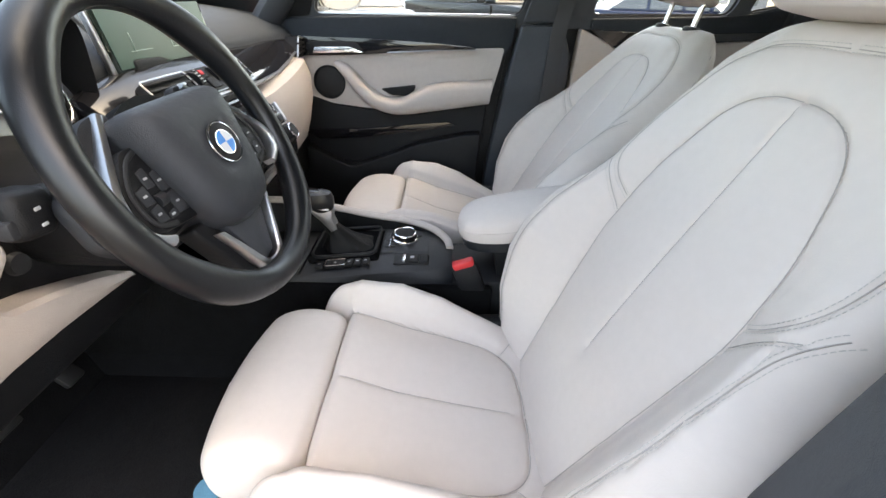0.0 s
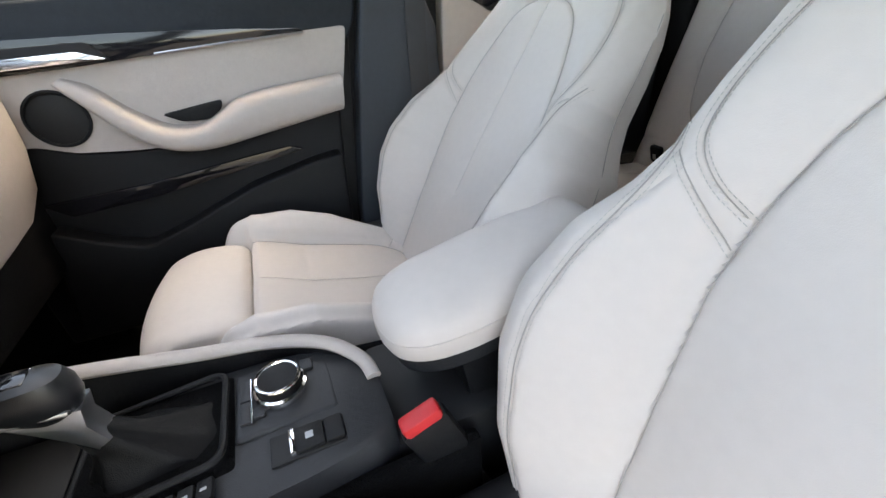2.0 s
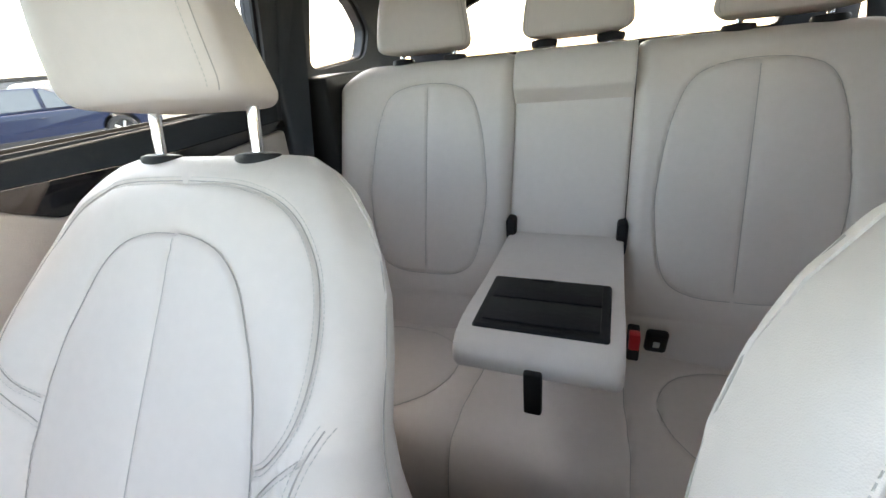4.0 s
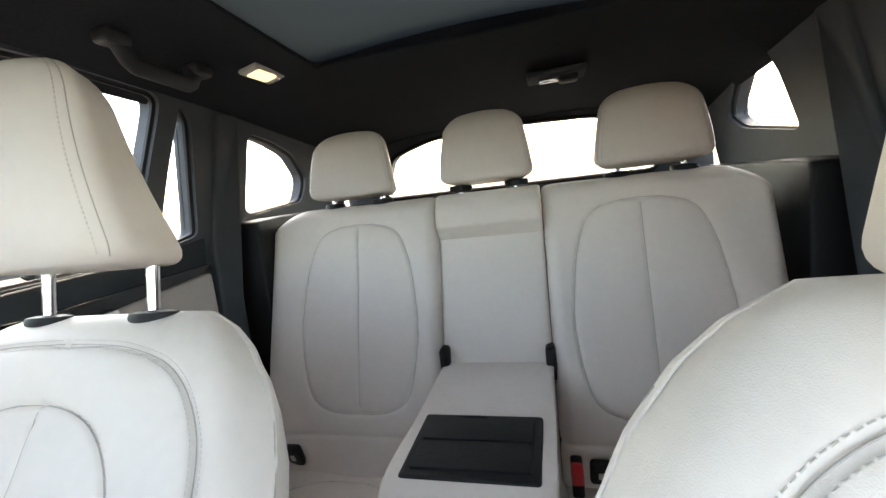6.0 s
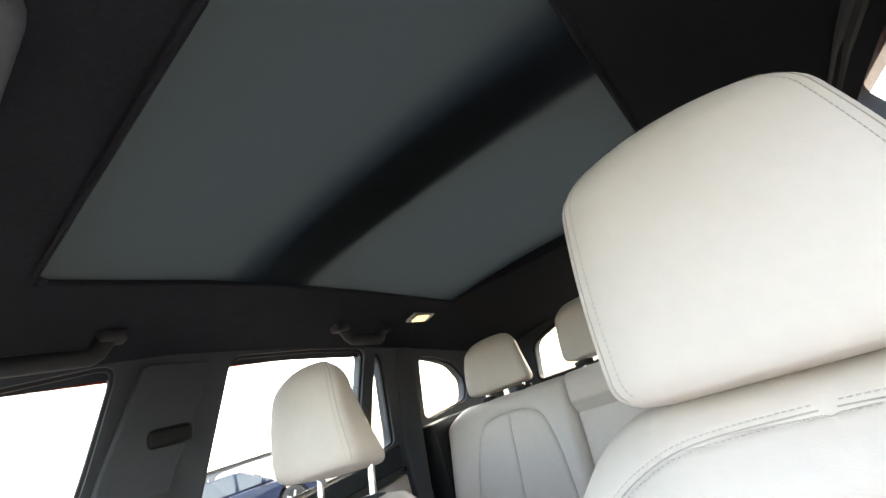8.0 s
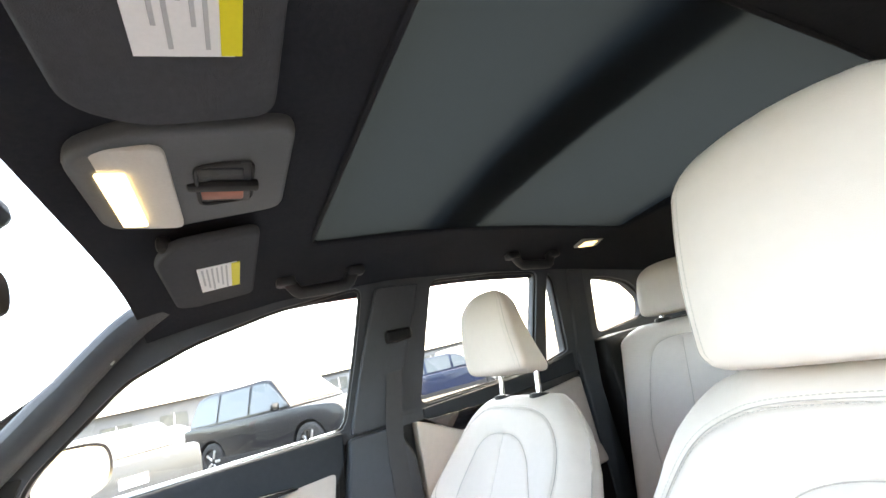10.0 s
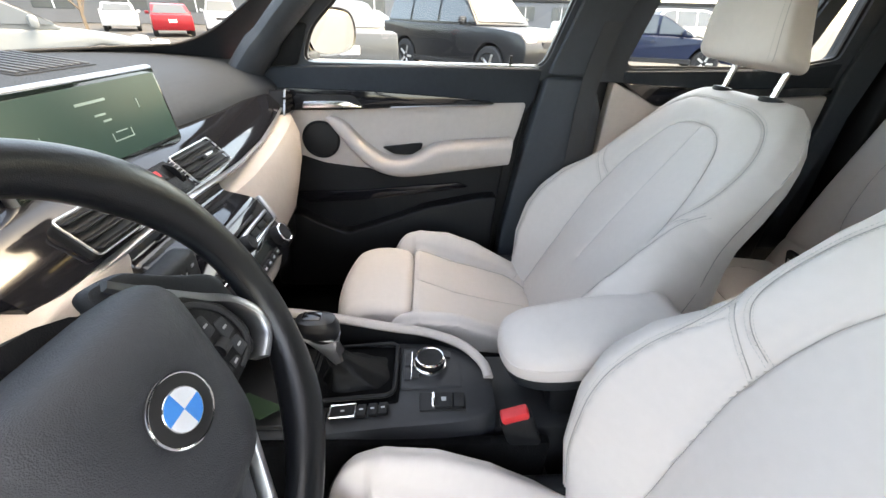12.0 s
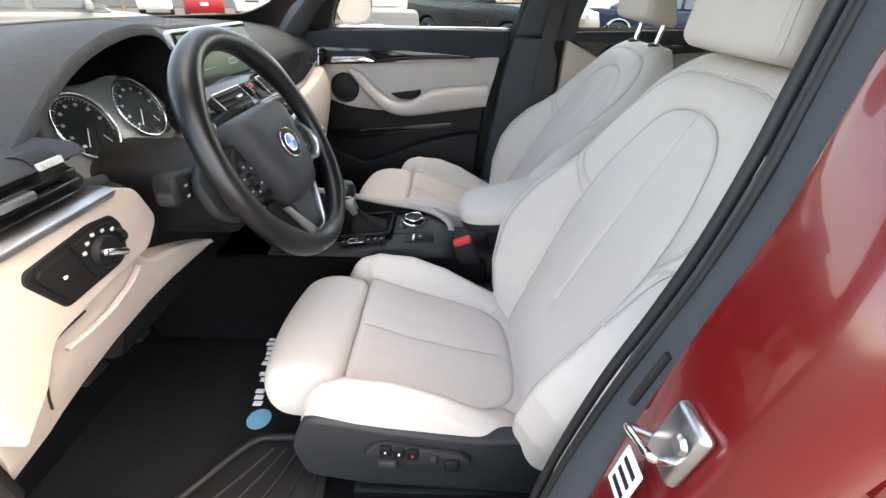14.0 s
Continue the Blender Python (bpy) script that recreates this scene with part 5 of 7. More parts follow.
def instruments():
    d = dash
    # hood over the dials, running out into the dashboard's outer end
    edge_x = [-0.735, -0.68, -0.62, -0.575, -0.533, -0.479, -0.417, -0.349, -0.285, -0.240, -0.214, -0.196]
    edge_z = [1.040, 1.052, 1.064, 1.076, 1.092, 1.123, 1.149, 1.165, 1.169, 1.160, 1.140, 1.105]
    edge_y = [0.612, 0.616, 0.628, 0.648, 0.662, 0.668, 0.670, 0.670, 0.672, 0.676, 0.682, 0.690]
    xs = np.linspace(-0.735, -0.196, 70)
    smooth = lambda v: np.convolve(np.pad(np.interp(xs, edge_x, v), 4, mode="edge"), np.ones(9) / 9, mode="valid")
    ez, ey = smooth(edge_z), smooth(edge_y)
    rows = []
    for q, drop in ((0.0, 0.016), (0.0, 0.0075), (0.004, 0.0015), (0.012, 0.0)):
        rows.append([(x, y + q, z - drop) for x, y, z in zip(xs, ey, ez)])
    for s in np.linspace(0.05, 1, 16):
        b = s * s * (3 - 2 * s)
        rows.append([(x, y + 0.012 + (0.99 - y) * s, z + 0.012 * math.sin(math.pi * min(1, s * 1.4)) * (1 - s) + (1.118 - z) * b) for x, y, z in zip(xs, ey, ez)])
    part("instrument_hood", grid_mesh(np.array(rows)), M_SOFT, d, "soft black hood over the dials")
    # dark tunnel behind the hood's lip
    arch = smooth_loop([(-0.560, 0.985), (-0.553, 1.060), (-0.525, 1.082), (-0.465, 1.120), (-0.415, 1.1385), (-0.349, 1.155), (-0.285, 1.159), (-0.243, 1.150), (-0.220, 1.128), (-0.204, 1.090), (-0.196, 0.975)], 6, closed=False)
    tunnel = []
    for y, k, lift in ((0.676, 1.0, 0.0), (0.72, 0.985, -0.006), (0.80, 0.95, -0.020), (0.84, 0.70, -0.05)):
        tunnel.append([(-0.375 + (p[0] + 0.375) * k, y + 0.03 * (1.16 - p[1]) / 0.17, p[1] + lift) for p in arch])
    part("dial_housing", grid_mesh(np.array(tunnel)), M_DARK, d, "dark tunnel round the dials")
    # the dial panel leans back
    lean = radians(22)
    D = Matrix.Translation((-0.400, 0.735, 1.030)) @ Matrix(((1, 0, 0, 0), (0, math.sin(lean), -math.cos(lean), 0), (0, math.cos(lean), math.sin(lean), 0), (0, 0, 0, 1)))
    M_DIALPANEL = mat("dial_panel_grey", (0.20, 0.21, 0.222), 0.36, metal=0.2, var=0.06, scale=20)
    M_FACE = mat("dial_face", (0.010, 0.0105, 0.0115), 0.6, var=0.1, scale=25, spec=0.08)
    out = smooth_loop([(-0.062, -0.040), (-0.056, 0.012), (-0.030, 0.052), (0.020, 0.064), (0.070, 0.062), (0.120, 0.065), (0.168, 0.052), (0.196, 0.012), (0.190, -0.040), (0.150, -0.058), (0.070, -0.064), (-0.030, -0.060)], 5)
    part("dial_panel", move(prism(out, -0.016, 0.0, "z", 0.004, 2), D), M_DIALPANEL, d, "satin grey dial panel")
    part("dial_back", move(prism([(-0.155, -0.07), (-0.155, 0.09), (0.21, 0.09), (0.21, -0.07)], -0.045, -0.040, "z"), D), M_DARK, d, smooth=False)
    for cx in (0.009, 0.131):
        gm = D @ Matrix.Translation((cx, 0.006, 0.0))
        g = part("dial", lathe([(0.001, 0.0012), (0.0465, 0.0012), (0.0475, 0.003), (0.0475, -0.004)], 56, gm), M_FACE, d, "round black dial with a thin chrome ring")
        part("dial_ring", move(tube([(0.0490 * math.cos(a), 0.0490 * math.sin(a), 0.0042) for a in np.linspace(0, 2 * math.pi, 57)[:-1]], 0.0020, closed=True, sides=10), gm), M_CHROME, g, "thin chrome dial ring")
        part("dial_ring", move(tube([(0.0453 * math.cos(a), 0.0453 * math.sin(a), 0.0018) for a in np.linspace(0, 2 * math.pi, 57)[:-1]], 0.0006, closed=True, sides=6), gm), M_SILVER, g)
        for k in range(33):
            a = radians(222 - 7.6 * k)
            part("tick", rbox(0.0045 if k % 4 == 0 else 0.0022, 0.0009 if k % 4 == 0 else 0.0005, 0.0005, 0.0002, 1, gm @ Matrix.Translation((0.0415 * math.cos(a), 0.0415 * math.sin(a), 0.0018)) @ Matrix.Rotation(a, 4, "Z")), M_WHITE, g)
            if k % 4 == 0:
                part("numeral_bar", rbox(0.0058, 0.0042, 0.0005, 0.0002, 1, gm @ Matrix.Translation((0.0335 * math.cos(a), 0.0335 * math.sin(a), 0.0018))), M_MARK, g)
        part("needle", rbox(0.030, 0.0013, 0.0012, 0.0004, 1, gm @ Matrix.Rotation(radians(232), 4, "Z") @ Matrix.Translation((0.018, 0, 0.004))), M_WHITE, g, "thin pale needle")
        sub = part("sub_dial", lathe([(0.001, 0.0022), (0.0195, 0.0022), (0.0205, 0.004), (0.0218, 0.004), (0.0222, 0.0005)], 36, gm @ Matrix.Translation((0.0215, -0.029, 0.0008))), M_FACE, g, "small dial set into the larger one")
        part("needle", rbox(0.014, 0.0010, 0.0010, 0.0003, 1, gm @ Matrix.Translation((0.0215, -0.029, 0.0035)) @ Matrix.Rotation(radians(118), 4, "Z") @ Matrix.Translation((0.006, 0, 0))), M_WHITE, sub)
        for k in range(9):
            a = radians(-150 + 37.5 * k * 0.6)
            part("tick", rbox(0.003, 0.0006, 0.0005, 0.0002, 1, gm @ Matrix.Translation((0.0215 + 0.0168 * math.cos(a), -0.029 + 0.0168 * math.sin(a), 0.0034)) @ Matrix.Rotation(a, 4, "Z")), M_MARK, sub)
    for x, y in ((0.062, -0.050), (0.078, -0.053), (0.094, -0.052)):
        part("telltale", rbox(0.007, 0.005, 0.0008, 0.0003, 1, D @ Matrix.Translation((x, y, 0.0006))), M_SILVER, d)
    part("cluster_glass", move(prism(out, 0.0135, 0.0150, "z"), D), M_COVER, d, "clear dial cover", smooth=False).visible_shadow = False
    part("dial_lip", tube(smooth_loop([(-0.545, 0.668, 1.000), (-0.50, 0.690, 0.985), (-0.43, 0.700, 0.972), (-0.33, 0.702, 0.968), (-0.25, 0.700, 0.972), (-0.198, 0.694, 0.985)], 6, closed=False), 0.010, sides=12), M_SOFT, d, "soft lip under the dials")
    part("column_shroud", prism(rounded([(-0.445, 0.985), (-0.44, 0.90), (-0.40, 0.865), (-0.32, 0.865), (-0.285, 0.90), (-0.275, 0.985), (-0.33, 1.005), (-0.40, 1.005)], 0.02), 0.545, 0.76, "y", 0.012, 3), M_DARK, d, "black steering column shroud")
    part("knee_panel", prism(rounded([(0.72, 0.975), (0.668, 0.972), (0.655, 0.90), (0.672, 0.80), (0.72, 0.70), (0.95, 0.70), (0.95, 0.97)], 0.02), -0.53, -0.15, "x", 0.01), M_DARK, d, "black panel under the column")
    part("lock_cover", lathe([(0.001, 0.006), (0.011, 0.006), (0.013, 0.0)], 24, Matrix.Translation((-0.455, 0.652, 0.905)) @ Matrix.Rotation(math.pi / 2, 4, "X")), M_GREY, d)
    # beige fascia at the driver's outer end and the panel below it
    face = rounded([(-0.765, 1.006), (-0.60, 1.012), (-0.556, 1.012), (-0.514, 0.996), (-0.496, 0.946), (-0.528, 0.917), (-0.612, 0.912), (-0.690, 0.903), (-0.716, 0.868), (-0.765, 0.83)], 0.012)
    part("outer_fascia", prism(face, 0.598, 0.72, "y", 0.011, 4), M_BEIGE, d, "beige fascia round the light switch")
    rows = []
    for x, z1, z0 in ((-0.765, 0.84, 0.772), (-0.715, 0.885, 0.782), (-0.695, 0.908, 0.790), (-0.66, 0.913, 0.800), (-0.60, 0.918, 0.812), (-0.54, 0.922, 0.818), (-0.525, 0.900, 0.820), (-0.51, 0.886, 0.820), (-0.46, 0.872, 0.820), (-0.40, 0.848, 0.816), (-0.345, 0.822, 0.812)):
        y1 = 0.611 + 0.20 * (0.92 - z1)
        y0 = 0.611 + 0.20 * (0.92 - z0)
        rows.append([(x, y1 + 0.05, z1), (x, y1 + 0.004, z1), (x, y1, z1 - 0.006), (x, (y0 + y1) / 2 - 0.002, (z0 + z1) / 2), (x, y0, z0 + 0.006), (x, y0 + 0.006, z0), (x, y0 + 0.12, z0 + 0.01), (x, y0 + 0.12, z1)])
    kf = part("knee_fascia", loft(rows), M_BEIGE, d, "beige knee panel with a shallow flap")
    flap = smooth_loop([(-0.640, 0.607, 0.900), (-0.690, 0.614, 0.888), (-0.705, 0.622, 0.845), (-0.708, 0.6275, 0.818)], 6, closed=False)
    part("flap_joint", tube(flap, 0.0013, sides=6), M_RUBBER, kf, "dark joint of the flap")
    part("flap_ridge", tube(smooth_loop([(-0.672, 0.616, 0.872), (-0.62, 0.613, 0.872), (-0.57, 0.611, 0.884), (-0.545, 0.610, 0.898)], 6, closed=False), 0.0045, sides=8, flat=0.6), M_BEIGE, kf)
    part("end_cap", box(-0.778, -0.7665, 0.63, 1.0, 0.76, 1.04, 0.008), M_DARK, d, "black end cap")
    # outer vent
    up = 0.011
    v = part("air_vent", prism(rounded([(-0.73, 0.998 + up), (-0.73, 1.056 + up), (-0.575, 1.052 + up), (-0.548, 1.012 + up), (-0.555, 1.004 + up)], 0.006), 0.622, 0.66, "y", 0.004), M_RUBBER, d, "outer air vent with slats")
    for k in range(4):
        part("slat", box(-0.728, -0.572, 0.606, 0.630, 1.008 + up + 0.0115 * k, 1.0108 + up + 0.0115 * k, 0.001, 1), M_GLOSS, v)
    part("vent_knob", box(-0.672, -0.632, 0.598, 0.612, 1.024 + up, 1.033 + up, 0.003), M_SILVER, v)
    part("vent_sill", prism(rounded([(0.588, 0.9995 + up), (0.594, 0.990 + up), (0.63, 0.990 + up), (0.63, 1.0045 + up), (0.600, 1.0045 + up)], 0.003), -0.735, -0.553, "x", 0.002), M_SILVER, v, "silver strip under the vent")
    part("vent_top", prism(rounded([(0.602, 1.044 + up), (0.614, 1.056 + up), (0.70, 1.064 + up), (0.70, 1.044 + up)], 0.006), -0.735, -0.552, "x", 0.003), M_SOFT, d)
    tw = part("thumbwheel", lathe([(0.003, -0.016), (0.018, -0.016), (0.019, 0.0), (0.018, 0.016), (0.003, 0.016)], 28, Matrix.Translation((-0.600, 0.622, 1.052)) @ Matrix.Rotation(math.pi / 2, 4, "Y")), M_DARK, v)
    for k in range(9):
        part("rib", box(-0.6145 + 0.0033 * k, -0.6125 + 0.0033 * k, 0.6010, 0.6060, 1.0555, 1.0625, 0.0006, 1), M_MARK, tw)
    # light switch: a slanted panel with two keys, a knob and a dimmer
    sw = part("light_switch", prism(rounded([(-0.690, 0.972), (-0.684, 0.982), (-0.600, 0.989), (-0.566, 0.984), (-0.558, 0.968), (-0.566, 0.934), (-0.582, 0.926), (-0.664, 0.924)], 0.006), 0.5945, 0.604, "y", 0.003, 2), M_DARK, d, "black light switch panel")
    part("key", prism(rounded([(-0.680, 0.970), (-0.676, 0.976), (-0.636, 0.979), (-0.626, 0.932), (-0.660, 0.930)], 0.004), 0.591, 0.597, "y", 0.002, 2), M_DARK, sw)
    part("key", prism(rounded([(-0.632, 0.980), (-0.600, 0.983), (-0.574, 0.980), (-0.572, 0.936), (-0.584, 0.932), (-0.622, 0.932)], 0.004), 0.5925, 0.597, "y", 0.002, 2), M_DARK, sw)
    km = Matrix.Translation((-0.598, 0.592, 0.953)) @ Matrix.Rotation(math.pi / 2, 4, "X")
    k = part("light_knob", lathe([(0.001, 0.006), (0.0165, 0.006), (0.0190, 0.003), (0.0200, 0.0)], 36, km), M_DARK, sw)
    part("knob_grip", rbox(0.036, 0.0085, 0.012, 0.004, 3, km @ Matrix.Rotation(radians(-28), 4, "Z") @ Matrix.Translation((0, 0, 0.010))), M_CHROME, k, "chrome light knob grip")
    for x, z in ((-0.655, 0.957), (-0.624, 0.966), (-0.616, 0.974), (-0.606, 0.979), (-0.592, 0.977), (-0.579, 0.972)):
        part("marking", box(x - 0.0024, x + 0.0024, 0.5900, 0.5915, z - 0.0018, z + 0.0018, 0.0004, 1), M_MARK, sw)
    part("dimmer", lathe([(0.002, -0.004), (0.010, -0.004), (0.010, 0.004), (0.002, 0.004)], 24, Matrix.Translation((-0.569, 0.597, 0.958)) @ Matrix.Rotation(math.pi / 2, 4, "Y")), M_DARK, sw)
    # stalks
    s = part("stalk", tube([(-0.42, 0.56, 0.985), (-0.46, 0.556, 0.990), (-0.505, 0.550, 0.996)], [0.012, 0.013, 0.017], sides=14), M_DARK, d, "black indicator stalk")
    end = part("stalk_end", rbox(0.040, 0.034, 0.042, 0.011, 4, Matrix.Translation((-0.514, 0.549, 0.995)) @ Matrix.Rotation(radians(8), 4, "Y")), M_DARK, s)
    for z in (-0.010, 0.004):
        part("marking", rbox(0.006, 0.001, 0.003, 0.0004, 1, Matrix.Translation((-0.514, 0.5318, 0.996 + z))), M_MARK, end)
    part("stalk_key", rbox(0.010, 0.020, 0.016, 0.003, 2, Matrix.Translation((-0.534, 0.546, 0.990))), M_GREY, end)
    s2 = part("stalk", tube([(-0.29, 0.56, 0.985), (-0.25, 0.555, 0.990), (-0.185, 0.545, 0.998)], [0.011, 0.012, 0.015], sides=14), M_DARK, d, "black wiper stalk")
    end = part("stalk_end", rbox(0.058, 0.026, 0.036, 0.007, 3, Matrix.Translation((-0.193, 0.545, 0.997))), M_DARK, s2)
    for k in range(4):
        part("marking", rbox(0.005, 0.001, 0.0035, 0.0004, 1, Matrix.Translation((-0.212 + 0.011 * k, 0.5316, 0.999 + 0.003 * (k % 2)))), M_MARK, end)
    sp = part("start_panel", box(-0.205, -0.118, 0.64, 0.66, 0.885, 0.94, 0.006), M_DARK, d)
    part("start_frame", tube([(p[0], 0.638, p[1]) for p in rounded([(-0.195, 0.895), (-0.195, 0.932), (-0.13, 0.932), (-0.13, 0.895)], 0.008)], 0.003, closed=True, sides=6), M_CHROME, sp)
    part("centre_fascia", prism(rounded([(-0.262, 0.940), (-0.262, 0.962), (-0.225, 0.978), (-0.110, 0.981), (-0.110, 0.950), (-0.150, 0.944)], 0.008), 0.640, 0.74, "y", 0.010, 3), M_BEIGE, d, "beige strip beside the column")


instruments()


def steering_wheel():
    w = thing("steering_wheel", "black leather steering wheel with silver spoke trim", "steering wheel")
    t = radians(24)
    C = Matrix.Translation((-0.368, 0.468, 1.006)) @ Matrix(((1, 0, 0, 0), (0, math.sin(t), -math.cos(t), 0), (0, math.cos(t), math.sin(t), 0), (0, 0, 0, 1)))
    # local: x right, y up the wheel, z towards the driver
    R = 0.161
    angles = np.linspace(0, 2 * math.pi, 129)[:-1]
    ring = [(R * math.cos(a), R * math.sin(a), 0) for a in angles]
    rad = [0.0158 + 0.0022 * max(0, math.cos(2 * (a - radians(38))) ** 8 + math.cos(2 * (a - radians(142))) ** 8) for a in angles]
    rim = part("rim", move(tube(ring, rad, closed=True, sides=24, up=(0, 0, 1)), C), M_RIM, w, "worn black leather rim")
    for a in (56, 124, 242, 298):
        c = radians(a)
        p = [(R * math.cos(c) + 0.0164 * (math.cos(c) * math.cos(b)), R * math.sin(c) + 0.0164 * (math.sin(c) * math.cos(b)), 0.0164 * math.sin(b)) for b in np.linspace(0, 2 * math.pi, 29)[:-1]]
        part("rim_seam", move(tube(p, 0.0008, closed=True, sides=5), C), M_BELT, rim, "stitched seam round the rim")
    # a sewn line along the inside of the rim
    part("rim_seam", move(tube([((R - 0.0152) * math.cos(a), (R - 0.0152) * math.sin(a), 0.004) for a in angles], 0.0006, closed=True, sides=5), C), M_RUBBER, rim)
    # the middle sits a little askew of the rim
    C = C @ Matrix.Translation((0.008, -0.002, -0.002)) @ Matrix.Rotation(radians(-5.5), 4, "Y")
    # airbag cover: a soft shield, domed, with a shallow dish round the emblem
    sh = smooth_loop([(-0.074, 0.040), (-0.072, 0.056), (-0.056, 0.063), (0.0, 0.064), (0.056, 0.063), (0.072, 0.056), (0.074, 0.040), (0.070, 0.010), (0.062, -0.040), (0.052, -0.068), (0.034, -0.085), (0.0, -0.090),
                      (-0.034, -0.085), (-0.052, -0.068), (-0.062, -0.040), (-0.070, 0.010)], 5)
    loops = [[(p[0] * k, p[1] * k, z) for p in sh] for k, z in ((0.86, -0.085), (0.94, -0.055), (0.99, -0.032), (1.0, -0.022), (0.99, -0.012), (0.955, -0.002), (0.89, 0.007), (0.77, 0.0135), (0.6, 0.0178), (0.42, 0.0195), (0.36, 0.0185), (0.2, 0.0178))]
    part("airbag_cover", move(loft(loops), C), M_HUB, w, "soft black airbag cover")
    part("hub_back", move(lathe([(0.06, -0.11), (0.074, -0.07), (0.076, -0.04)], 24), C), M_DARK, w)
    # plain roundel
    E = C @ Matrix.Translation((0.004, -0.002, 0.0190))
    em = part("emblem", lathe([(0.001, 0.002), (0.0205, 0.002), (0.0225, 0.001), (0.0235, -0.002)], 48, E), M_RUBBER, w, "round enamel emblem in a chrome ring")
    part("emblem_ring", move(tube([(0.0225 * math.cos(a), 0.0225 * math.sin(a), 0.0012) for a in np.linspace(0, 2 * math.pi, 49)[:-1]], 0.0010, closed=True, sides=8), E), M_CHROME, em)
    part("emblem_ring", move(tube([(0.0135 * math.cos(a), 0.0135 * math.sin(a), 0.002) for a in np.linspace(0, 2 * math.pi, 41)[:-1]], 0.0006, closed=True, sides=6), E), M_CHROME, em)
    for q in range(4):
        arc = [(0.0132 * math.cos(a), 0.0132 * math.sin(a)) for a in np.linspace(q * math.pi / 2, (q + 1) * math.pi / 2, 9)]
        part("quarter", move(prism([(0, 0), *arc], 0.0018, 0.0028, "z"), E), M_WHITEN if q % 2 == 0 else M_BLUE, em, smooth=False)

    def ribbon(outer, inner, h0, h1, name, material, parent, label="", n=7):
        """A shallow bar between two edges, crowned across its width."""
        o, i = smooth_loop(outer, n, closed=False), smooth_loop(inner, n, closed=False)
        loops = []
        for a, b in zip(o, i):
            a, b = np.array(a), np.array(b)
            z0 = np.array((0, 0, h0))
            loops.append([tuple(a + z0), tuple(a + (0, 0, h1 * 0.3)), tuple(a * 0.85 + b * 0.15 + (0, 0, h1 * 0.85)), tuple(a * 0.5 + b * 0.5 + (0, 0, h1)), tuple(a * 0.15 + b * 0.85 + (0, 0, h1 * 0.85)), tuple(b + (0, 0, h1 * 0.3)), tuple(b + z0)])
        return part(name, move(loft(loops), C), material, parent, label)

    for sx in (-1, 1):
        f = lambda pts: [(sx * p[0], *p[1:]) for p in pts]
        # spoke plate behind the pod
        part("spoke", move(prism(rounded(f([(0.050, 0.074), (0.082, 0.070), (0.112, 0.044), (0.150, 0.018), (0.152, -0.030), (0.132, -0.052), (0.108, -0.060), (0.050, -0.056)]), 0.010), -0.052, -0.034, "z", 0.005, 2), C), M_GREY, w)
        pd = part("switch_pod", move(prism(rounded(f([(0.066, 0.034), (0.088, 0.034), (0.113, 0.006), (0.120, -0.022), (0.112, -0.046), (0.056, -0.052)]), 0.006), -0.036, -0.0145, "z", 0.003, 2), C), M_DARK, w, "black switch pod")
        ribbon(f([(0.066, 0.072, -0.034), (0.088, 0.046, -0.029), (0.110, 0.021, -0.023), (0.128, 0.001, -0.016), (0.1375, -0.024, -0.011), (0.131, -0.046, -0.010), (0.110, -0.060, -0.012)]),
               f([(0.060, 0.067, -0.033), (0.081, 0.041, -0.028), (0.102, 0.016, -0.022), (0.118, -0.002, -0.015), (0.1255, -0.024, -0.010), (0.120, -0.041, -0.009), (0.103, -0.0515, -0.011)]), -0.012, 0.0055, "spoke_trim", M_SILVER, w, "satin silver spoke trim")
        # a low rib frames the keys, which lie almost flush
        part("pod_edge", move(tube(smooth_loop(f([(0.074, 0.029, -0.0145), (0.090, 0.022, -0.0142), (0.107, 0.001, -0.0138), (0.111, -0.022, -0.0138), (0.105, -0.038, -0.0142), (0.086, -0.045, -0.0145)]), 5, closed=False), 0.0026, sides=10, flat=0.6), C), M_GREY, pd)
        for x0, x1, y0, y1 in ((0.0915, 0.1045, -0.019, 0.000), (0.0915, 0.1045, -0.038, -0.0205), (0.0790, 0.0900, -0.006, 0.014), (0.0790, 0.0900, -0.040, -0.0315), (0.0660, 0.0775, -0.014, 0.008), (0.0620, 0.0775, -0.040, -0.0155)):
            pts = f([(x0, y0), (x0, y1), (x1 - 0.001, y1 - 0.002), (x1, y0 + 0.001)])
            sw = part("switch", move(prism(rounded(pts, 0.0015, 3), -0.016, -0.0132, "z", 0.0006, 2), C), M_HUB, pd)
            part("marking", rbox(0.0050, 0.0022, 0.0005, 0.0002, 1, C @ Matrix.Translation((sx * (x0 + x1) / 2, (y0 + y1) / 2, -0.0131))), M_MARK, sw)
        part("roller", move(tube([(sx * 0.0792, -0.019, -0.0150), (sx * 0.0898, -0.019, -0.0150)], 0.0066, sides=18), C), M_GREY, pd, "ribbed roller")
    # lower spoke: a soft panel in a silver V
    part("spoke", move(prism(rounded([(-0.074, -0.060), (0.062, -0.066), (0.026, -0.152), (-0.010, -0.164), (-0.044, -0.152)], 0.010), -0.048, -0.022, "z", 0.006, 3), C), M_DARK, w)
    part("spoke_panel", move(prism(rounded([(-0.044, -0.070), (0.040, -0.070), (0.000, -0.139), (-0.026, -0.139)], 0.006), -0.026, -0.0100, "z", 0.002, 2), C), M_HUB, w)
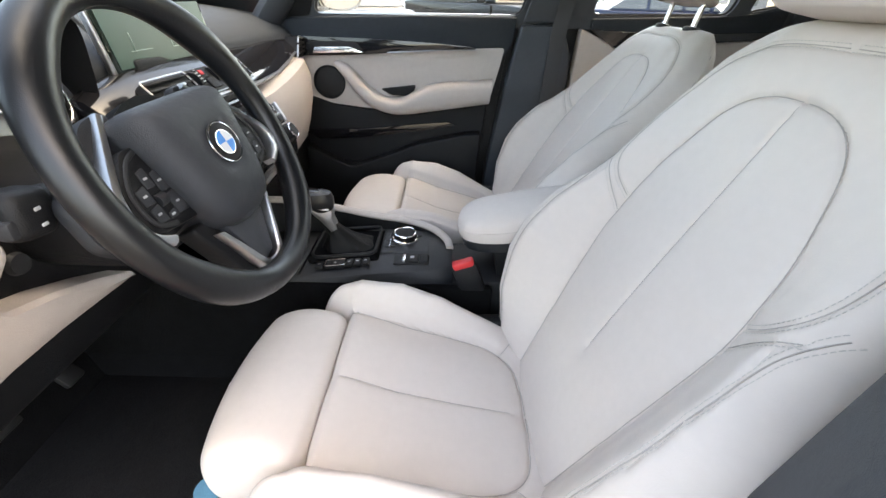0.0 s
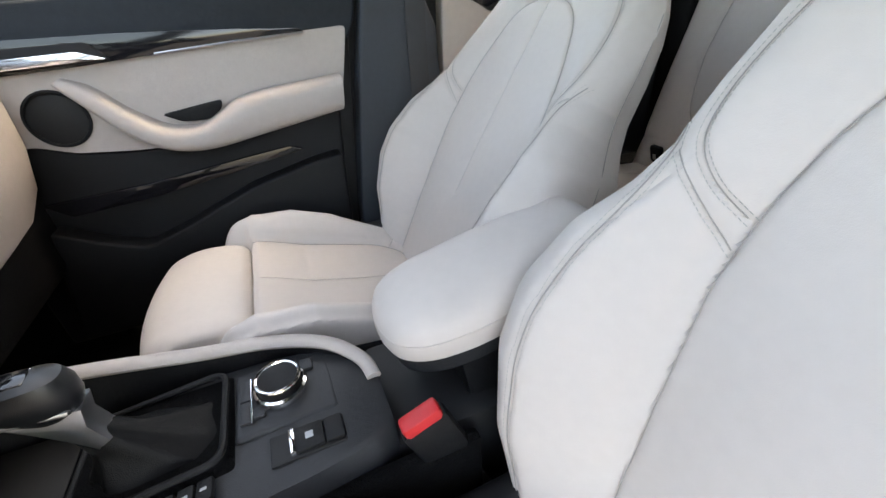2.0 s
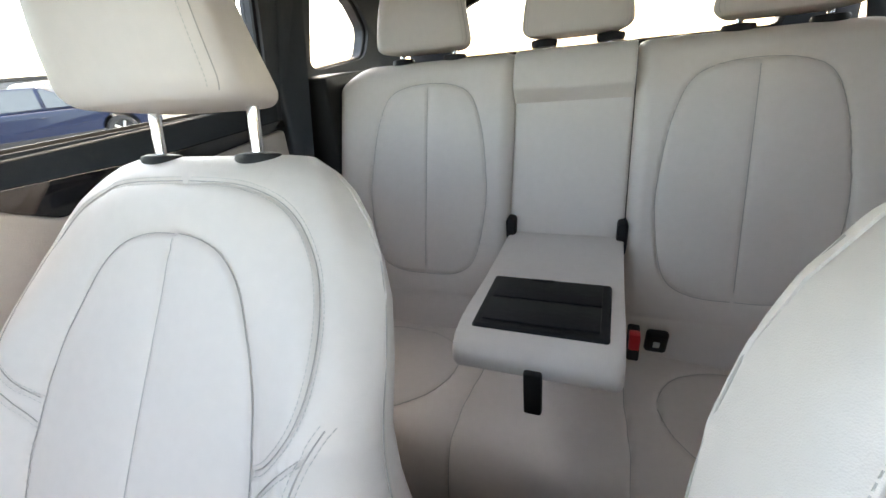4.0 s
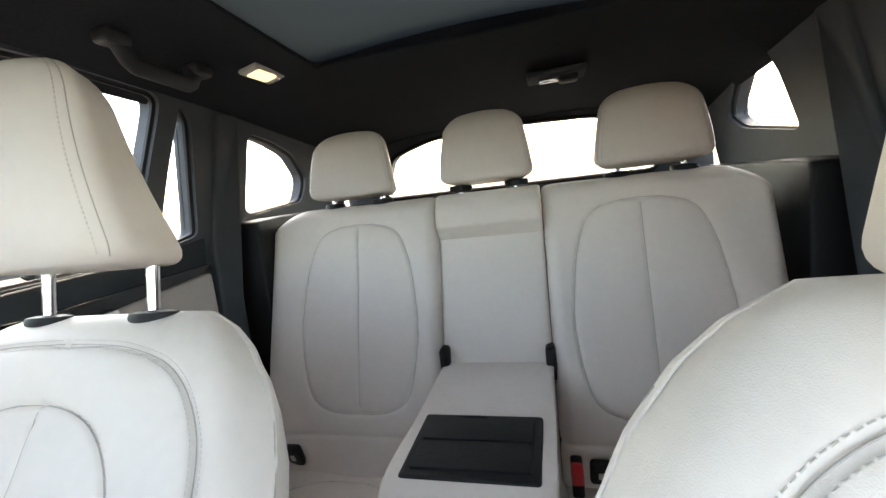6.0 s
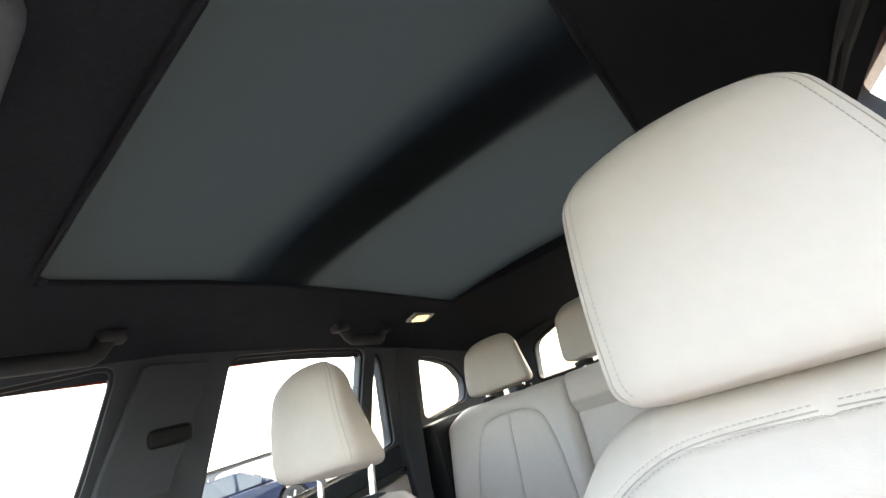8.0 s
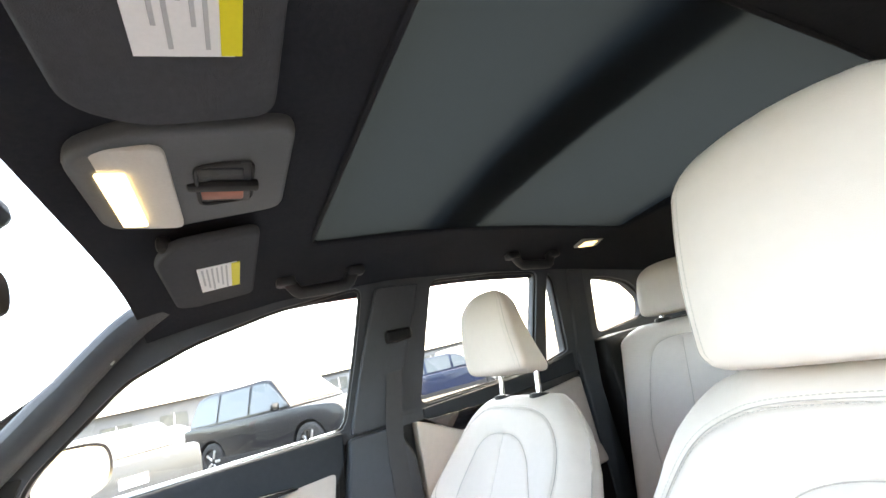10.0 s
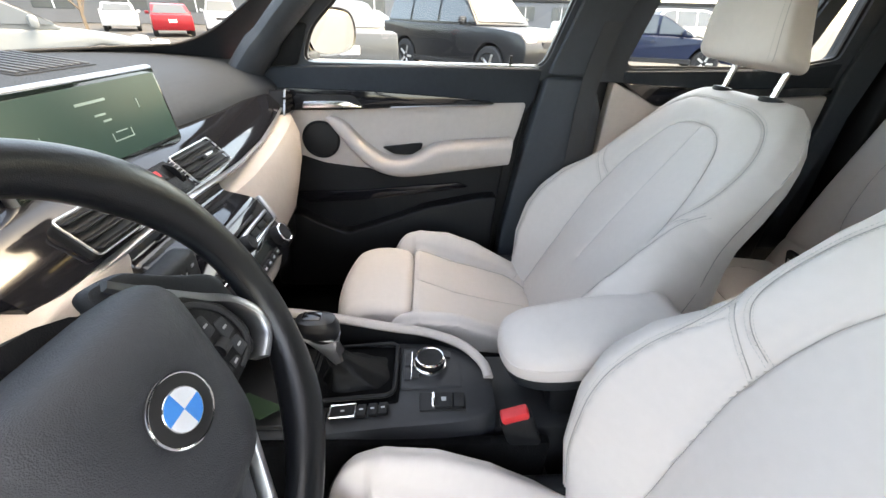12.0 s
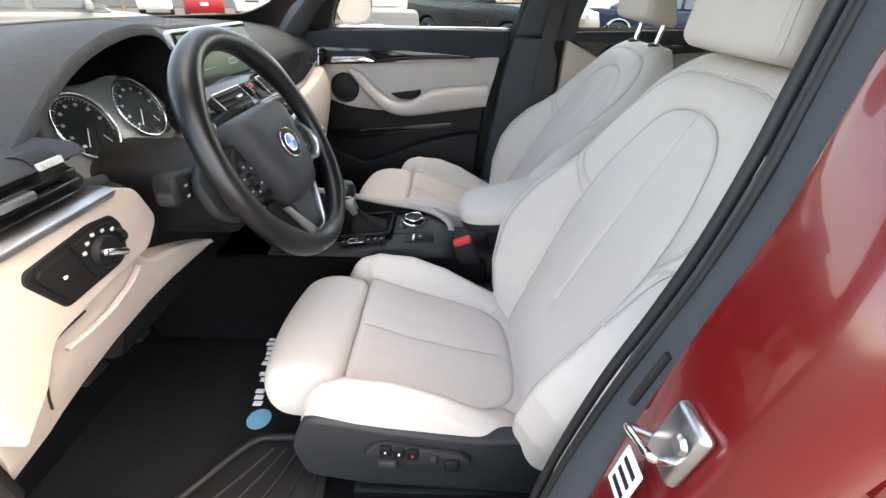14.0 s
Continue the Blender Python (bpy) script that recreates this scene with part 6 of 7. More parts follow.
    ribbon([(-0.054, -0.080, -0.018), (-0.043, -0.110, -0.014), (-0.034, -0.139, -0.011), (-0.024, -0.152, -0.010), (-0.004, -0.154, -0.009), (0.012, -0.144, -0.008), (0.028, -0.114, -0.007), (0.046, -0.080, -0.006)],
           [(-0.045, -0.083, -0.016), (-0.035, -0.110, -0.012), (-0.026, -0.134, -0.009), (-0.019, -0.142, -0.008), (-0.007, -0.143, -0.007), (0.004, -0.136, -0.006), (0.021, -0.108, -0.005), (0.039, -0.074, -0.004)],
           -0.010, 0.004, "spoke_trim", M_SILVER, w, "satin silver lower spoke trim")
    return w


steering_wheel()

# ---- centre console ----
def console():
    c = thing("centre_console", "black centre console with beige side trim", "console")
    loops = []
    for y, z, xl, xr in ((0.66, 0.640, -0.105, 0.085), (0.56, 0.640, -0.105, 0.088), (0.46, 0.650, -0.103, 0.088), (0.36, 0.662, -0.102, 0.084), (0.27, 0.668, -0.100, 0.074), (0.21, 0.668, -0.092, 0.045), (0.185, 0.662, -0.075, 0.01)):
        loops.append([(xl - 0.006, y, 0.45), (xl - 0.006, y, z - 0.030), (xl, y, z - 0.006), (xl + 0.008, y, z), (xr - 0.012, y, z + 0.004), (xr, y, z), (xr + 0.008, y, z - 0.03), (xr + 0.008, y, 0.45)])
    part("body", loft(loops), M_GREY, c, "grey console body")
    part("side_skirt", box(-0.118, -0.098, 0.10, 1.20, 0.372, 0.635, 0.008), M_CARPET, c, "black carpeted console side")
    part("rear_well", box(-0.085, 0.085, -0.08, 0.19, 0.42, 0.63, 0.01), M_RUBBER, c, "black storage well")
    line = smooth_loop([(0.088, 0.66, 0.735), (0.098, 0.58, 0.728), (0.100, 0.49, 0.715), (0.096, 0.38, 0.695), (0.086, 0.30, 0.688), (0.060, 0.235, 0.682), (0.020, 0.198, 0.674), (-0.012, 0.190, 0.669)], 6, closed=False)
    n = len(line)
    part("side_trim", tube(line, [0.0105 - 0.004 * max(0.0, k / n - 0.6) for k in range(n)], sides=12, flat=0.75), M_BEIGE, c, "beige stitched side trim")
    part("side_wall", loft([[(p[0] + 0.006, p[1], p[2]), (p[0] + 0.006, p[1], 0.50), (p[0] - 0.008, p[1], 0.60), (p[0] - 0.008, p[1], p[2])] for p in line[::4]]), M_DARK, c)
    # gear lever
    part("lever_frame", box(-0.062, 0.070, 0.345, 0.500, 0.652, 0.668, 0.006, 3), M_CARPET, c)
    part("lever_rim", tube([(p[0], p[1], 0.672 + 0.10 * (0.43 - p[1])) for p in rounded([(-0.058, 0.352), (-0.058, 0.492), (0.066, 0.492), (0.066, 0.352)], 0.02)], 0.004, closed=True, sides=8), M_DARK, c)
    boot = []
    for t, w, l in ((0.0, 0.046, 0.058), (0.2, 0.038, 0.044), (0.4, 0.026, 0.032), (0.6, 0.0185, 0.023), (0.8, 0.0150, 0.018), (1.0, 0.013, 0.014)):
        cx, cy, cz = 0.004 - 0.010 * t, 0.420 + 0.036 * t, 0.666 + 0.058 * t
        boot.append([(cx + w * math.copysign(abs(math.cos(a)) ** 0.7, math.cos(a)) * (1 + 0.08 * math.sin(5 * a + 6 * t)), cy + l * math.copysign(abs(math.sin(a)) ** 0.7, math.sin(a)) * (1 + 0.06 * math.cos(7 * a)), cz) for a in np.linspace(0, 2 * math.pi, 41)[:-1]])
    part("lever_boot", loft(boot), mat("lever_boot_leather", (0.0035, 0.0036, 0.0040), 0.5, var=0.2, scale=40, grain=0.3, grain_scale=900, spec=0.2), c, "soft black lever boot")
    part("shift_panel", box(-0.094, 0.082, 0.508, 0.655, 0.640, 0.6535, 0.004), M_RUBBER, c, "black open tray ahead of the lever")
    # lower switch row
    rowm = Matrix.Translation((-0.079, 0.415, 0.6665)) @ Matrix.Rotation(radians(-7), 4, "X")
    for i, (y, l) in enumerate(((0.053, 0.018), (0.018, 0.040), (-0.012, 0.015), (-0.030, 0.015), (-0.047, 0.015))):
        b = part("switch", rbox(0.022, l, 0.008, 0.002, 2, rowm @ Matrix.Translation((0, y, 0))), M_DARK, c)
        part("marking", rbox(0.003, 0.006, 0.0006, 0.0002, 1, rowm @ Matrix.Translation((0, y, 0.0043))), M_MARK, b)
    part("switch_frame", move(tube([(p[0], p[1] + 0.018, 0.0045) for p in rounded([(-0.012, -0.021), (-0.012, 0.021), (0.012, 0.021), (0.012, -0.021)], 0.003)], 0.0014, closed=True, sides=6), rowm), M_CHROME, c, "chrome frame round a switch")
    # rotary controller
    part("controller_plate", box(-0.036, 0.062, 0.236, 0.345, 0.662, 0.672, 0.006, 3), M_GREY, c)
    km = Matrix.Translation((0.014, 0.293, 0.672))
    k = part("controller", lathe([(0.027, 0.0), (0.027, 0.006), (0.0245, 0.008), (0.0245, 0.018), (0.0255, 0.020), (0.0245, 0.0225), (0.022, 0.0215), (0.001, 0.0210)], 40, km), M_DARK, c, "round rotary controller with chrome ring")
    part("controller_ring", move(tube([(0.0238 * math.cos(a), 0.0238 * math.sin(a), 0.0212) for a in np.linspace(0, 2 * math.pi, 41)[:-1]], 0.0022, closed=True, sides=8), km), M_CHROME, k)
    part("controller_skirt", move(tube([(0.0265 * math.cos(a), 0.0265 * math.sin(a), 0.005) for a in np.linspace(0, 2 * math.pi, 41)[:-1]], 0.004, closed=True, sides=8, flat=1.4), km), M_CHROME, k)
    for x, y, w, l in ((-0.006, 0.332, 0.030, 0.012), (0.026, 0.332, 0.030, 0.012), (-0.010, 0.318, 0.014, 0.012), (0.040, 0.262, 0.018, 0.014), (0.050, 0.285, 0.010, 0.024)):
        part("key", box(x - w / 2, x + w / 2, y - l / 2, y + l / 2, 0.671, 0.6765, 0.0015), M_GREY, c)
    for y in (0.3255,):
        part("key_line", box(-0.022, 0.042, y - 0.001, y + 0.001, 0.6755, 0.678, 0.0005, 1), M_CHROME, c)
    # parking brake
    pm = Matrix.Translation((-0.064, 0.273, 0.6665))
    part("brake_recess", rbox(0.036, 0.075, 0.004, 0.002, 2, pm @ Matrix.Translation((0, 0, 0.0025))), M_RUBBER, c)
    part("brake_switch", rbox(0.030, 0.030, 0.008, 0.003, 2, pm @ Matrix.Translation((0, -0.002, 0.006))), M_DARK, c)
    part("brake_edge", rbox(0.030, 0.006, 0.010, 0.002, 2, pm @ Matrix.Translation((0, 0.015, 0.0065))), M_CHROME, c, "bright parking brake edge")
    part("brake_mark", rbox(0.008, 0.008, 0.0006, 0.0002, 1, pm @ Matrix.Translation((0, -0.002, 0.0103))), M_MARK, c)
    part("brake_switch", rbox(0.030, 0.020, 0.007, 0.003, 2, pm @ Matrix.Translation((0, -0.027, 0.006))), M_DARK, c)
    return c


CONSOLE = console()

gl = thing("gear_lever", "black and silver automatic gear lever", "gear lever")
lm = Matrix.Translation((-0.006, 0.456, 0.712)) @ Matrix.Rotation(radians(-10), 4, "X")
part("shaft", move(tube([(0, 0, -0.01), (0, 0.002, 0.02), (0, 0.004, 0.05)], [0.012, 0.0115, 0.014], sides=18), lm), M_RUBBER, gl, "black lever neck")
part("neck_blade", move(prism([(-0.022, 0.046), (0.034, 0.058), (0.024, 0.044), (0.008, 0.018), (-0.004, -0.006), (-0.018, 0.000), (-0.014, 0.026)], -0.0150, 0.0150, "x", 0.004, 2), lm), M_SILVER, gl, "satin silver lever neck blade")
hd = [[(w * math.copysign(abs(math.cos(a)) ** 0.75, math.cos(a)), dy + l * math.copysign(abs(math.sin(a)) ** 0.75, math.sin(a)), z + tilt * l * math.sin(a)) for a in np.linspace(0, 2 * math.pi, 33)[:-1]]
      for w, l, z, dy, tilt in ((0.014, 0.016, 0.042, 0.000, 0.0), (0.0185, 0.026, 0.052, 0.006, 0.3), (0.0215, 0.034, 0.063, 0.009, 0.25), (0.0215, 0.035, 0.076, 0.008, 0.2), (0.018, 0.030, 0.087, 0.006, 0.2), (0.009, 0.016, 0.0920, 0.005, 0.2))]
part("knob", move(loft(hd), lm), M_RIM, gl, "black leather lever knob")
part("knob_cap", rbox(0.022, 0.030, 0.004, 0.0018, 2, lm @ Matrix.Translation((0, 0.010, 0.0918)) @ Matrix.Rotation(0.2, 4, "X")), M_GLOSS, gl)
part("knob_blade", rbox(0.0390, 0.054, 0.006, 0.0030, 2, lm @ Matrix.Translation((0, 0.010, 0.057)) @ Matrix.Rotation(0.28, 4, "X")), M_SILVER, gl)

def armrest_lid():
    """A padded lid: rounded in plan, soft along its upper edges, with a sewn line round its side."""
    plan = smooth_loop([(-0.079, -0.120), (-0.080, 0.0), (-0.080, 0.080), (-0.074, 0.128), (-0.056, 0.158), (-0.028, 0.170), (0.0, 0.173), (0.028, 0.170), (0.056, 0.158), (0.074, 0.128), (0.080, 0.080), (0.080, 0.0), (0.079, -0.120),
                        (0.066, -0.131), (0.0, -0.133), (-0.066, -0.131)], 6)
    low = lambda y: float(np.interp(y, [-0.13, -0.05, 0.08, 0.17], [0.752, 0.733, 0.713, 0.707]))
    tall = lambda y: float(np.interp(y, [-0.13, 0.02, 0.10, 0.17], [0.068, 0.066, 0.060, 0.050]))
    loops = []
    for h, inset in ((0.0, 0.006), (0.03, 0.001), (0.12, 0.0), (0.36, 0.0), (0.41, 0.0004), (0.425, 0.0022), (0.44, 0.0004), (0.60, 0.003), (0.72, 0.008), (0.82, 0.015), (0.90, 0.024), (0.95, 0.034), (0.985, 0.048), (1.0, 0.064), (1.0, 0.078)):
        loop = []
        for x, y in plan:
            kx = 1 - inset / 0.0805
            ym = 0.02
            ky = 1 - inset / 0.153
            yy = ym + (y - ym) * ky
            loop.append((0.012 + x * kx, yy, low(yy) + tall(yy) * h))
        loops.append(loop)
    lid = part("armrest", loft(loops), M_LEATHER, CONSOLE, "padded oyster leather armrest")
    part("seam", tube(loops[5], 0.0009, closed=True, sides=5), M_PIPING, lid)
    base = [[(0.012 + x * k, 0.02 + (y - 0.02) * k, low(y) + dz) for x, y in plan] for k, dz in ((0.86, -0.024), (0.93, -0.022), (0.95, -0.012), (0.95, 0.003))]
    part("lid_base", loft(base), M_GREY, lid, "dark base under the pad")


armrest_lid()
part("armrest_box", prism(rounded([(0.10, 0.715), (0.075, 0.56), (-0.12, 0.56), (-0.135, 0.745)], 0.01), -0.058, 0.082, "x", 0.006), M_DARK, CONSOLE, "black armrest box")

bk = thing("seat_belt_buckle", "black seat belt buckle with red button", "seat belt")
part("buckle_body", rbox(0.022, 0.052, 0.075, 0.006, 2, Matrix.Translation((-0.106, 0.150, 0.652)) @ Matrix.Rotation(radians(-20), 4, "X")), M_DARK, bk)
part("buckle_button", rbox(0.020, 0.044, 0.018, 0.004, 2, Matrix.Translation((-0.106, 0.163, 0.688)) @ Matrix.Rotation(radians(-20), 4, "X")), M_REDBTN, bk, "red release button")
part("buckle_strap", rbox(0.012, 0.040, 0.12, 0.004, 2, Matrix.Translation((-0.106, 0.12, 0.56)) @ Matrix.Rotation(radians(-20), 4, "X")), M_BELT, bk)

lf = thing("leaflet", "dark green folded paper leaflet in the console tray", "paper")
part("sheet", rbox(0.055, 0.075, 0.0016, 0.0005, 1, Matrix.Translation((-0.070, 0.575, 0.672)) @ Matrix.Rotation(radians(-24), 4, "Z") @ Matrix.Rotation(radians(28), 4, "Y")), mat("green_paper", (0.022, 0.060, 0.022), 0.7, var=0.15, scale=30), lf)

# ---- things on the roof and pillars ----
def grab_handle(label, y0, y1, s, group="grab handles"):
    h = thing("grab_handle", label, "grab handle", group)
    x = 0.50 * s
    pts = []
    for t in np.linspace(0, 1, 17):
        drop = 0.042 * min(1, math.sin(math.pi * t) * 2.2)
        y = y0 + (y1 - y0) * t
        pts.append((x + 0.035 * s * (t * 0), y, liner_z(abs(x), y) + 0.004 - drop))
    part("grip", tube(pts, 0.0110, sides=14, flat=1.4), M_GREY, h)
    for y in (y0, y1):
        part("bracket", rbox(0.036, 0.044, 0.024, 0.008, 3, Matrix.Translation((x, y, liner_z(abs(x), y) - 0.006))), M_GREY, h)
    return h


grab_handle("folded dark grab handle above the front passenger door", 0.095, -0.075, 1)
grab_handle("dark grab handle above the rear passenger door", -0.575, -0.735, 1)
grab_handle("dark grab handle above the rear door", -0.575, -0.735, -1)

M_LAMP = glow_mat("lamp_glow", (1.0, 0.70, 0.36), 0.12)
M_LAMPW = glow_mat("reading_lamp_glow", (1.0, 0.80, 0.42), 0.22)
M_PALE = mat("pale_lamp_frame", (0.55, 0.52, 0.48), 0.5, var=0.05, scale=20)
for s in (1, -1):
    l = thing("rear_lamp", "small lit warm reading lamp in a pale frame", "ceiling lamp", "rear reading lamps")
    m = Matrix.Translation((0.437 * s, -0.845, liner_z(0.437, -0.845) - 0.002)) @ Matrix.Rotation(radians(12 * s), 4, "Y")
    part("lamp_frame", rbox(0.046, 0.098, 0.010, 0.004, 2, m), M_PALE, l)
    part("lamp_lens", rbox(0.032, 0.060, 0.006, 0.003, 2, m @ Matrix.Translation((0, 0.004, -0.005))), M_LAMP, l, "warm glowing lens")
    part("lamp_switch", rbox(0.022, 0.018, 0.004, 0.002, 2, m @ Matrix.Translation((0, -0.034, -0.006))), M_PALE, l)

ck = thing("coat_hook", "small chrome belt guide in a dark roof trim", "hook")
m = Matrix.Translation((-0.17, -1.22, liner_z(0.17, -1.22) - 0.008))
part("hook_plate", rbox(0.15, 0.11, 0.014, 0.006, 2, m), M_VISOR, ck)
part("hook", rbox(0.05, 0.020, 0.014, 0.004, 2, m @ Matrix.Translation((0.02, 0.01, -0.012))), M_CHROME, ck)
part("belt_outlet", rbox(0.05, 0.05, 0.02, 0.008, 2, m @ Matrix.Translation((-0.03, 0.0, -0.012))), M_RUBBER, ck)


def visor(cx, label):
    v = thing("sun_visor", label, "sun visor", "sun visors")
    z0, z1 = liner_z(cx, 0.17), liner_z(cx, 0.31)
    flat = lambda y: z0 + (z1 - z0) * (y - 0.17) / 0.14
    out = rounded([(cx - 0.195, 0.165), (cx + 0.195, 0.165), (cx + 0.20, 0.27), (cx + 0.17, 0.315), (cx - 0.13, 0.315), (cx - 0.19, 0.285)], 0.025)
    bm = prism(out, -0.009, 0.009, "z", 0.007, 3)
    for q in bm.verts:
        q.co.z += flat(q.co.y) - 0.022
    part("visor_board", bm, M_VISOR, v, "grey cloth visor board")
    def lab(x0, x1, y0, y1, material, dz):
        b = box(x0, x1, y0, y1, -0.0008, 0.0008, 0.0002, 1)
        for q in b.verts:
            q.co.z += flat(q.co.y) - 0.0318 - dz
        return b
    sg = 1 if cx > 0 else -1
    x0 = cx - (0.075 if cx > 0 else 0.037)
    l = part("warning_label", lab(x0, x0 + 0.15, 0.20, 0.262, M_WHITE, 0), M_WHITE, v, "white and yellow printed label")
    part("label_band", lab(x0 + 0.002, x0 + 0.148, 0.195, 0.209, M_YELLOW, 0.0012), M_YELLOW, l)
    for k in range(6):
        part("text_bar", lab(x0 + 0.008, x0 + 0.142 - 0.02 * (k % 3), 0.2155 + 0.0075 * k, 0.2185 + 0.0075 * k, M_MARK, 0.0012), M_MARK, l)
    part("hinge_clip", rbox(0.03, 0.02, 0.024, 0.008, 2, Matrix.Translation((cx - sg * 0.165, 0.295, liner_z(cx, 0.295) - 0.014))), M_RUBBER, v)
    return v


visor(0.335, "folded grey passenger sun visor with printed label")
visor(-0.345, "folded grey driver sun visor with printed label")

oc = thing("overhead_console", "grey roof console with lit reading lamps and switches", "roof console")
o = rounded([(-0.105, 0.135), (0.105, 0.135), (0.114, 0.285), (0.085, 0.345), (-0.085, 0.345), (-0.114, 0.285)], 0.025)
bm = prism(o, -0.012, 0.012, "z", 0.008, 3)
for q in bm.verts:
    q.co.z += liner_z(q.co.x, q.co.y) - 0.008
part("console_shell", bm, mat("console_grey", (0.085, 0.09, 0.095), 0.6, var=0.06, scale=20, grain=0.3, grain_scale=1200), oc, "grey plastic shell")
def oz(y, d=0.0):
    return liner_z(0, y) - 0.020 - d
part("lamp_panel", prism(rounded([(-0.098, 0.262), (0.098, 0.262), (0.092, 0.315), (0.072, 0.338), (-0.072, 0.338), (-0.092, 0.315)], 0.016), oz(0.30, 0.004), oz(0.30, -0.004), "z", 0.002), M_PALE, oc)
part("reading_lamp", rbox(0.13, 0.026, 0.006, 0.003, 2, Matrix.Translation((0.01, 0.312, oz(0.312, 0.004)))), M_LAMPW, oc, "bright lit reading lamp")
for x in (-0.03, 0.0, 0.03):
    part("lamp_switch", rbox(0.026, 0.016, 0.006, 0.002, 2, Matrix.Translation((x, 0.278, oz(0.278, 0.001)))), M_DARK, oc)
rs = part("roof_switch_frame", rbox(0.10, 0.060, 0.004, 0.006, 2, Matrix.Translation((0, 0.212, oz(0.212, 0.0)))), M_GREY, oc, "grey plate of the roof switch")
part("switch_outline", tube([(x, y, oz(y, 0.0025)) for x, y in rounded([(-0.048, 0.180), (-0.048, 0.240), (0.048, 0.240), (0.048, 0.180)], 0.014)], 0.0022, closed=True, sides=8), M_RUBBER, rs)
part("roof_switch", rbox(0.016, 0.078, 0.012, 0.004, 2, Matrix.Translation((0.0, 0.212, oz(0.212, 0.004)))), M_RUBBER, oc, "black roof switch bar")
part("button", rbox(0.024, 0.048, 0.007, 0.003, 2, Matrix.Translation((-0.027, 0.214, oz(0.214, 0.001)))), M_GREY, oc)
part("button", rbox(0.024, 0.048, 0.007, 0.003, 2, Matrix.Translation((0.027, 0.214, oz(0.214, 0.001)))), mat("faded_red_key", (0.35, 0.12, 0.08), 0.5), oc, "faded red button")

mr = thing("rear_view_mirror", "dark framed interior mirror on the windscreen", "mirror")
mm = Matrix.Translation((0.030, 0.50, 1.418)) @ Matrix.Rotation(radians(-20), 4, "Z") @ Matrix.Rotation(radians(-6), 4, "X")
sh = smooth_loop([(-0.125, 0.0), (-0.115, 0.030), (-0.05, 0.038), (0.06, 0.036), (0.115, 0.028), (0.128, 0.0), (0.115, -0.030), (0.05, -0.036), (-0.06, -0.036), (-0.115, -0.028)], 5)
part("mirror_housing", move(loft([[(p[0] * k, y, p[1] * k) for p in sh] for k, y in ((0.5, 0.032), (0.85, 0.024), (1.0, 0.008), (1.02, -0.004), (0.97, -0.008))]), mm), M_DARK, mr)
part("mirror_glass", move(raw([(p[0] * 0.72 - 0.025, -0.0092, p[1] * 0.86) for p in sh], [tuple(range(len(sh)))]), mm), M_MIRROR, mr, "mirror glass", smooth=False)
part("mirror_led", rbox(0.006, 0.002, 0.006, 0.001, 1, mm @ Matrix.Translation((0.092, -0.0092, 0.004))), glow_mat("red_led", (1.0, 0.05, 0.05), 1.5), mr, "tiny red light")
part("mirror_stem", tube([(0.03, 0.51, 1.43), (0.03, 0.53, 1.455), (0.03, 0.55, 1.468)], [0.012, 0.016, 0.028], sides=12), M_DARK, mr)
part("sensor_cover", rbox(0.12, 0.16, 0.04, 0.018, 3, Matrix.Translation((0.03, 0.50, 1.462)) @ Matrix.Rotation(radians(-26), 4, "X")), M_DARK, mr)

# belts
def belt(s, label):
    b = thing("seat_belt", label, "seat belt", "front seat belts")
    pts = [(0.618, -0.190, 1.315), (0.640, -0.165, 1.20), (0.652, -0.140, 1.05), (0.648, -0.130, 0.80), (0.640, -0.11, 0.50)]
    loops = [[((x - 0.002) * s, y + 0.024, z), ((x + 0.001) * s, y + 0.024, z), ((x + 0.001) * s, y - 0.024, z), ((x - 0.002) * s, y - 0.024, z)] for x, y, z in smooth_loop(pts, 6, closed=False)]
    part("webbing", loft(loops), M_BELT, b, "dark woven webbing")
    part("belt_guide", rbox(0.034, 0.078, 0.034, 0.011, 4, Matrix.Translation((0.608 * s, -0.192, 1.318))), M_DARK, b, "black belt guide")
    return b


belt(1, "dark seat belt hanging down the centre pillar")
tag = thing("airbag_tag", "small pale tag on the windscreen pillar", "label")
part("tag", rbox(0.004, 0.034, 0.010, 0.0015, 1, Matrix.Translation((0.568, 0.45, 1.385)) @ Matrix.Rotation(radians(40), 4, "X")), M_MARK, tag)

# ---- driver's side opening, floor mat ----
bd = thing("body_opening", "red painted door opening with grey trim and steel striker", "car body")
PILLAR_Z = [0.42, 0.62, 0.74, 0.83, 0.93, 1.0, 1.06, 1.12, 1.17, 1.30, 1.45]
INNER_Y = [0.030, 0.018, 0.001, -0.019, -0.039, -0.055, -0.070, -0.083, -0.092, -0.125, -0.170]
SEAL_Y = [0.130, 0.115, 0.100, 0.086, 0.064, 0.043, 0.027, 0.012, -0.004, -0.045, -0.095]
FLANGE_Y = [0.100, 0.092, 0.084, 0.076, 0.062, 0.050, 0.039, 0.021, 0.004, -0.040, -0.090]


def upright(section, z0, z1, name, material, label="", n=28):
    """A swept pillar skin: section(inner, seal, flange) gives (x, y) points at one height; it leans inwards above the belt."""
    loops = []
    for z in np.linspace(z0, z1, n):
        e = [float(np.mean([np.interp(z + d, PILLAR_Z, v) for d in (-0.04, -0.02, 0.0, 0.02, 0.04)])) for v in (INNER_Y, SEAL_Y, FLANGE_Y)]
        loops.append([(x + 0.27 * max(0.0, z - 1.10), y, z) for x, y in section(*e)])
    return part(name, loft(loops), material, bd, label)


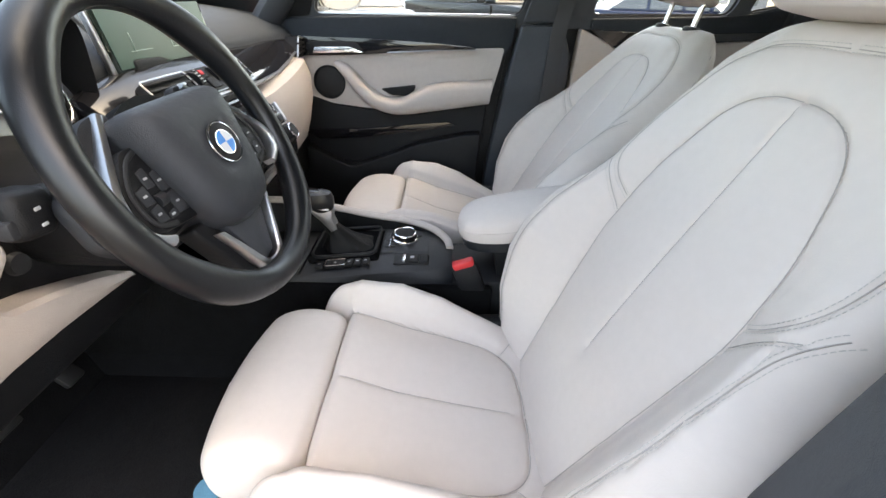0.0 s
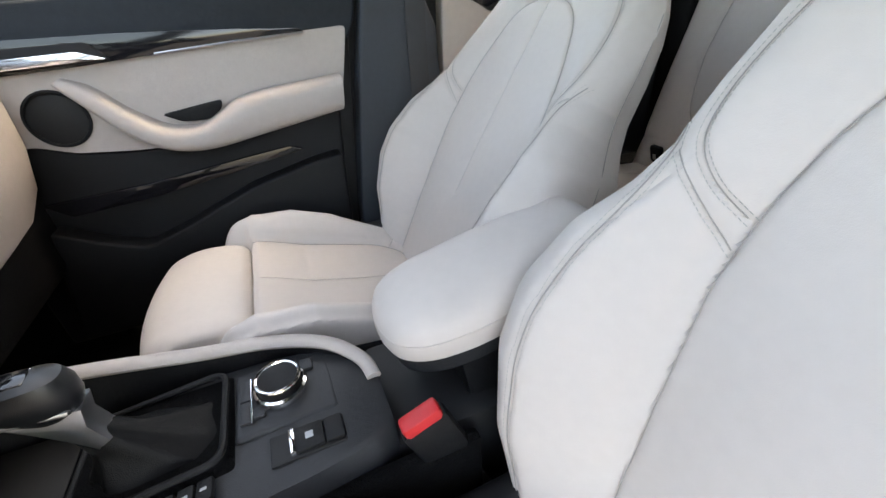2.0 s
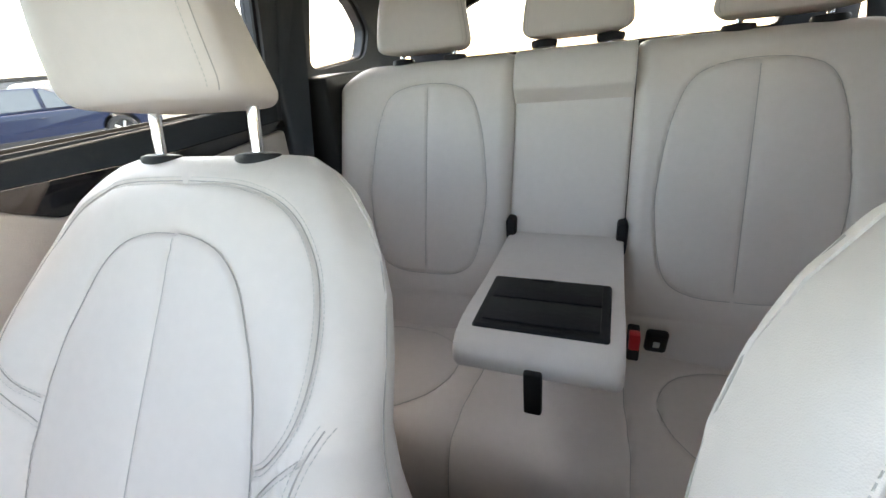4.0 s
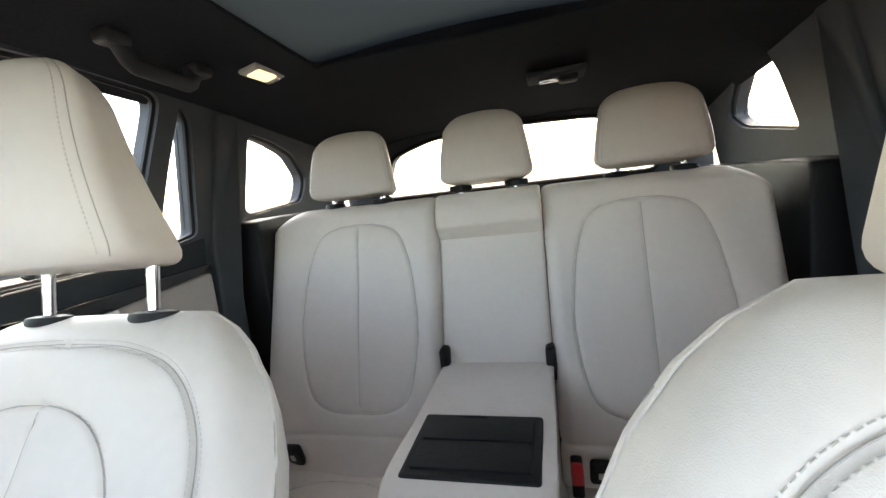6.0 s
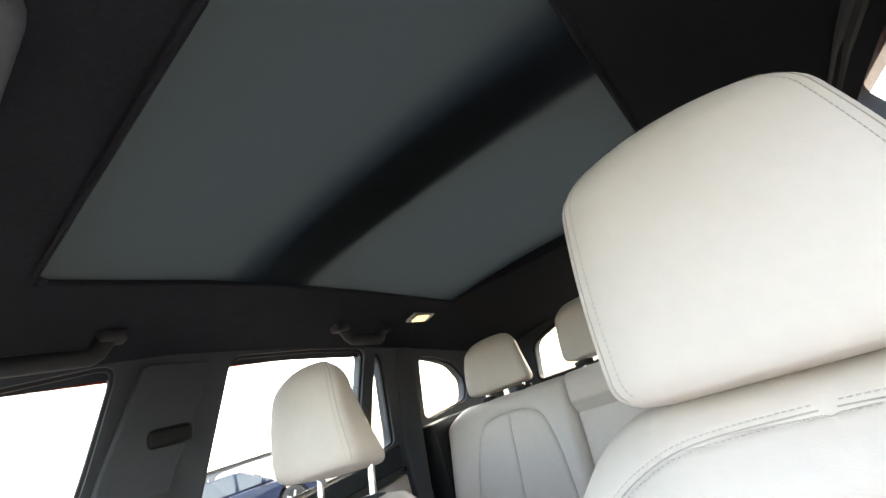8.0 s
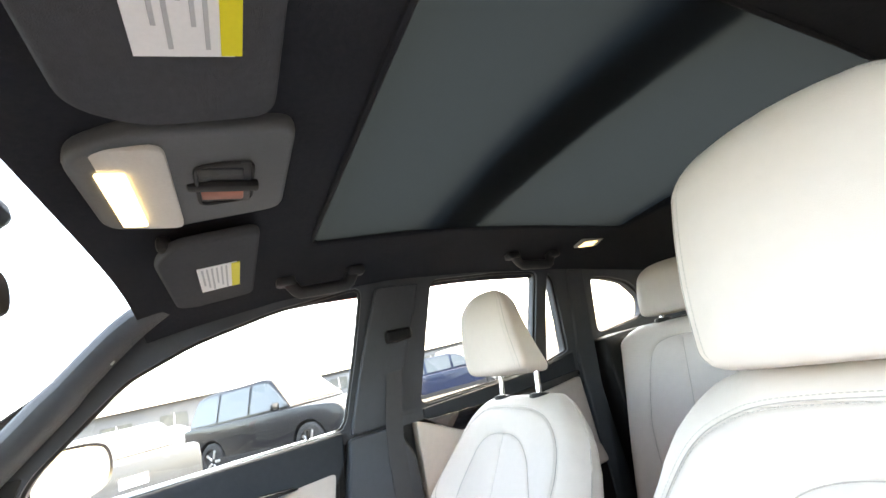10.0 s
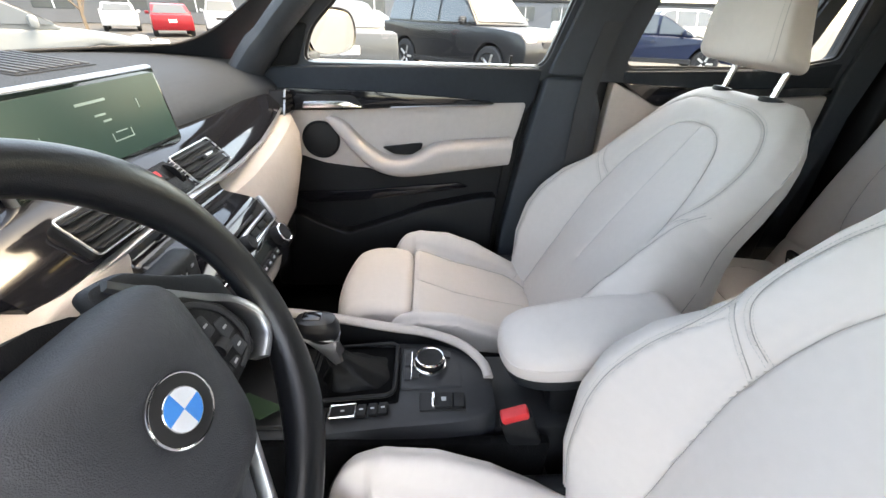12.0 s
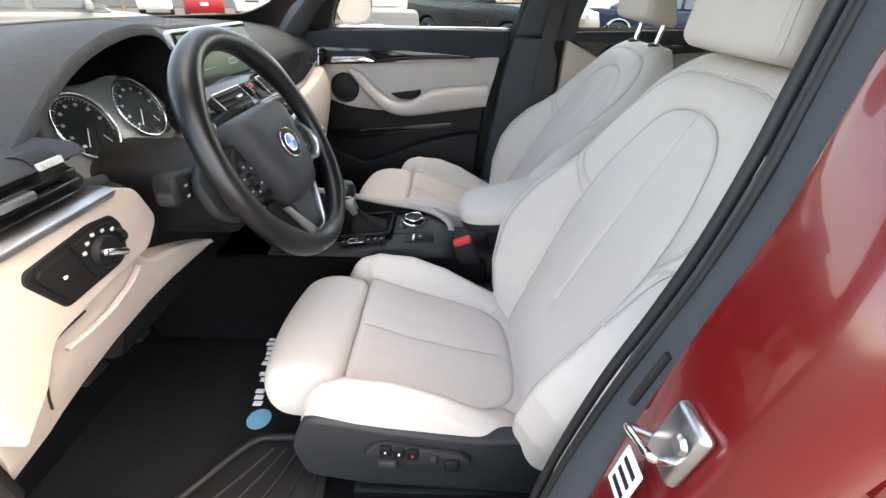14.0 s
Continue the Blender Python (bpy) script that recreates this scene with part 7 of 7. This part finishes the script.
upright(lambda i, q, f: [(-0.650, i - 0.13), (-0.640, i - 0.10), (-0.638, i - 0.02), (-0.642, i - 0.006), (-0.650, i + 0.002), (-0.70, (i + q) / 2 + 0.004), (-0.745, q - 0.010), (-0.755, q), (-0.772, q + 0.001), (-0.790, (q + f) / 2), (-0.799, f - 0.006), (-0.80, f - 0.13)],
        0.42, 1.45, "pillar_cover", M_PILLAR, "grey centre pillar cover")
upright(lambda i, q, f: [(-0.645, i - 0.12), (-0.632, i - 0.09), (-0.630, i - 0.006), (-0.634, i + 0.006), (-0.646, i + 0.012), (-0.690, (i + q) / 2 + 0.006), (-0.720, q - 0.022), (-0.728, q - 0.032), (-0.730, i - 0.10)],
        1.118, 1.45, "upper_cover", M_PILLAR, "upper pillar cover with a joint below", 16)
upright(lambda i, q, f: [(-0.790, f - 0.12), (-0.792, f - 0.008), (-0.797, f - 0.001), (-0.806, f + 0.001), (-0.838, f), (-0.862, f - 0.003), (-0.876, f - 0.010), (-0.884, f - 0.024), (-0.886, f - 0.042), (-0.880, f - 0.054), (-0.862, f - 0.060), (-0.840, f - 0.070), (-0.832, f - 0.12)],
        0.40, 1.45, "door_jamb", M_RED, "red painted jamb", 32)
upright(lambda i, q, f: [(-0.74, f - 0.10), (-0.835, f - 0.10), (-0.845, f - 0.50), (-0.74, f - 0.50)], 0.42, 1.45, "hinge_recess", M_RED, "recessed red panel behind the jamb", 8)
part("hinge", rbox(0.06, 0.05, 0.07, 0.006, 2, Matrix.Translation((-0.825, -0.085, 0.98))), M_RED, bd, "red painted door hinge")
part("door_check", rbox(0.05, 0.07, 0.045, 0.008, 2, Matrix.Translation((-0.822, -0.075, 0.885))), M_DARK, bd, "dark door check arm")
for lift, radius in ((0.0, 0.0045), (0.016, 0.0030)):
    part("jamb_seal", tube(smooth_loop([(-0.748 - lift + 0.27 * max(0.0, z - 1.10), y + 0.001, z) for y, z in zip(SEAL_Y, PILLAR_Z)], 5, closed=False), radius, sides=10), M_RUBBER, bd, "black rubber door seal")
part("sill", prism(rounded([(-0.66, 0.37), (-0.66, 0.43), (-0.72, 0.445), (-0.80, 0.43), (-0.86, 0.38), (-0.86, 0.28), (-0.66, 0.28)], 0.015), -0.10, 1.15, "y", 0.0), M_RED, bd, "red painted sill")
part("sill_trim", prism(rounded([(-0.655, 0.37), (-0.655, 0.437), (-0.72, 0.452), (-0.775, 0.445), (-0.775, 0.37)], 0.01), -0.02, 1.05, "y", 0.004), M_DARK, bd, "black sill trim")
for k in range(4):
    part("sill_rib", box(-0.765 + 0.022 * k, -0.757 + 0.022 * k, 0.05, 0.85, 0.447, 0.453, 0.001, 1), M_DARK, bd)
part("cover_slot", tube([(-0.787, 0.0610, 0.950), (-0.787, 0.0545, 0.975), (-0.787, 0.0480, 1.0)], 0.0030, sides=8), M_RUBBER, bd, "narrow black slot")
part("striker_plate", rbox(0.032, 0.010, 0.048, 0.006, 3, Matrix.Translation((-0.838, 0.058, 0.977)) @ Matrix.Rotation(radians(12), 4, "X")), M_SILVER, bd, "steel striker plate")
loop = [(-0.822, 0.059, 0.960), (-0.8215, 0.077, 0.968), (-0.824, 0.082, 0.971), (-0.847, 0.082, 0.981), (-0.850, 0.077, 0.979), (-0.845, 0.059, 0.968)]
part("striker_loop", tube(smooth_loop(loop, 5, closed=False), 0.0028, sides=10), M_CHROME, bd, "bright steel striker loop")
part("striker_bolt", lathe([(0.001, 0.003), (0.0045, 0.003), (0.006, 0.0015), (0.0065, 0.0)], 20, Matrix.Translation((-0.845, 0.0625, 0.986)) @ Matrix.Rotation(-math.pi / 2, 4, "X")), M_SILVER, bd)
sk = part("sticker", rbox(0.024, 0.0016, 0.040, 0.0006, 1, Matrix.Translation((-0.829, 0.075, 0.924)) @ Matrix.Rotation(radians(8), 4, "X")), M_WHITE, bd, "white printed data sticker")
for k in range(3):
    part("text_bar", rbox(0.017, 0.0020, 0.006, 0.0006, 1, Matrix.Translation((-0.829, 0.0767 - 0.0016 * k, 0.913 + 0.011 * k)) @ Matrix.Rotation(radians(8), 4, "X")), M_RUBBER, sk)

fm = thing("floor_mat", "black floor mat with printed white lettering bars", "floor mat")
part("mat_sheet", box(-0.64, -0.13, 0.44, 1.02, 0.366, 0.377, 0.004), M_MAT, fm)
for k in range(15):
    if k in (3, 6):
        continue
    x0 = -0.362 + 0.0178 * k
    y0 = 0.632 + 0.22 * (x0 + 0.36)
    part("lettering_bar", box(x0, x0 + 0.0125, y0, y0 + (0.021 if k < 3 or k in (5, 7, 11, 14) else 0.016), 0.3765, 0.3785, 0.0005, 1), M_WHITE, fm, "white print bar")
part("lettering_bar", box(-0.34, -0.20, 0.608, 0.613, 0.3765, 0.3785, 0.0005, 1), M_MARK, fm)
part("roundel", lathe([(0.001, 0.001), (0.026, 0.001), (0.027, 0.0)], 32, Matrix.Translation((-0.398, 0.622, 0.378))), M_MATBLUE, fm, "faded blue printed roundel")
ml = thing("floor_liner", "black moulded liner lying by the sill", "floor mat")
part("liner", prism(rounded([(-0.66, 0.42), (-0.45, 0.44), (-0.46, 0.60), (-0.66, 0.75)], 0.02), 0.377, 0.388, "z", 0.003), M_RUBBER, ml)
for k in range(5):
    part("liner_ridge", tube(smooth_loop([(-0.655, 0.45 + 0.05 * k, 0.389), (-0.60, 0.452 + 0.048 * k, 0.390), (-0.53, 0.45 + 0.036 * k, 0.389), (-0.475, 0.455 + 0.026 * k, 0.388)], 5, closed=False), 0.0045, sides=8), M_RUBBER, ml)
part("liner_lip", tube(smooth_loop([(-0.655, 0.745, 0.390), (-0.56, 0.675, 0.396), (-0.47, 0.605, 0.398), (-0.455, 0.55, 0.398), (-0.452, 0.45, 0.395)], 6, closed=False), 0.008, sides=10), M_RUBBER, ml, "raised liner lip")
for k, z in enumerate((0.0, 1.0)):
    p = thing("pedal", "black rubber pedal in the footwell", "pedal", "pedals")
    part("pad", rbox(0.07 if k == 0 else 0.045, 0.016, 0.06 if k == 0 else 0.10, 0.006, 2, Matrix.Translation((-0.36 + 0.14 * k, 1.00, 0.49)) @ Matrix.Rotation(radians(-35), 4, "X")), M_RUBBER, p)
    part("arm", tube([(-0.36 + 0.14 * k, 1.01, 0.50), (-0.36 + 0.14 * k, 1.06, 0.65), (-0.36 + 0.14 * k, 1.09, 0.80)], 0.010, sides=8), M_DARK, p)

# seat switches on the driver's seat
sx = -0.583
ss = part("switch_panel", prism(rounded([(0.335, 0.560), (0.31, 0.590), (0.165, 0.562), (0.150, 0.538), (0.19, 0.514), (0.32, 0.530)], 0.012), sx - 0.010, sx + 0.006, "x", 0.004, 2), M_GREY, DRIVER, "grey seat control panel with memory buttons")
for k in range(3):
    b = part("memory_button", rbox(0.008, 0.019, 0.022, 0.002, 2, Matrix.Translation((sx - 0.011, 0.294 - 0.022 * k, 0.578 - 0.004 * k))), M_DARK, ss)
    part("marking", rbox(0.001, 0.003, 0.006, 0.0003, 1, Matrix.Translation((sx - 0.0155, 0.294 - 0.022 * k, 0.578 - 0.004 * k))), M_WHITE if k < 2 else M_REDBTN, ss)
part("rocker", rbox(0.016, 0.034, 0.022, 0.005, 2, Matrix.Translation((sx - 0.013, 0.292, 0.546))), M_GREY, ss)
part("rocker", rbox(0.014, 0.014, 0.016, 0.004, 2, Matrix.Translation((sx - 0.012, 0.216, 0.558))), M_GREY, ss)
part("lumbar_pad", rbox(0.014, 0.026, 0.026, 0.006, 2, Matrix.Translation((sx - 0.012, 0.186, 0.543))), M_DARK, ss)

# ---- outside ----
M_ASPHALT = mat("asphalt", (0.085, 0.082, 0.078), 0.95, var=0.25, scale=1.5, grain=0.6, grain_scale=60, spec=0.1)
# opaque panes; the lifted base colour stands for daylight showing through them
M_WINDOW = mat("car_glass", (0.075, 0.085, 0.09), 0.05, var=0.05, scale=4)
M_TYRE = mat("tyre", (0.02, 0.02, 0.021), 0.85, var=0.2, scale=10)
M_ALLOY = mat("alloy", (0.6, 0.61, 0.62), 0.3, metal=1.0, var=0.05, scale=8)
M_TAIL = mat("tail_lamp", (0.45, 0.02, 0.02), 0.15, var=0.05, scale=8, coat=1.0)
M_HEAD = mat("headlamp", (0.75, 0.77, 0.78), 0.1, var=0.05, scale=8, coat=1.0)
ground = part("ground", grid_mesh(np.array([[(x, y, 0.0) for x in np.linspace(-600, 600, 13)] for y in np.linspace(-600, 600, 13)], float)), M_ASPHALT, smooth=False)
tagged(ground, "pale grey asphalt of an open car park", "ground", kind="structure")


def paint(name, c):
    return mat(name, c, 0.32, var=0.05, scale=2, coat=0.15, spec=0.25)


def parked_car(label, at, heading, material, kind="suv"):
    """A parked car, nose along its local +x, origin on the ground under its middle."""
    car = thing("parked_car", label, "car", "parked cars")
    if kind == "suv":
        L, W, body, cabin, wr = 4.7, 1.9, [(-2.35, 0.45), (-2.33, 0.95), (-2.28, 1.12), (-1.0, 1.10), (0.9, 1.08), (1.9, 1.02), (2.25, 0.92), (2.35, 0.70), (2.33, 0.42)], \
            [(-2.24, 1.10), (-2.05, 1.72), (-1.6, 1.80), (0.1, 1.80), (0.35, 1.74), (1.0, 1.08)], 0.38
        posts = (-1.25, -0.25)
    elif kind == "truck":
        L, W, body, cabin, wr = 5.5, 1.95, [(-2.75, 0.55), (-2.75, 1.15), (-0.7, 1.15), (1.0, 1.12), (2.5, 1.08), (2.75, 0.95), (2.75, 0.50)], [(-0.75, 1.13), (-0.6, 1.85), (0.6, 1.85), (1.35, 1.12)], 0.40
        posts = (0.2,)
    else:
        L, W, body, cabin, wr = 4.6, 1.8, [(-2.3, 0.40), (-2.3, 0.85), (-2.15, 0.98), (-1.3, 0.96), (0.9, 0.93), (1.9, 0.80), (2.25, 0.66), (2.3, 0.38)], \
            [(-1.75, 0.96), (-1.1, 1.40), (-0.6, 1.45), (0.2, 1.43), (1.05, 0.93)], 0.33
        posts = (-0.75, 0.1)
    wheels = [-1.42 * L / 4.7, 1.42 * L / 4.7]
    low = [*body]
    bottom = []
    for wx in reversed(wheels):
        bottom += [(wx + (wr + 0.06) * math.cos(a), 0.36 + (wr + 0.06) * max(0, math.sin(a))) for a in np.linspace(0, math.pi, 9)]
    outline = smooth_loop(low, 4, closed=False) + [(L / 2 - 0.05, 0.30)] + bottom + [(-L / 2 + 0.05, 0.30)]
    bm = prism([(p[0], p[1]) for p in outline], -W / 2, W / 2, "y", 0.05, 3)
    for v in bm.verts:
        v.co.y *= 1 - 0.06 * max(0, v.co.z - 0.75) - 0.03 * (abs(v.co.x) / (L / 2)) ** 4
    part("body", bm, material, car)
    def narrow(bm):
        for v in bm.verts:
            v.co.y *= 1 - 0.30 * max(0, v.co.z - 1.0)
        return bm
    cab = rounded(cabin, 0.10, 4)
    part("cabin", narrow(prism(cab, -W / 2 + 0.06, W / 2 - 0.06, "y", 0.03, 2)), material, car)
    x0, x1 = cabin[0][0], cabin[-1][0]
    zt, zb = max(p[1] for p in cabin), min(p[1] for p in cabin)
    cx = np.mean([p[0] for p in cabin])
    gl = [(p[0] * 0.95 + cx * 0.05, zb + 0.06 + (p[1] - zb) * 0.82) for p in cabin]
    cuts = [min(p[0] for p in gl)] + list(posts) + [max(p[0] for p in gl)]
    for a, b in zip(cuts[:-1], cuts[1:]):
        bm = prism(rounded(gl, 0.06, 3), -W / 2 + 0.045, W / 2 - 0.045, "y")
        geo = bm.verts[:] + bm.edges[:] + bm.faces[:]
        r = bmesh.ops.bisect_plane(bm, geom=geo, plane_co=(a + 0.04, 0, 0), plane_no=(-1, 0, 0), clear_outer=True)
        geo = bm.verts[:] + bm.edges[:] + bm.faces[:]
        r = bmesh.ops.bisect_plane(bm, geom=geo, plane_co=(b - 0.04, 0, 0), plane_no=(1, 0, 0), clear_outer=True)
        if bm.faces:
            part("side_window", narrow(bm), M_WINDOW, car, smooth=False)
        else:
            bm.free()
    # windscreen and rear window
    for (ax, az), (bx, bz), sg in (((cabin[-1][0], cabin[-1][1]), (cabin[-2][0], cabin[-2][1]), 1), ((cabin[0][0], cabin[0][1]), (cabin[1][0], cabin[1][1]), -1)):
        n = Vector((bz - az, 0, ax - bx)).normalized() * sg
        q = []
        for t, hw in ((0.10, W / 2 - 0.16), (0.92, W / 2 - 0.30)):
            q.append([(ax + (bx - ax) * t + n.x * 0.012 * sg * 1, y, az + (bz - az) * t + abs(n.z) * 0.015 + 0.008) for y in (-hw, hw)])
        part("windscreen" if sg > 0 else "rear_window", raw([*q[0], *q[1]], [(0, 1, 3, 2)]), M_WINDOW, car, smooth=False)
    for wx in wheels:
        for sy in (-1, 1):
            wm = Matrix.Translation((wx, sy * (W / 2 - 0.10), 0.36 if wr > 0.35 else 0.33)) @ Matrix.Rotation(-sy * math.pi / 2, 4, "X")
            w = part("wheel", lathe([(wr * 0.62, -0.10), (wr * 0.93, -0.10), (wr, -0.07), (wr, 0.07), (wr * 0.93, 0.10), (wr * 0.70, 0.10), (wr * 0.66, 0.06)], 28, wm), M_TYRE, car, "black tyre")
            rim = part("rim", lathe([(0.02, 0.055), (wr * 0.20, 0.06), (wr * 0.22, 0.03), (wr * 0.60, 0.03), (wr * 0.66, 0.085), (wr * 0.70, 0.085), (wr * 0.70, 0.0)], 28, wm), M_GREY, w)
            for k in range(5):
                part("rim_spoke", rbox(wr * 0.52, 0.055, 0.03, 0.01, 1, wm @ Matrix.Rotation(radians(72 * k), 4, "Z") @ Matrix.Translation((wr * 0.40, 0, 0.065))), M_ALLOY, w)
    for sy in (-1, 1):
        zl = 0.72 if kind == "sedan" else 0.88
        part("headlamp", rbox(0.22, 0.34, 0.16, 0.05, 2, Matrix.Translation((L / 2 - 0.14, sy * (W / 2 - 0.24), zl))), M_HEAD, car)
        part("tail_lamp", rbox(0.14, 0.26, 0.20, 0.04, 2, Matrix.Translation((-L / 2 + 0.075, sy * (W / 2 - 0.20), zl + 0.08))), M_TAIL, car, "red tail lamp")
        mx = cabin[-1][0] - 0.32
        part("door_mirror", rbox(0.10, 0.20, 0.15, 0.04, 2, Matrix.Translation((mx, sy * (W / 2 + 0.06), zb + 0.10))), material, car)
        for px in posts:
            part("door_handle", rbox(0.16, 0.03, 0.03, 0.01, 1, Matrix.Translation((px - 0.12, sy * (W / 2 + 0.0), zb - 0.12))), material, car)
        part("lower_trim", rbox(L * 0.46, 0.03, 0.12, 0.01, 1, Matrix.Translation((0, sy * (W / 2 - 0.01), 0.36))), M_TYRE, car)
    part("grille", rbox(0.05, 0.8, 0.22, 0.02, 2, Matrix.Translation((L / 2 - 0.03, 0, 0.74 if kind != "sedan" else 0.60))), M_TYRE, car)
    part("plate", rbox(0.03, 0.34, 0.14, 0.008, 1, Matrix.Translation((-L / 2 - 0.005, 0, 0.78 if kind != "sedan" else 0.70))), M_WHITE, car)
    car.matrix_basis = Matrix.Translation(at) @ Matrix.Rotation(radians(heading), 4, "Z")
    return car


parked_car("glossy black off-road car parked nose out", (10.4, -0.8, 0), 219, paint("black_paint", (0.012, 0.013, 0.015)), "suv")
parked_car("dark grey saloon parked tail out beside the black car", (9.2, 2.5, 0), 24, paint("grey_paint", (0.06, 0.064, 0.068)), "sedan")
parked_car("silver car with dark windows parked nearby", (5.9, 6.5, 0), 312, paint("silver_paint", (0.20, 0.215, 0.22)), "sedan")
parked_car("dark blue car parked nose out", (12.4, -6.0, 0), 250, paint("blue_paint", (0.006, 0.014, 0.040)), "sedan")
parked_car("white pickup parked behind the blue car", (19.0, -6.6, 0), 180, paint("white_paint", (0.55, 0.56, 0.57)), "truck")
parked_car("red saloon parked far off tail out", (24.6, 13.6, 0), 30, paint("red_car_paint", (0.25, 0.012, 0.018)), "sedan")
parked_car("white off-road car parked far off", (28.5, 12.6, 0), 205, paint("white_paint", (0.55, 0.56, 0.57)), "suv")
parked_car("white saloon with red tail lamps parked far off", (28.6, 18.6, 0), 30, paint("white_paint", (0.55, 0.56, 0.57)), "sedan")
parked_car("pale car parked far off in the row", (20.0, -10.0, 0), 100, paint("pale_paint", (0.62, 0.60, 0.56)), "suv")
parked_car("white saloon far off in the row", (24.0, 3.2, 0), 250, paint("white_paint", (0.55, 0.56, 0.57)), "sedan")
parked_car("dark saloon far off in the row", (27.0, 7.0, 0), 70, paint("dark_paint", (0.03, 0.03, 0.035)), "sedan")

M_WALLP = mat("grey_render", (0.13, 0.135, 0.145), 0.9, var=0.12, scale=0.6)
M_ROOFP = mat("pale_roof", (0.30, 0.29, 0.275), 0.9, var=0.12, scale=0.8)


def hall(label, at, heading, size, pitched):
    h = thing("hall", label, "building", "far buildings")
    sx, sy, sz = size
    part("wall", box(-sx / 2, sx / 2, -sy / 2, sy / 2, 0, sz, 0.05, 1), M_WALLP, h)
    if pitched:
        part("roof", raw([(-sx / 2 - 1, -sy / 2 - 1, sz), (sx / 2 + 1, -sy / 2 - 1, sz), (sx / 2 + 1, sy / 2 + 1, sz), (-sx / 2 - 1, sy / 2 + 1, sz), (-sx / 4, 0, sz + 1.6), (sx / 4, 0, sz + 1.6)],
                         [(0, 1, 5, 4), (2, 3, 4, 5), (1, 2, 5), (3, 0, 4), (3, 2, 1, 0)]), M_ROOFP, h, "pale pitched roof", smooth=False)
    else:
        part("roof", box(-sx / 2 - 0.2, sx / 2 + 0.2, -sy / 2 - 0.2, sy / 2 + 0.2, sz, sz + 0.4, 0.05, 1), M_TYRE, h, "dark roof edge")
    n = int(sx // 5)
    for k in range(n):
        w = part("window", box(-sx / 2 + 5 * k + 1.2, -sx / 2 + 5 * k + 3.8, -sy / 2 - 0.05, -sy / 2 + 0.1, 1.0, min(sz - 0.6, 3.0), 0.03, 1), M_WINDOW, h)
        part("window_frame", box(-sx / 2 + 5 * k + 2.45, -sx / 2 + 5 * k + 2.55, -sy / 2 - 0.08, -sy / 2, 1.0, min(sz - 0.6, 3.0), 0.01, 1), M_WHITE, w)
    h.matrix_basis = Matrix.Translation(at) @ Matrix.Rotation(radians(heading), 4, "Z")


hall("long grey flat-roofed hall in the distance", (62, 48, 0), -60, (46, 14, 8.2), False)
hall("low grey hall with pale pitched roof", (44, 29, 0), -58, (22, 9, 3.0), True)
hall("low pale hall further along the car park", (60, 10, 0), -75, (30, 9, 4.2), True)
hall("low sheds along the far edge", (70, -22, 0), -100, (40, 9, 3.4), False)

M_BARK = mat("bare_bark", (0.16, 0.12, 0.085), 0.9, var=0.2, scale=3)


def bare_tree(at, h, seed):
    rng = random.Random(seed)
    t = thing("tree", "leafless tree with thin tan branches", "tree", "bare trees")
    verts = []
    bms = []
    def grow(p, d, length, r, depth):
        q = p + d * length
        mid = (p + q) / 2 + Vector((rng.uniform(-1, 1), rng.uniform(-1, 1), 0)) * length * 0.06
        bms.append(([tuple(p), tuple(mid), tuple(q)], [r, r * 0.85, r * 0.65]))
        if depth:
            for k in range(rng.randint(3, 4)):
                a = rng.uniform(0, 2 * math.pi)
                tilt = rng.uniform(0.3, 0.75)
                nd = (d * math.cos(tilt) + Vector((math.cos(a), math.sin(a), 0.25)) * math.sin(tilt)).normalized()
                grow(p + (q - p) * rng.uniform(0.55, 1.0), nd, length * rng.uniform(0.55, 0.75), r * 0.5, depth - 1)
    grow(Vector((0, 0, 0)), Vector((0, 0, 1)), h * 0.36, 0.10, 4)
    def joined(items):
        vs, fs = [], []
        for pts, rr in items:
            b = tube(pts, rr, sides=4)
            k = len(vs)
            b.verts.index_update()
            vs += [tuple(v.co) for v in b.verts]
            fs += [tuple(k + v.index for v in f.verts) for f in b.faces]
            b.free()
        return raw(vs, fs)
    part("trunk", joined(bms[:1]), M_BARK, t)
    part("crown", joined(bms[1:]), M_BARK, t, "bare twiggy crown")
    t.location = at


bare_tree((22.4, 16.4, 0), 4.3, 3)
bare_tree((25, 22.6, 0), 4.2, 7)
bare_tree((52, 25, 0), 5.0, 11)
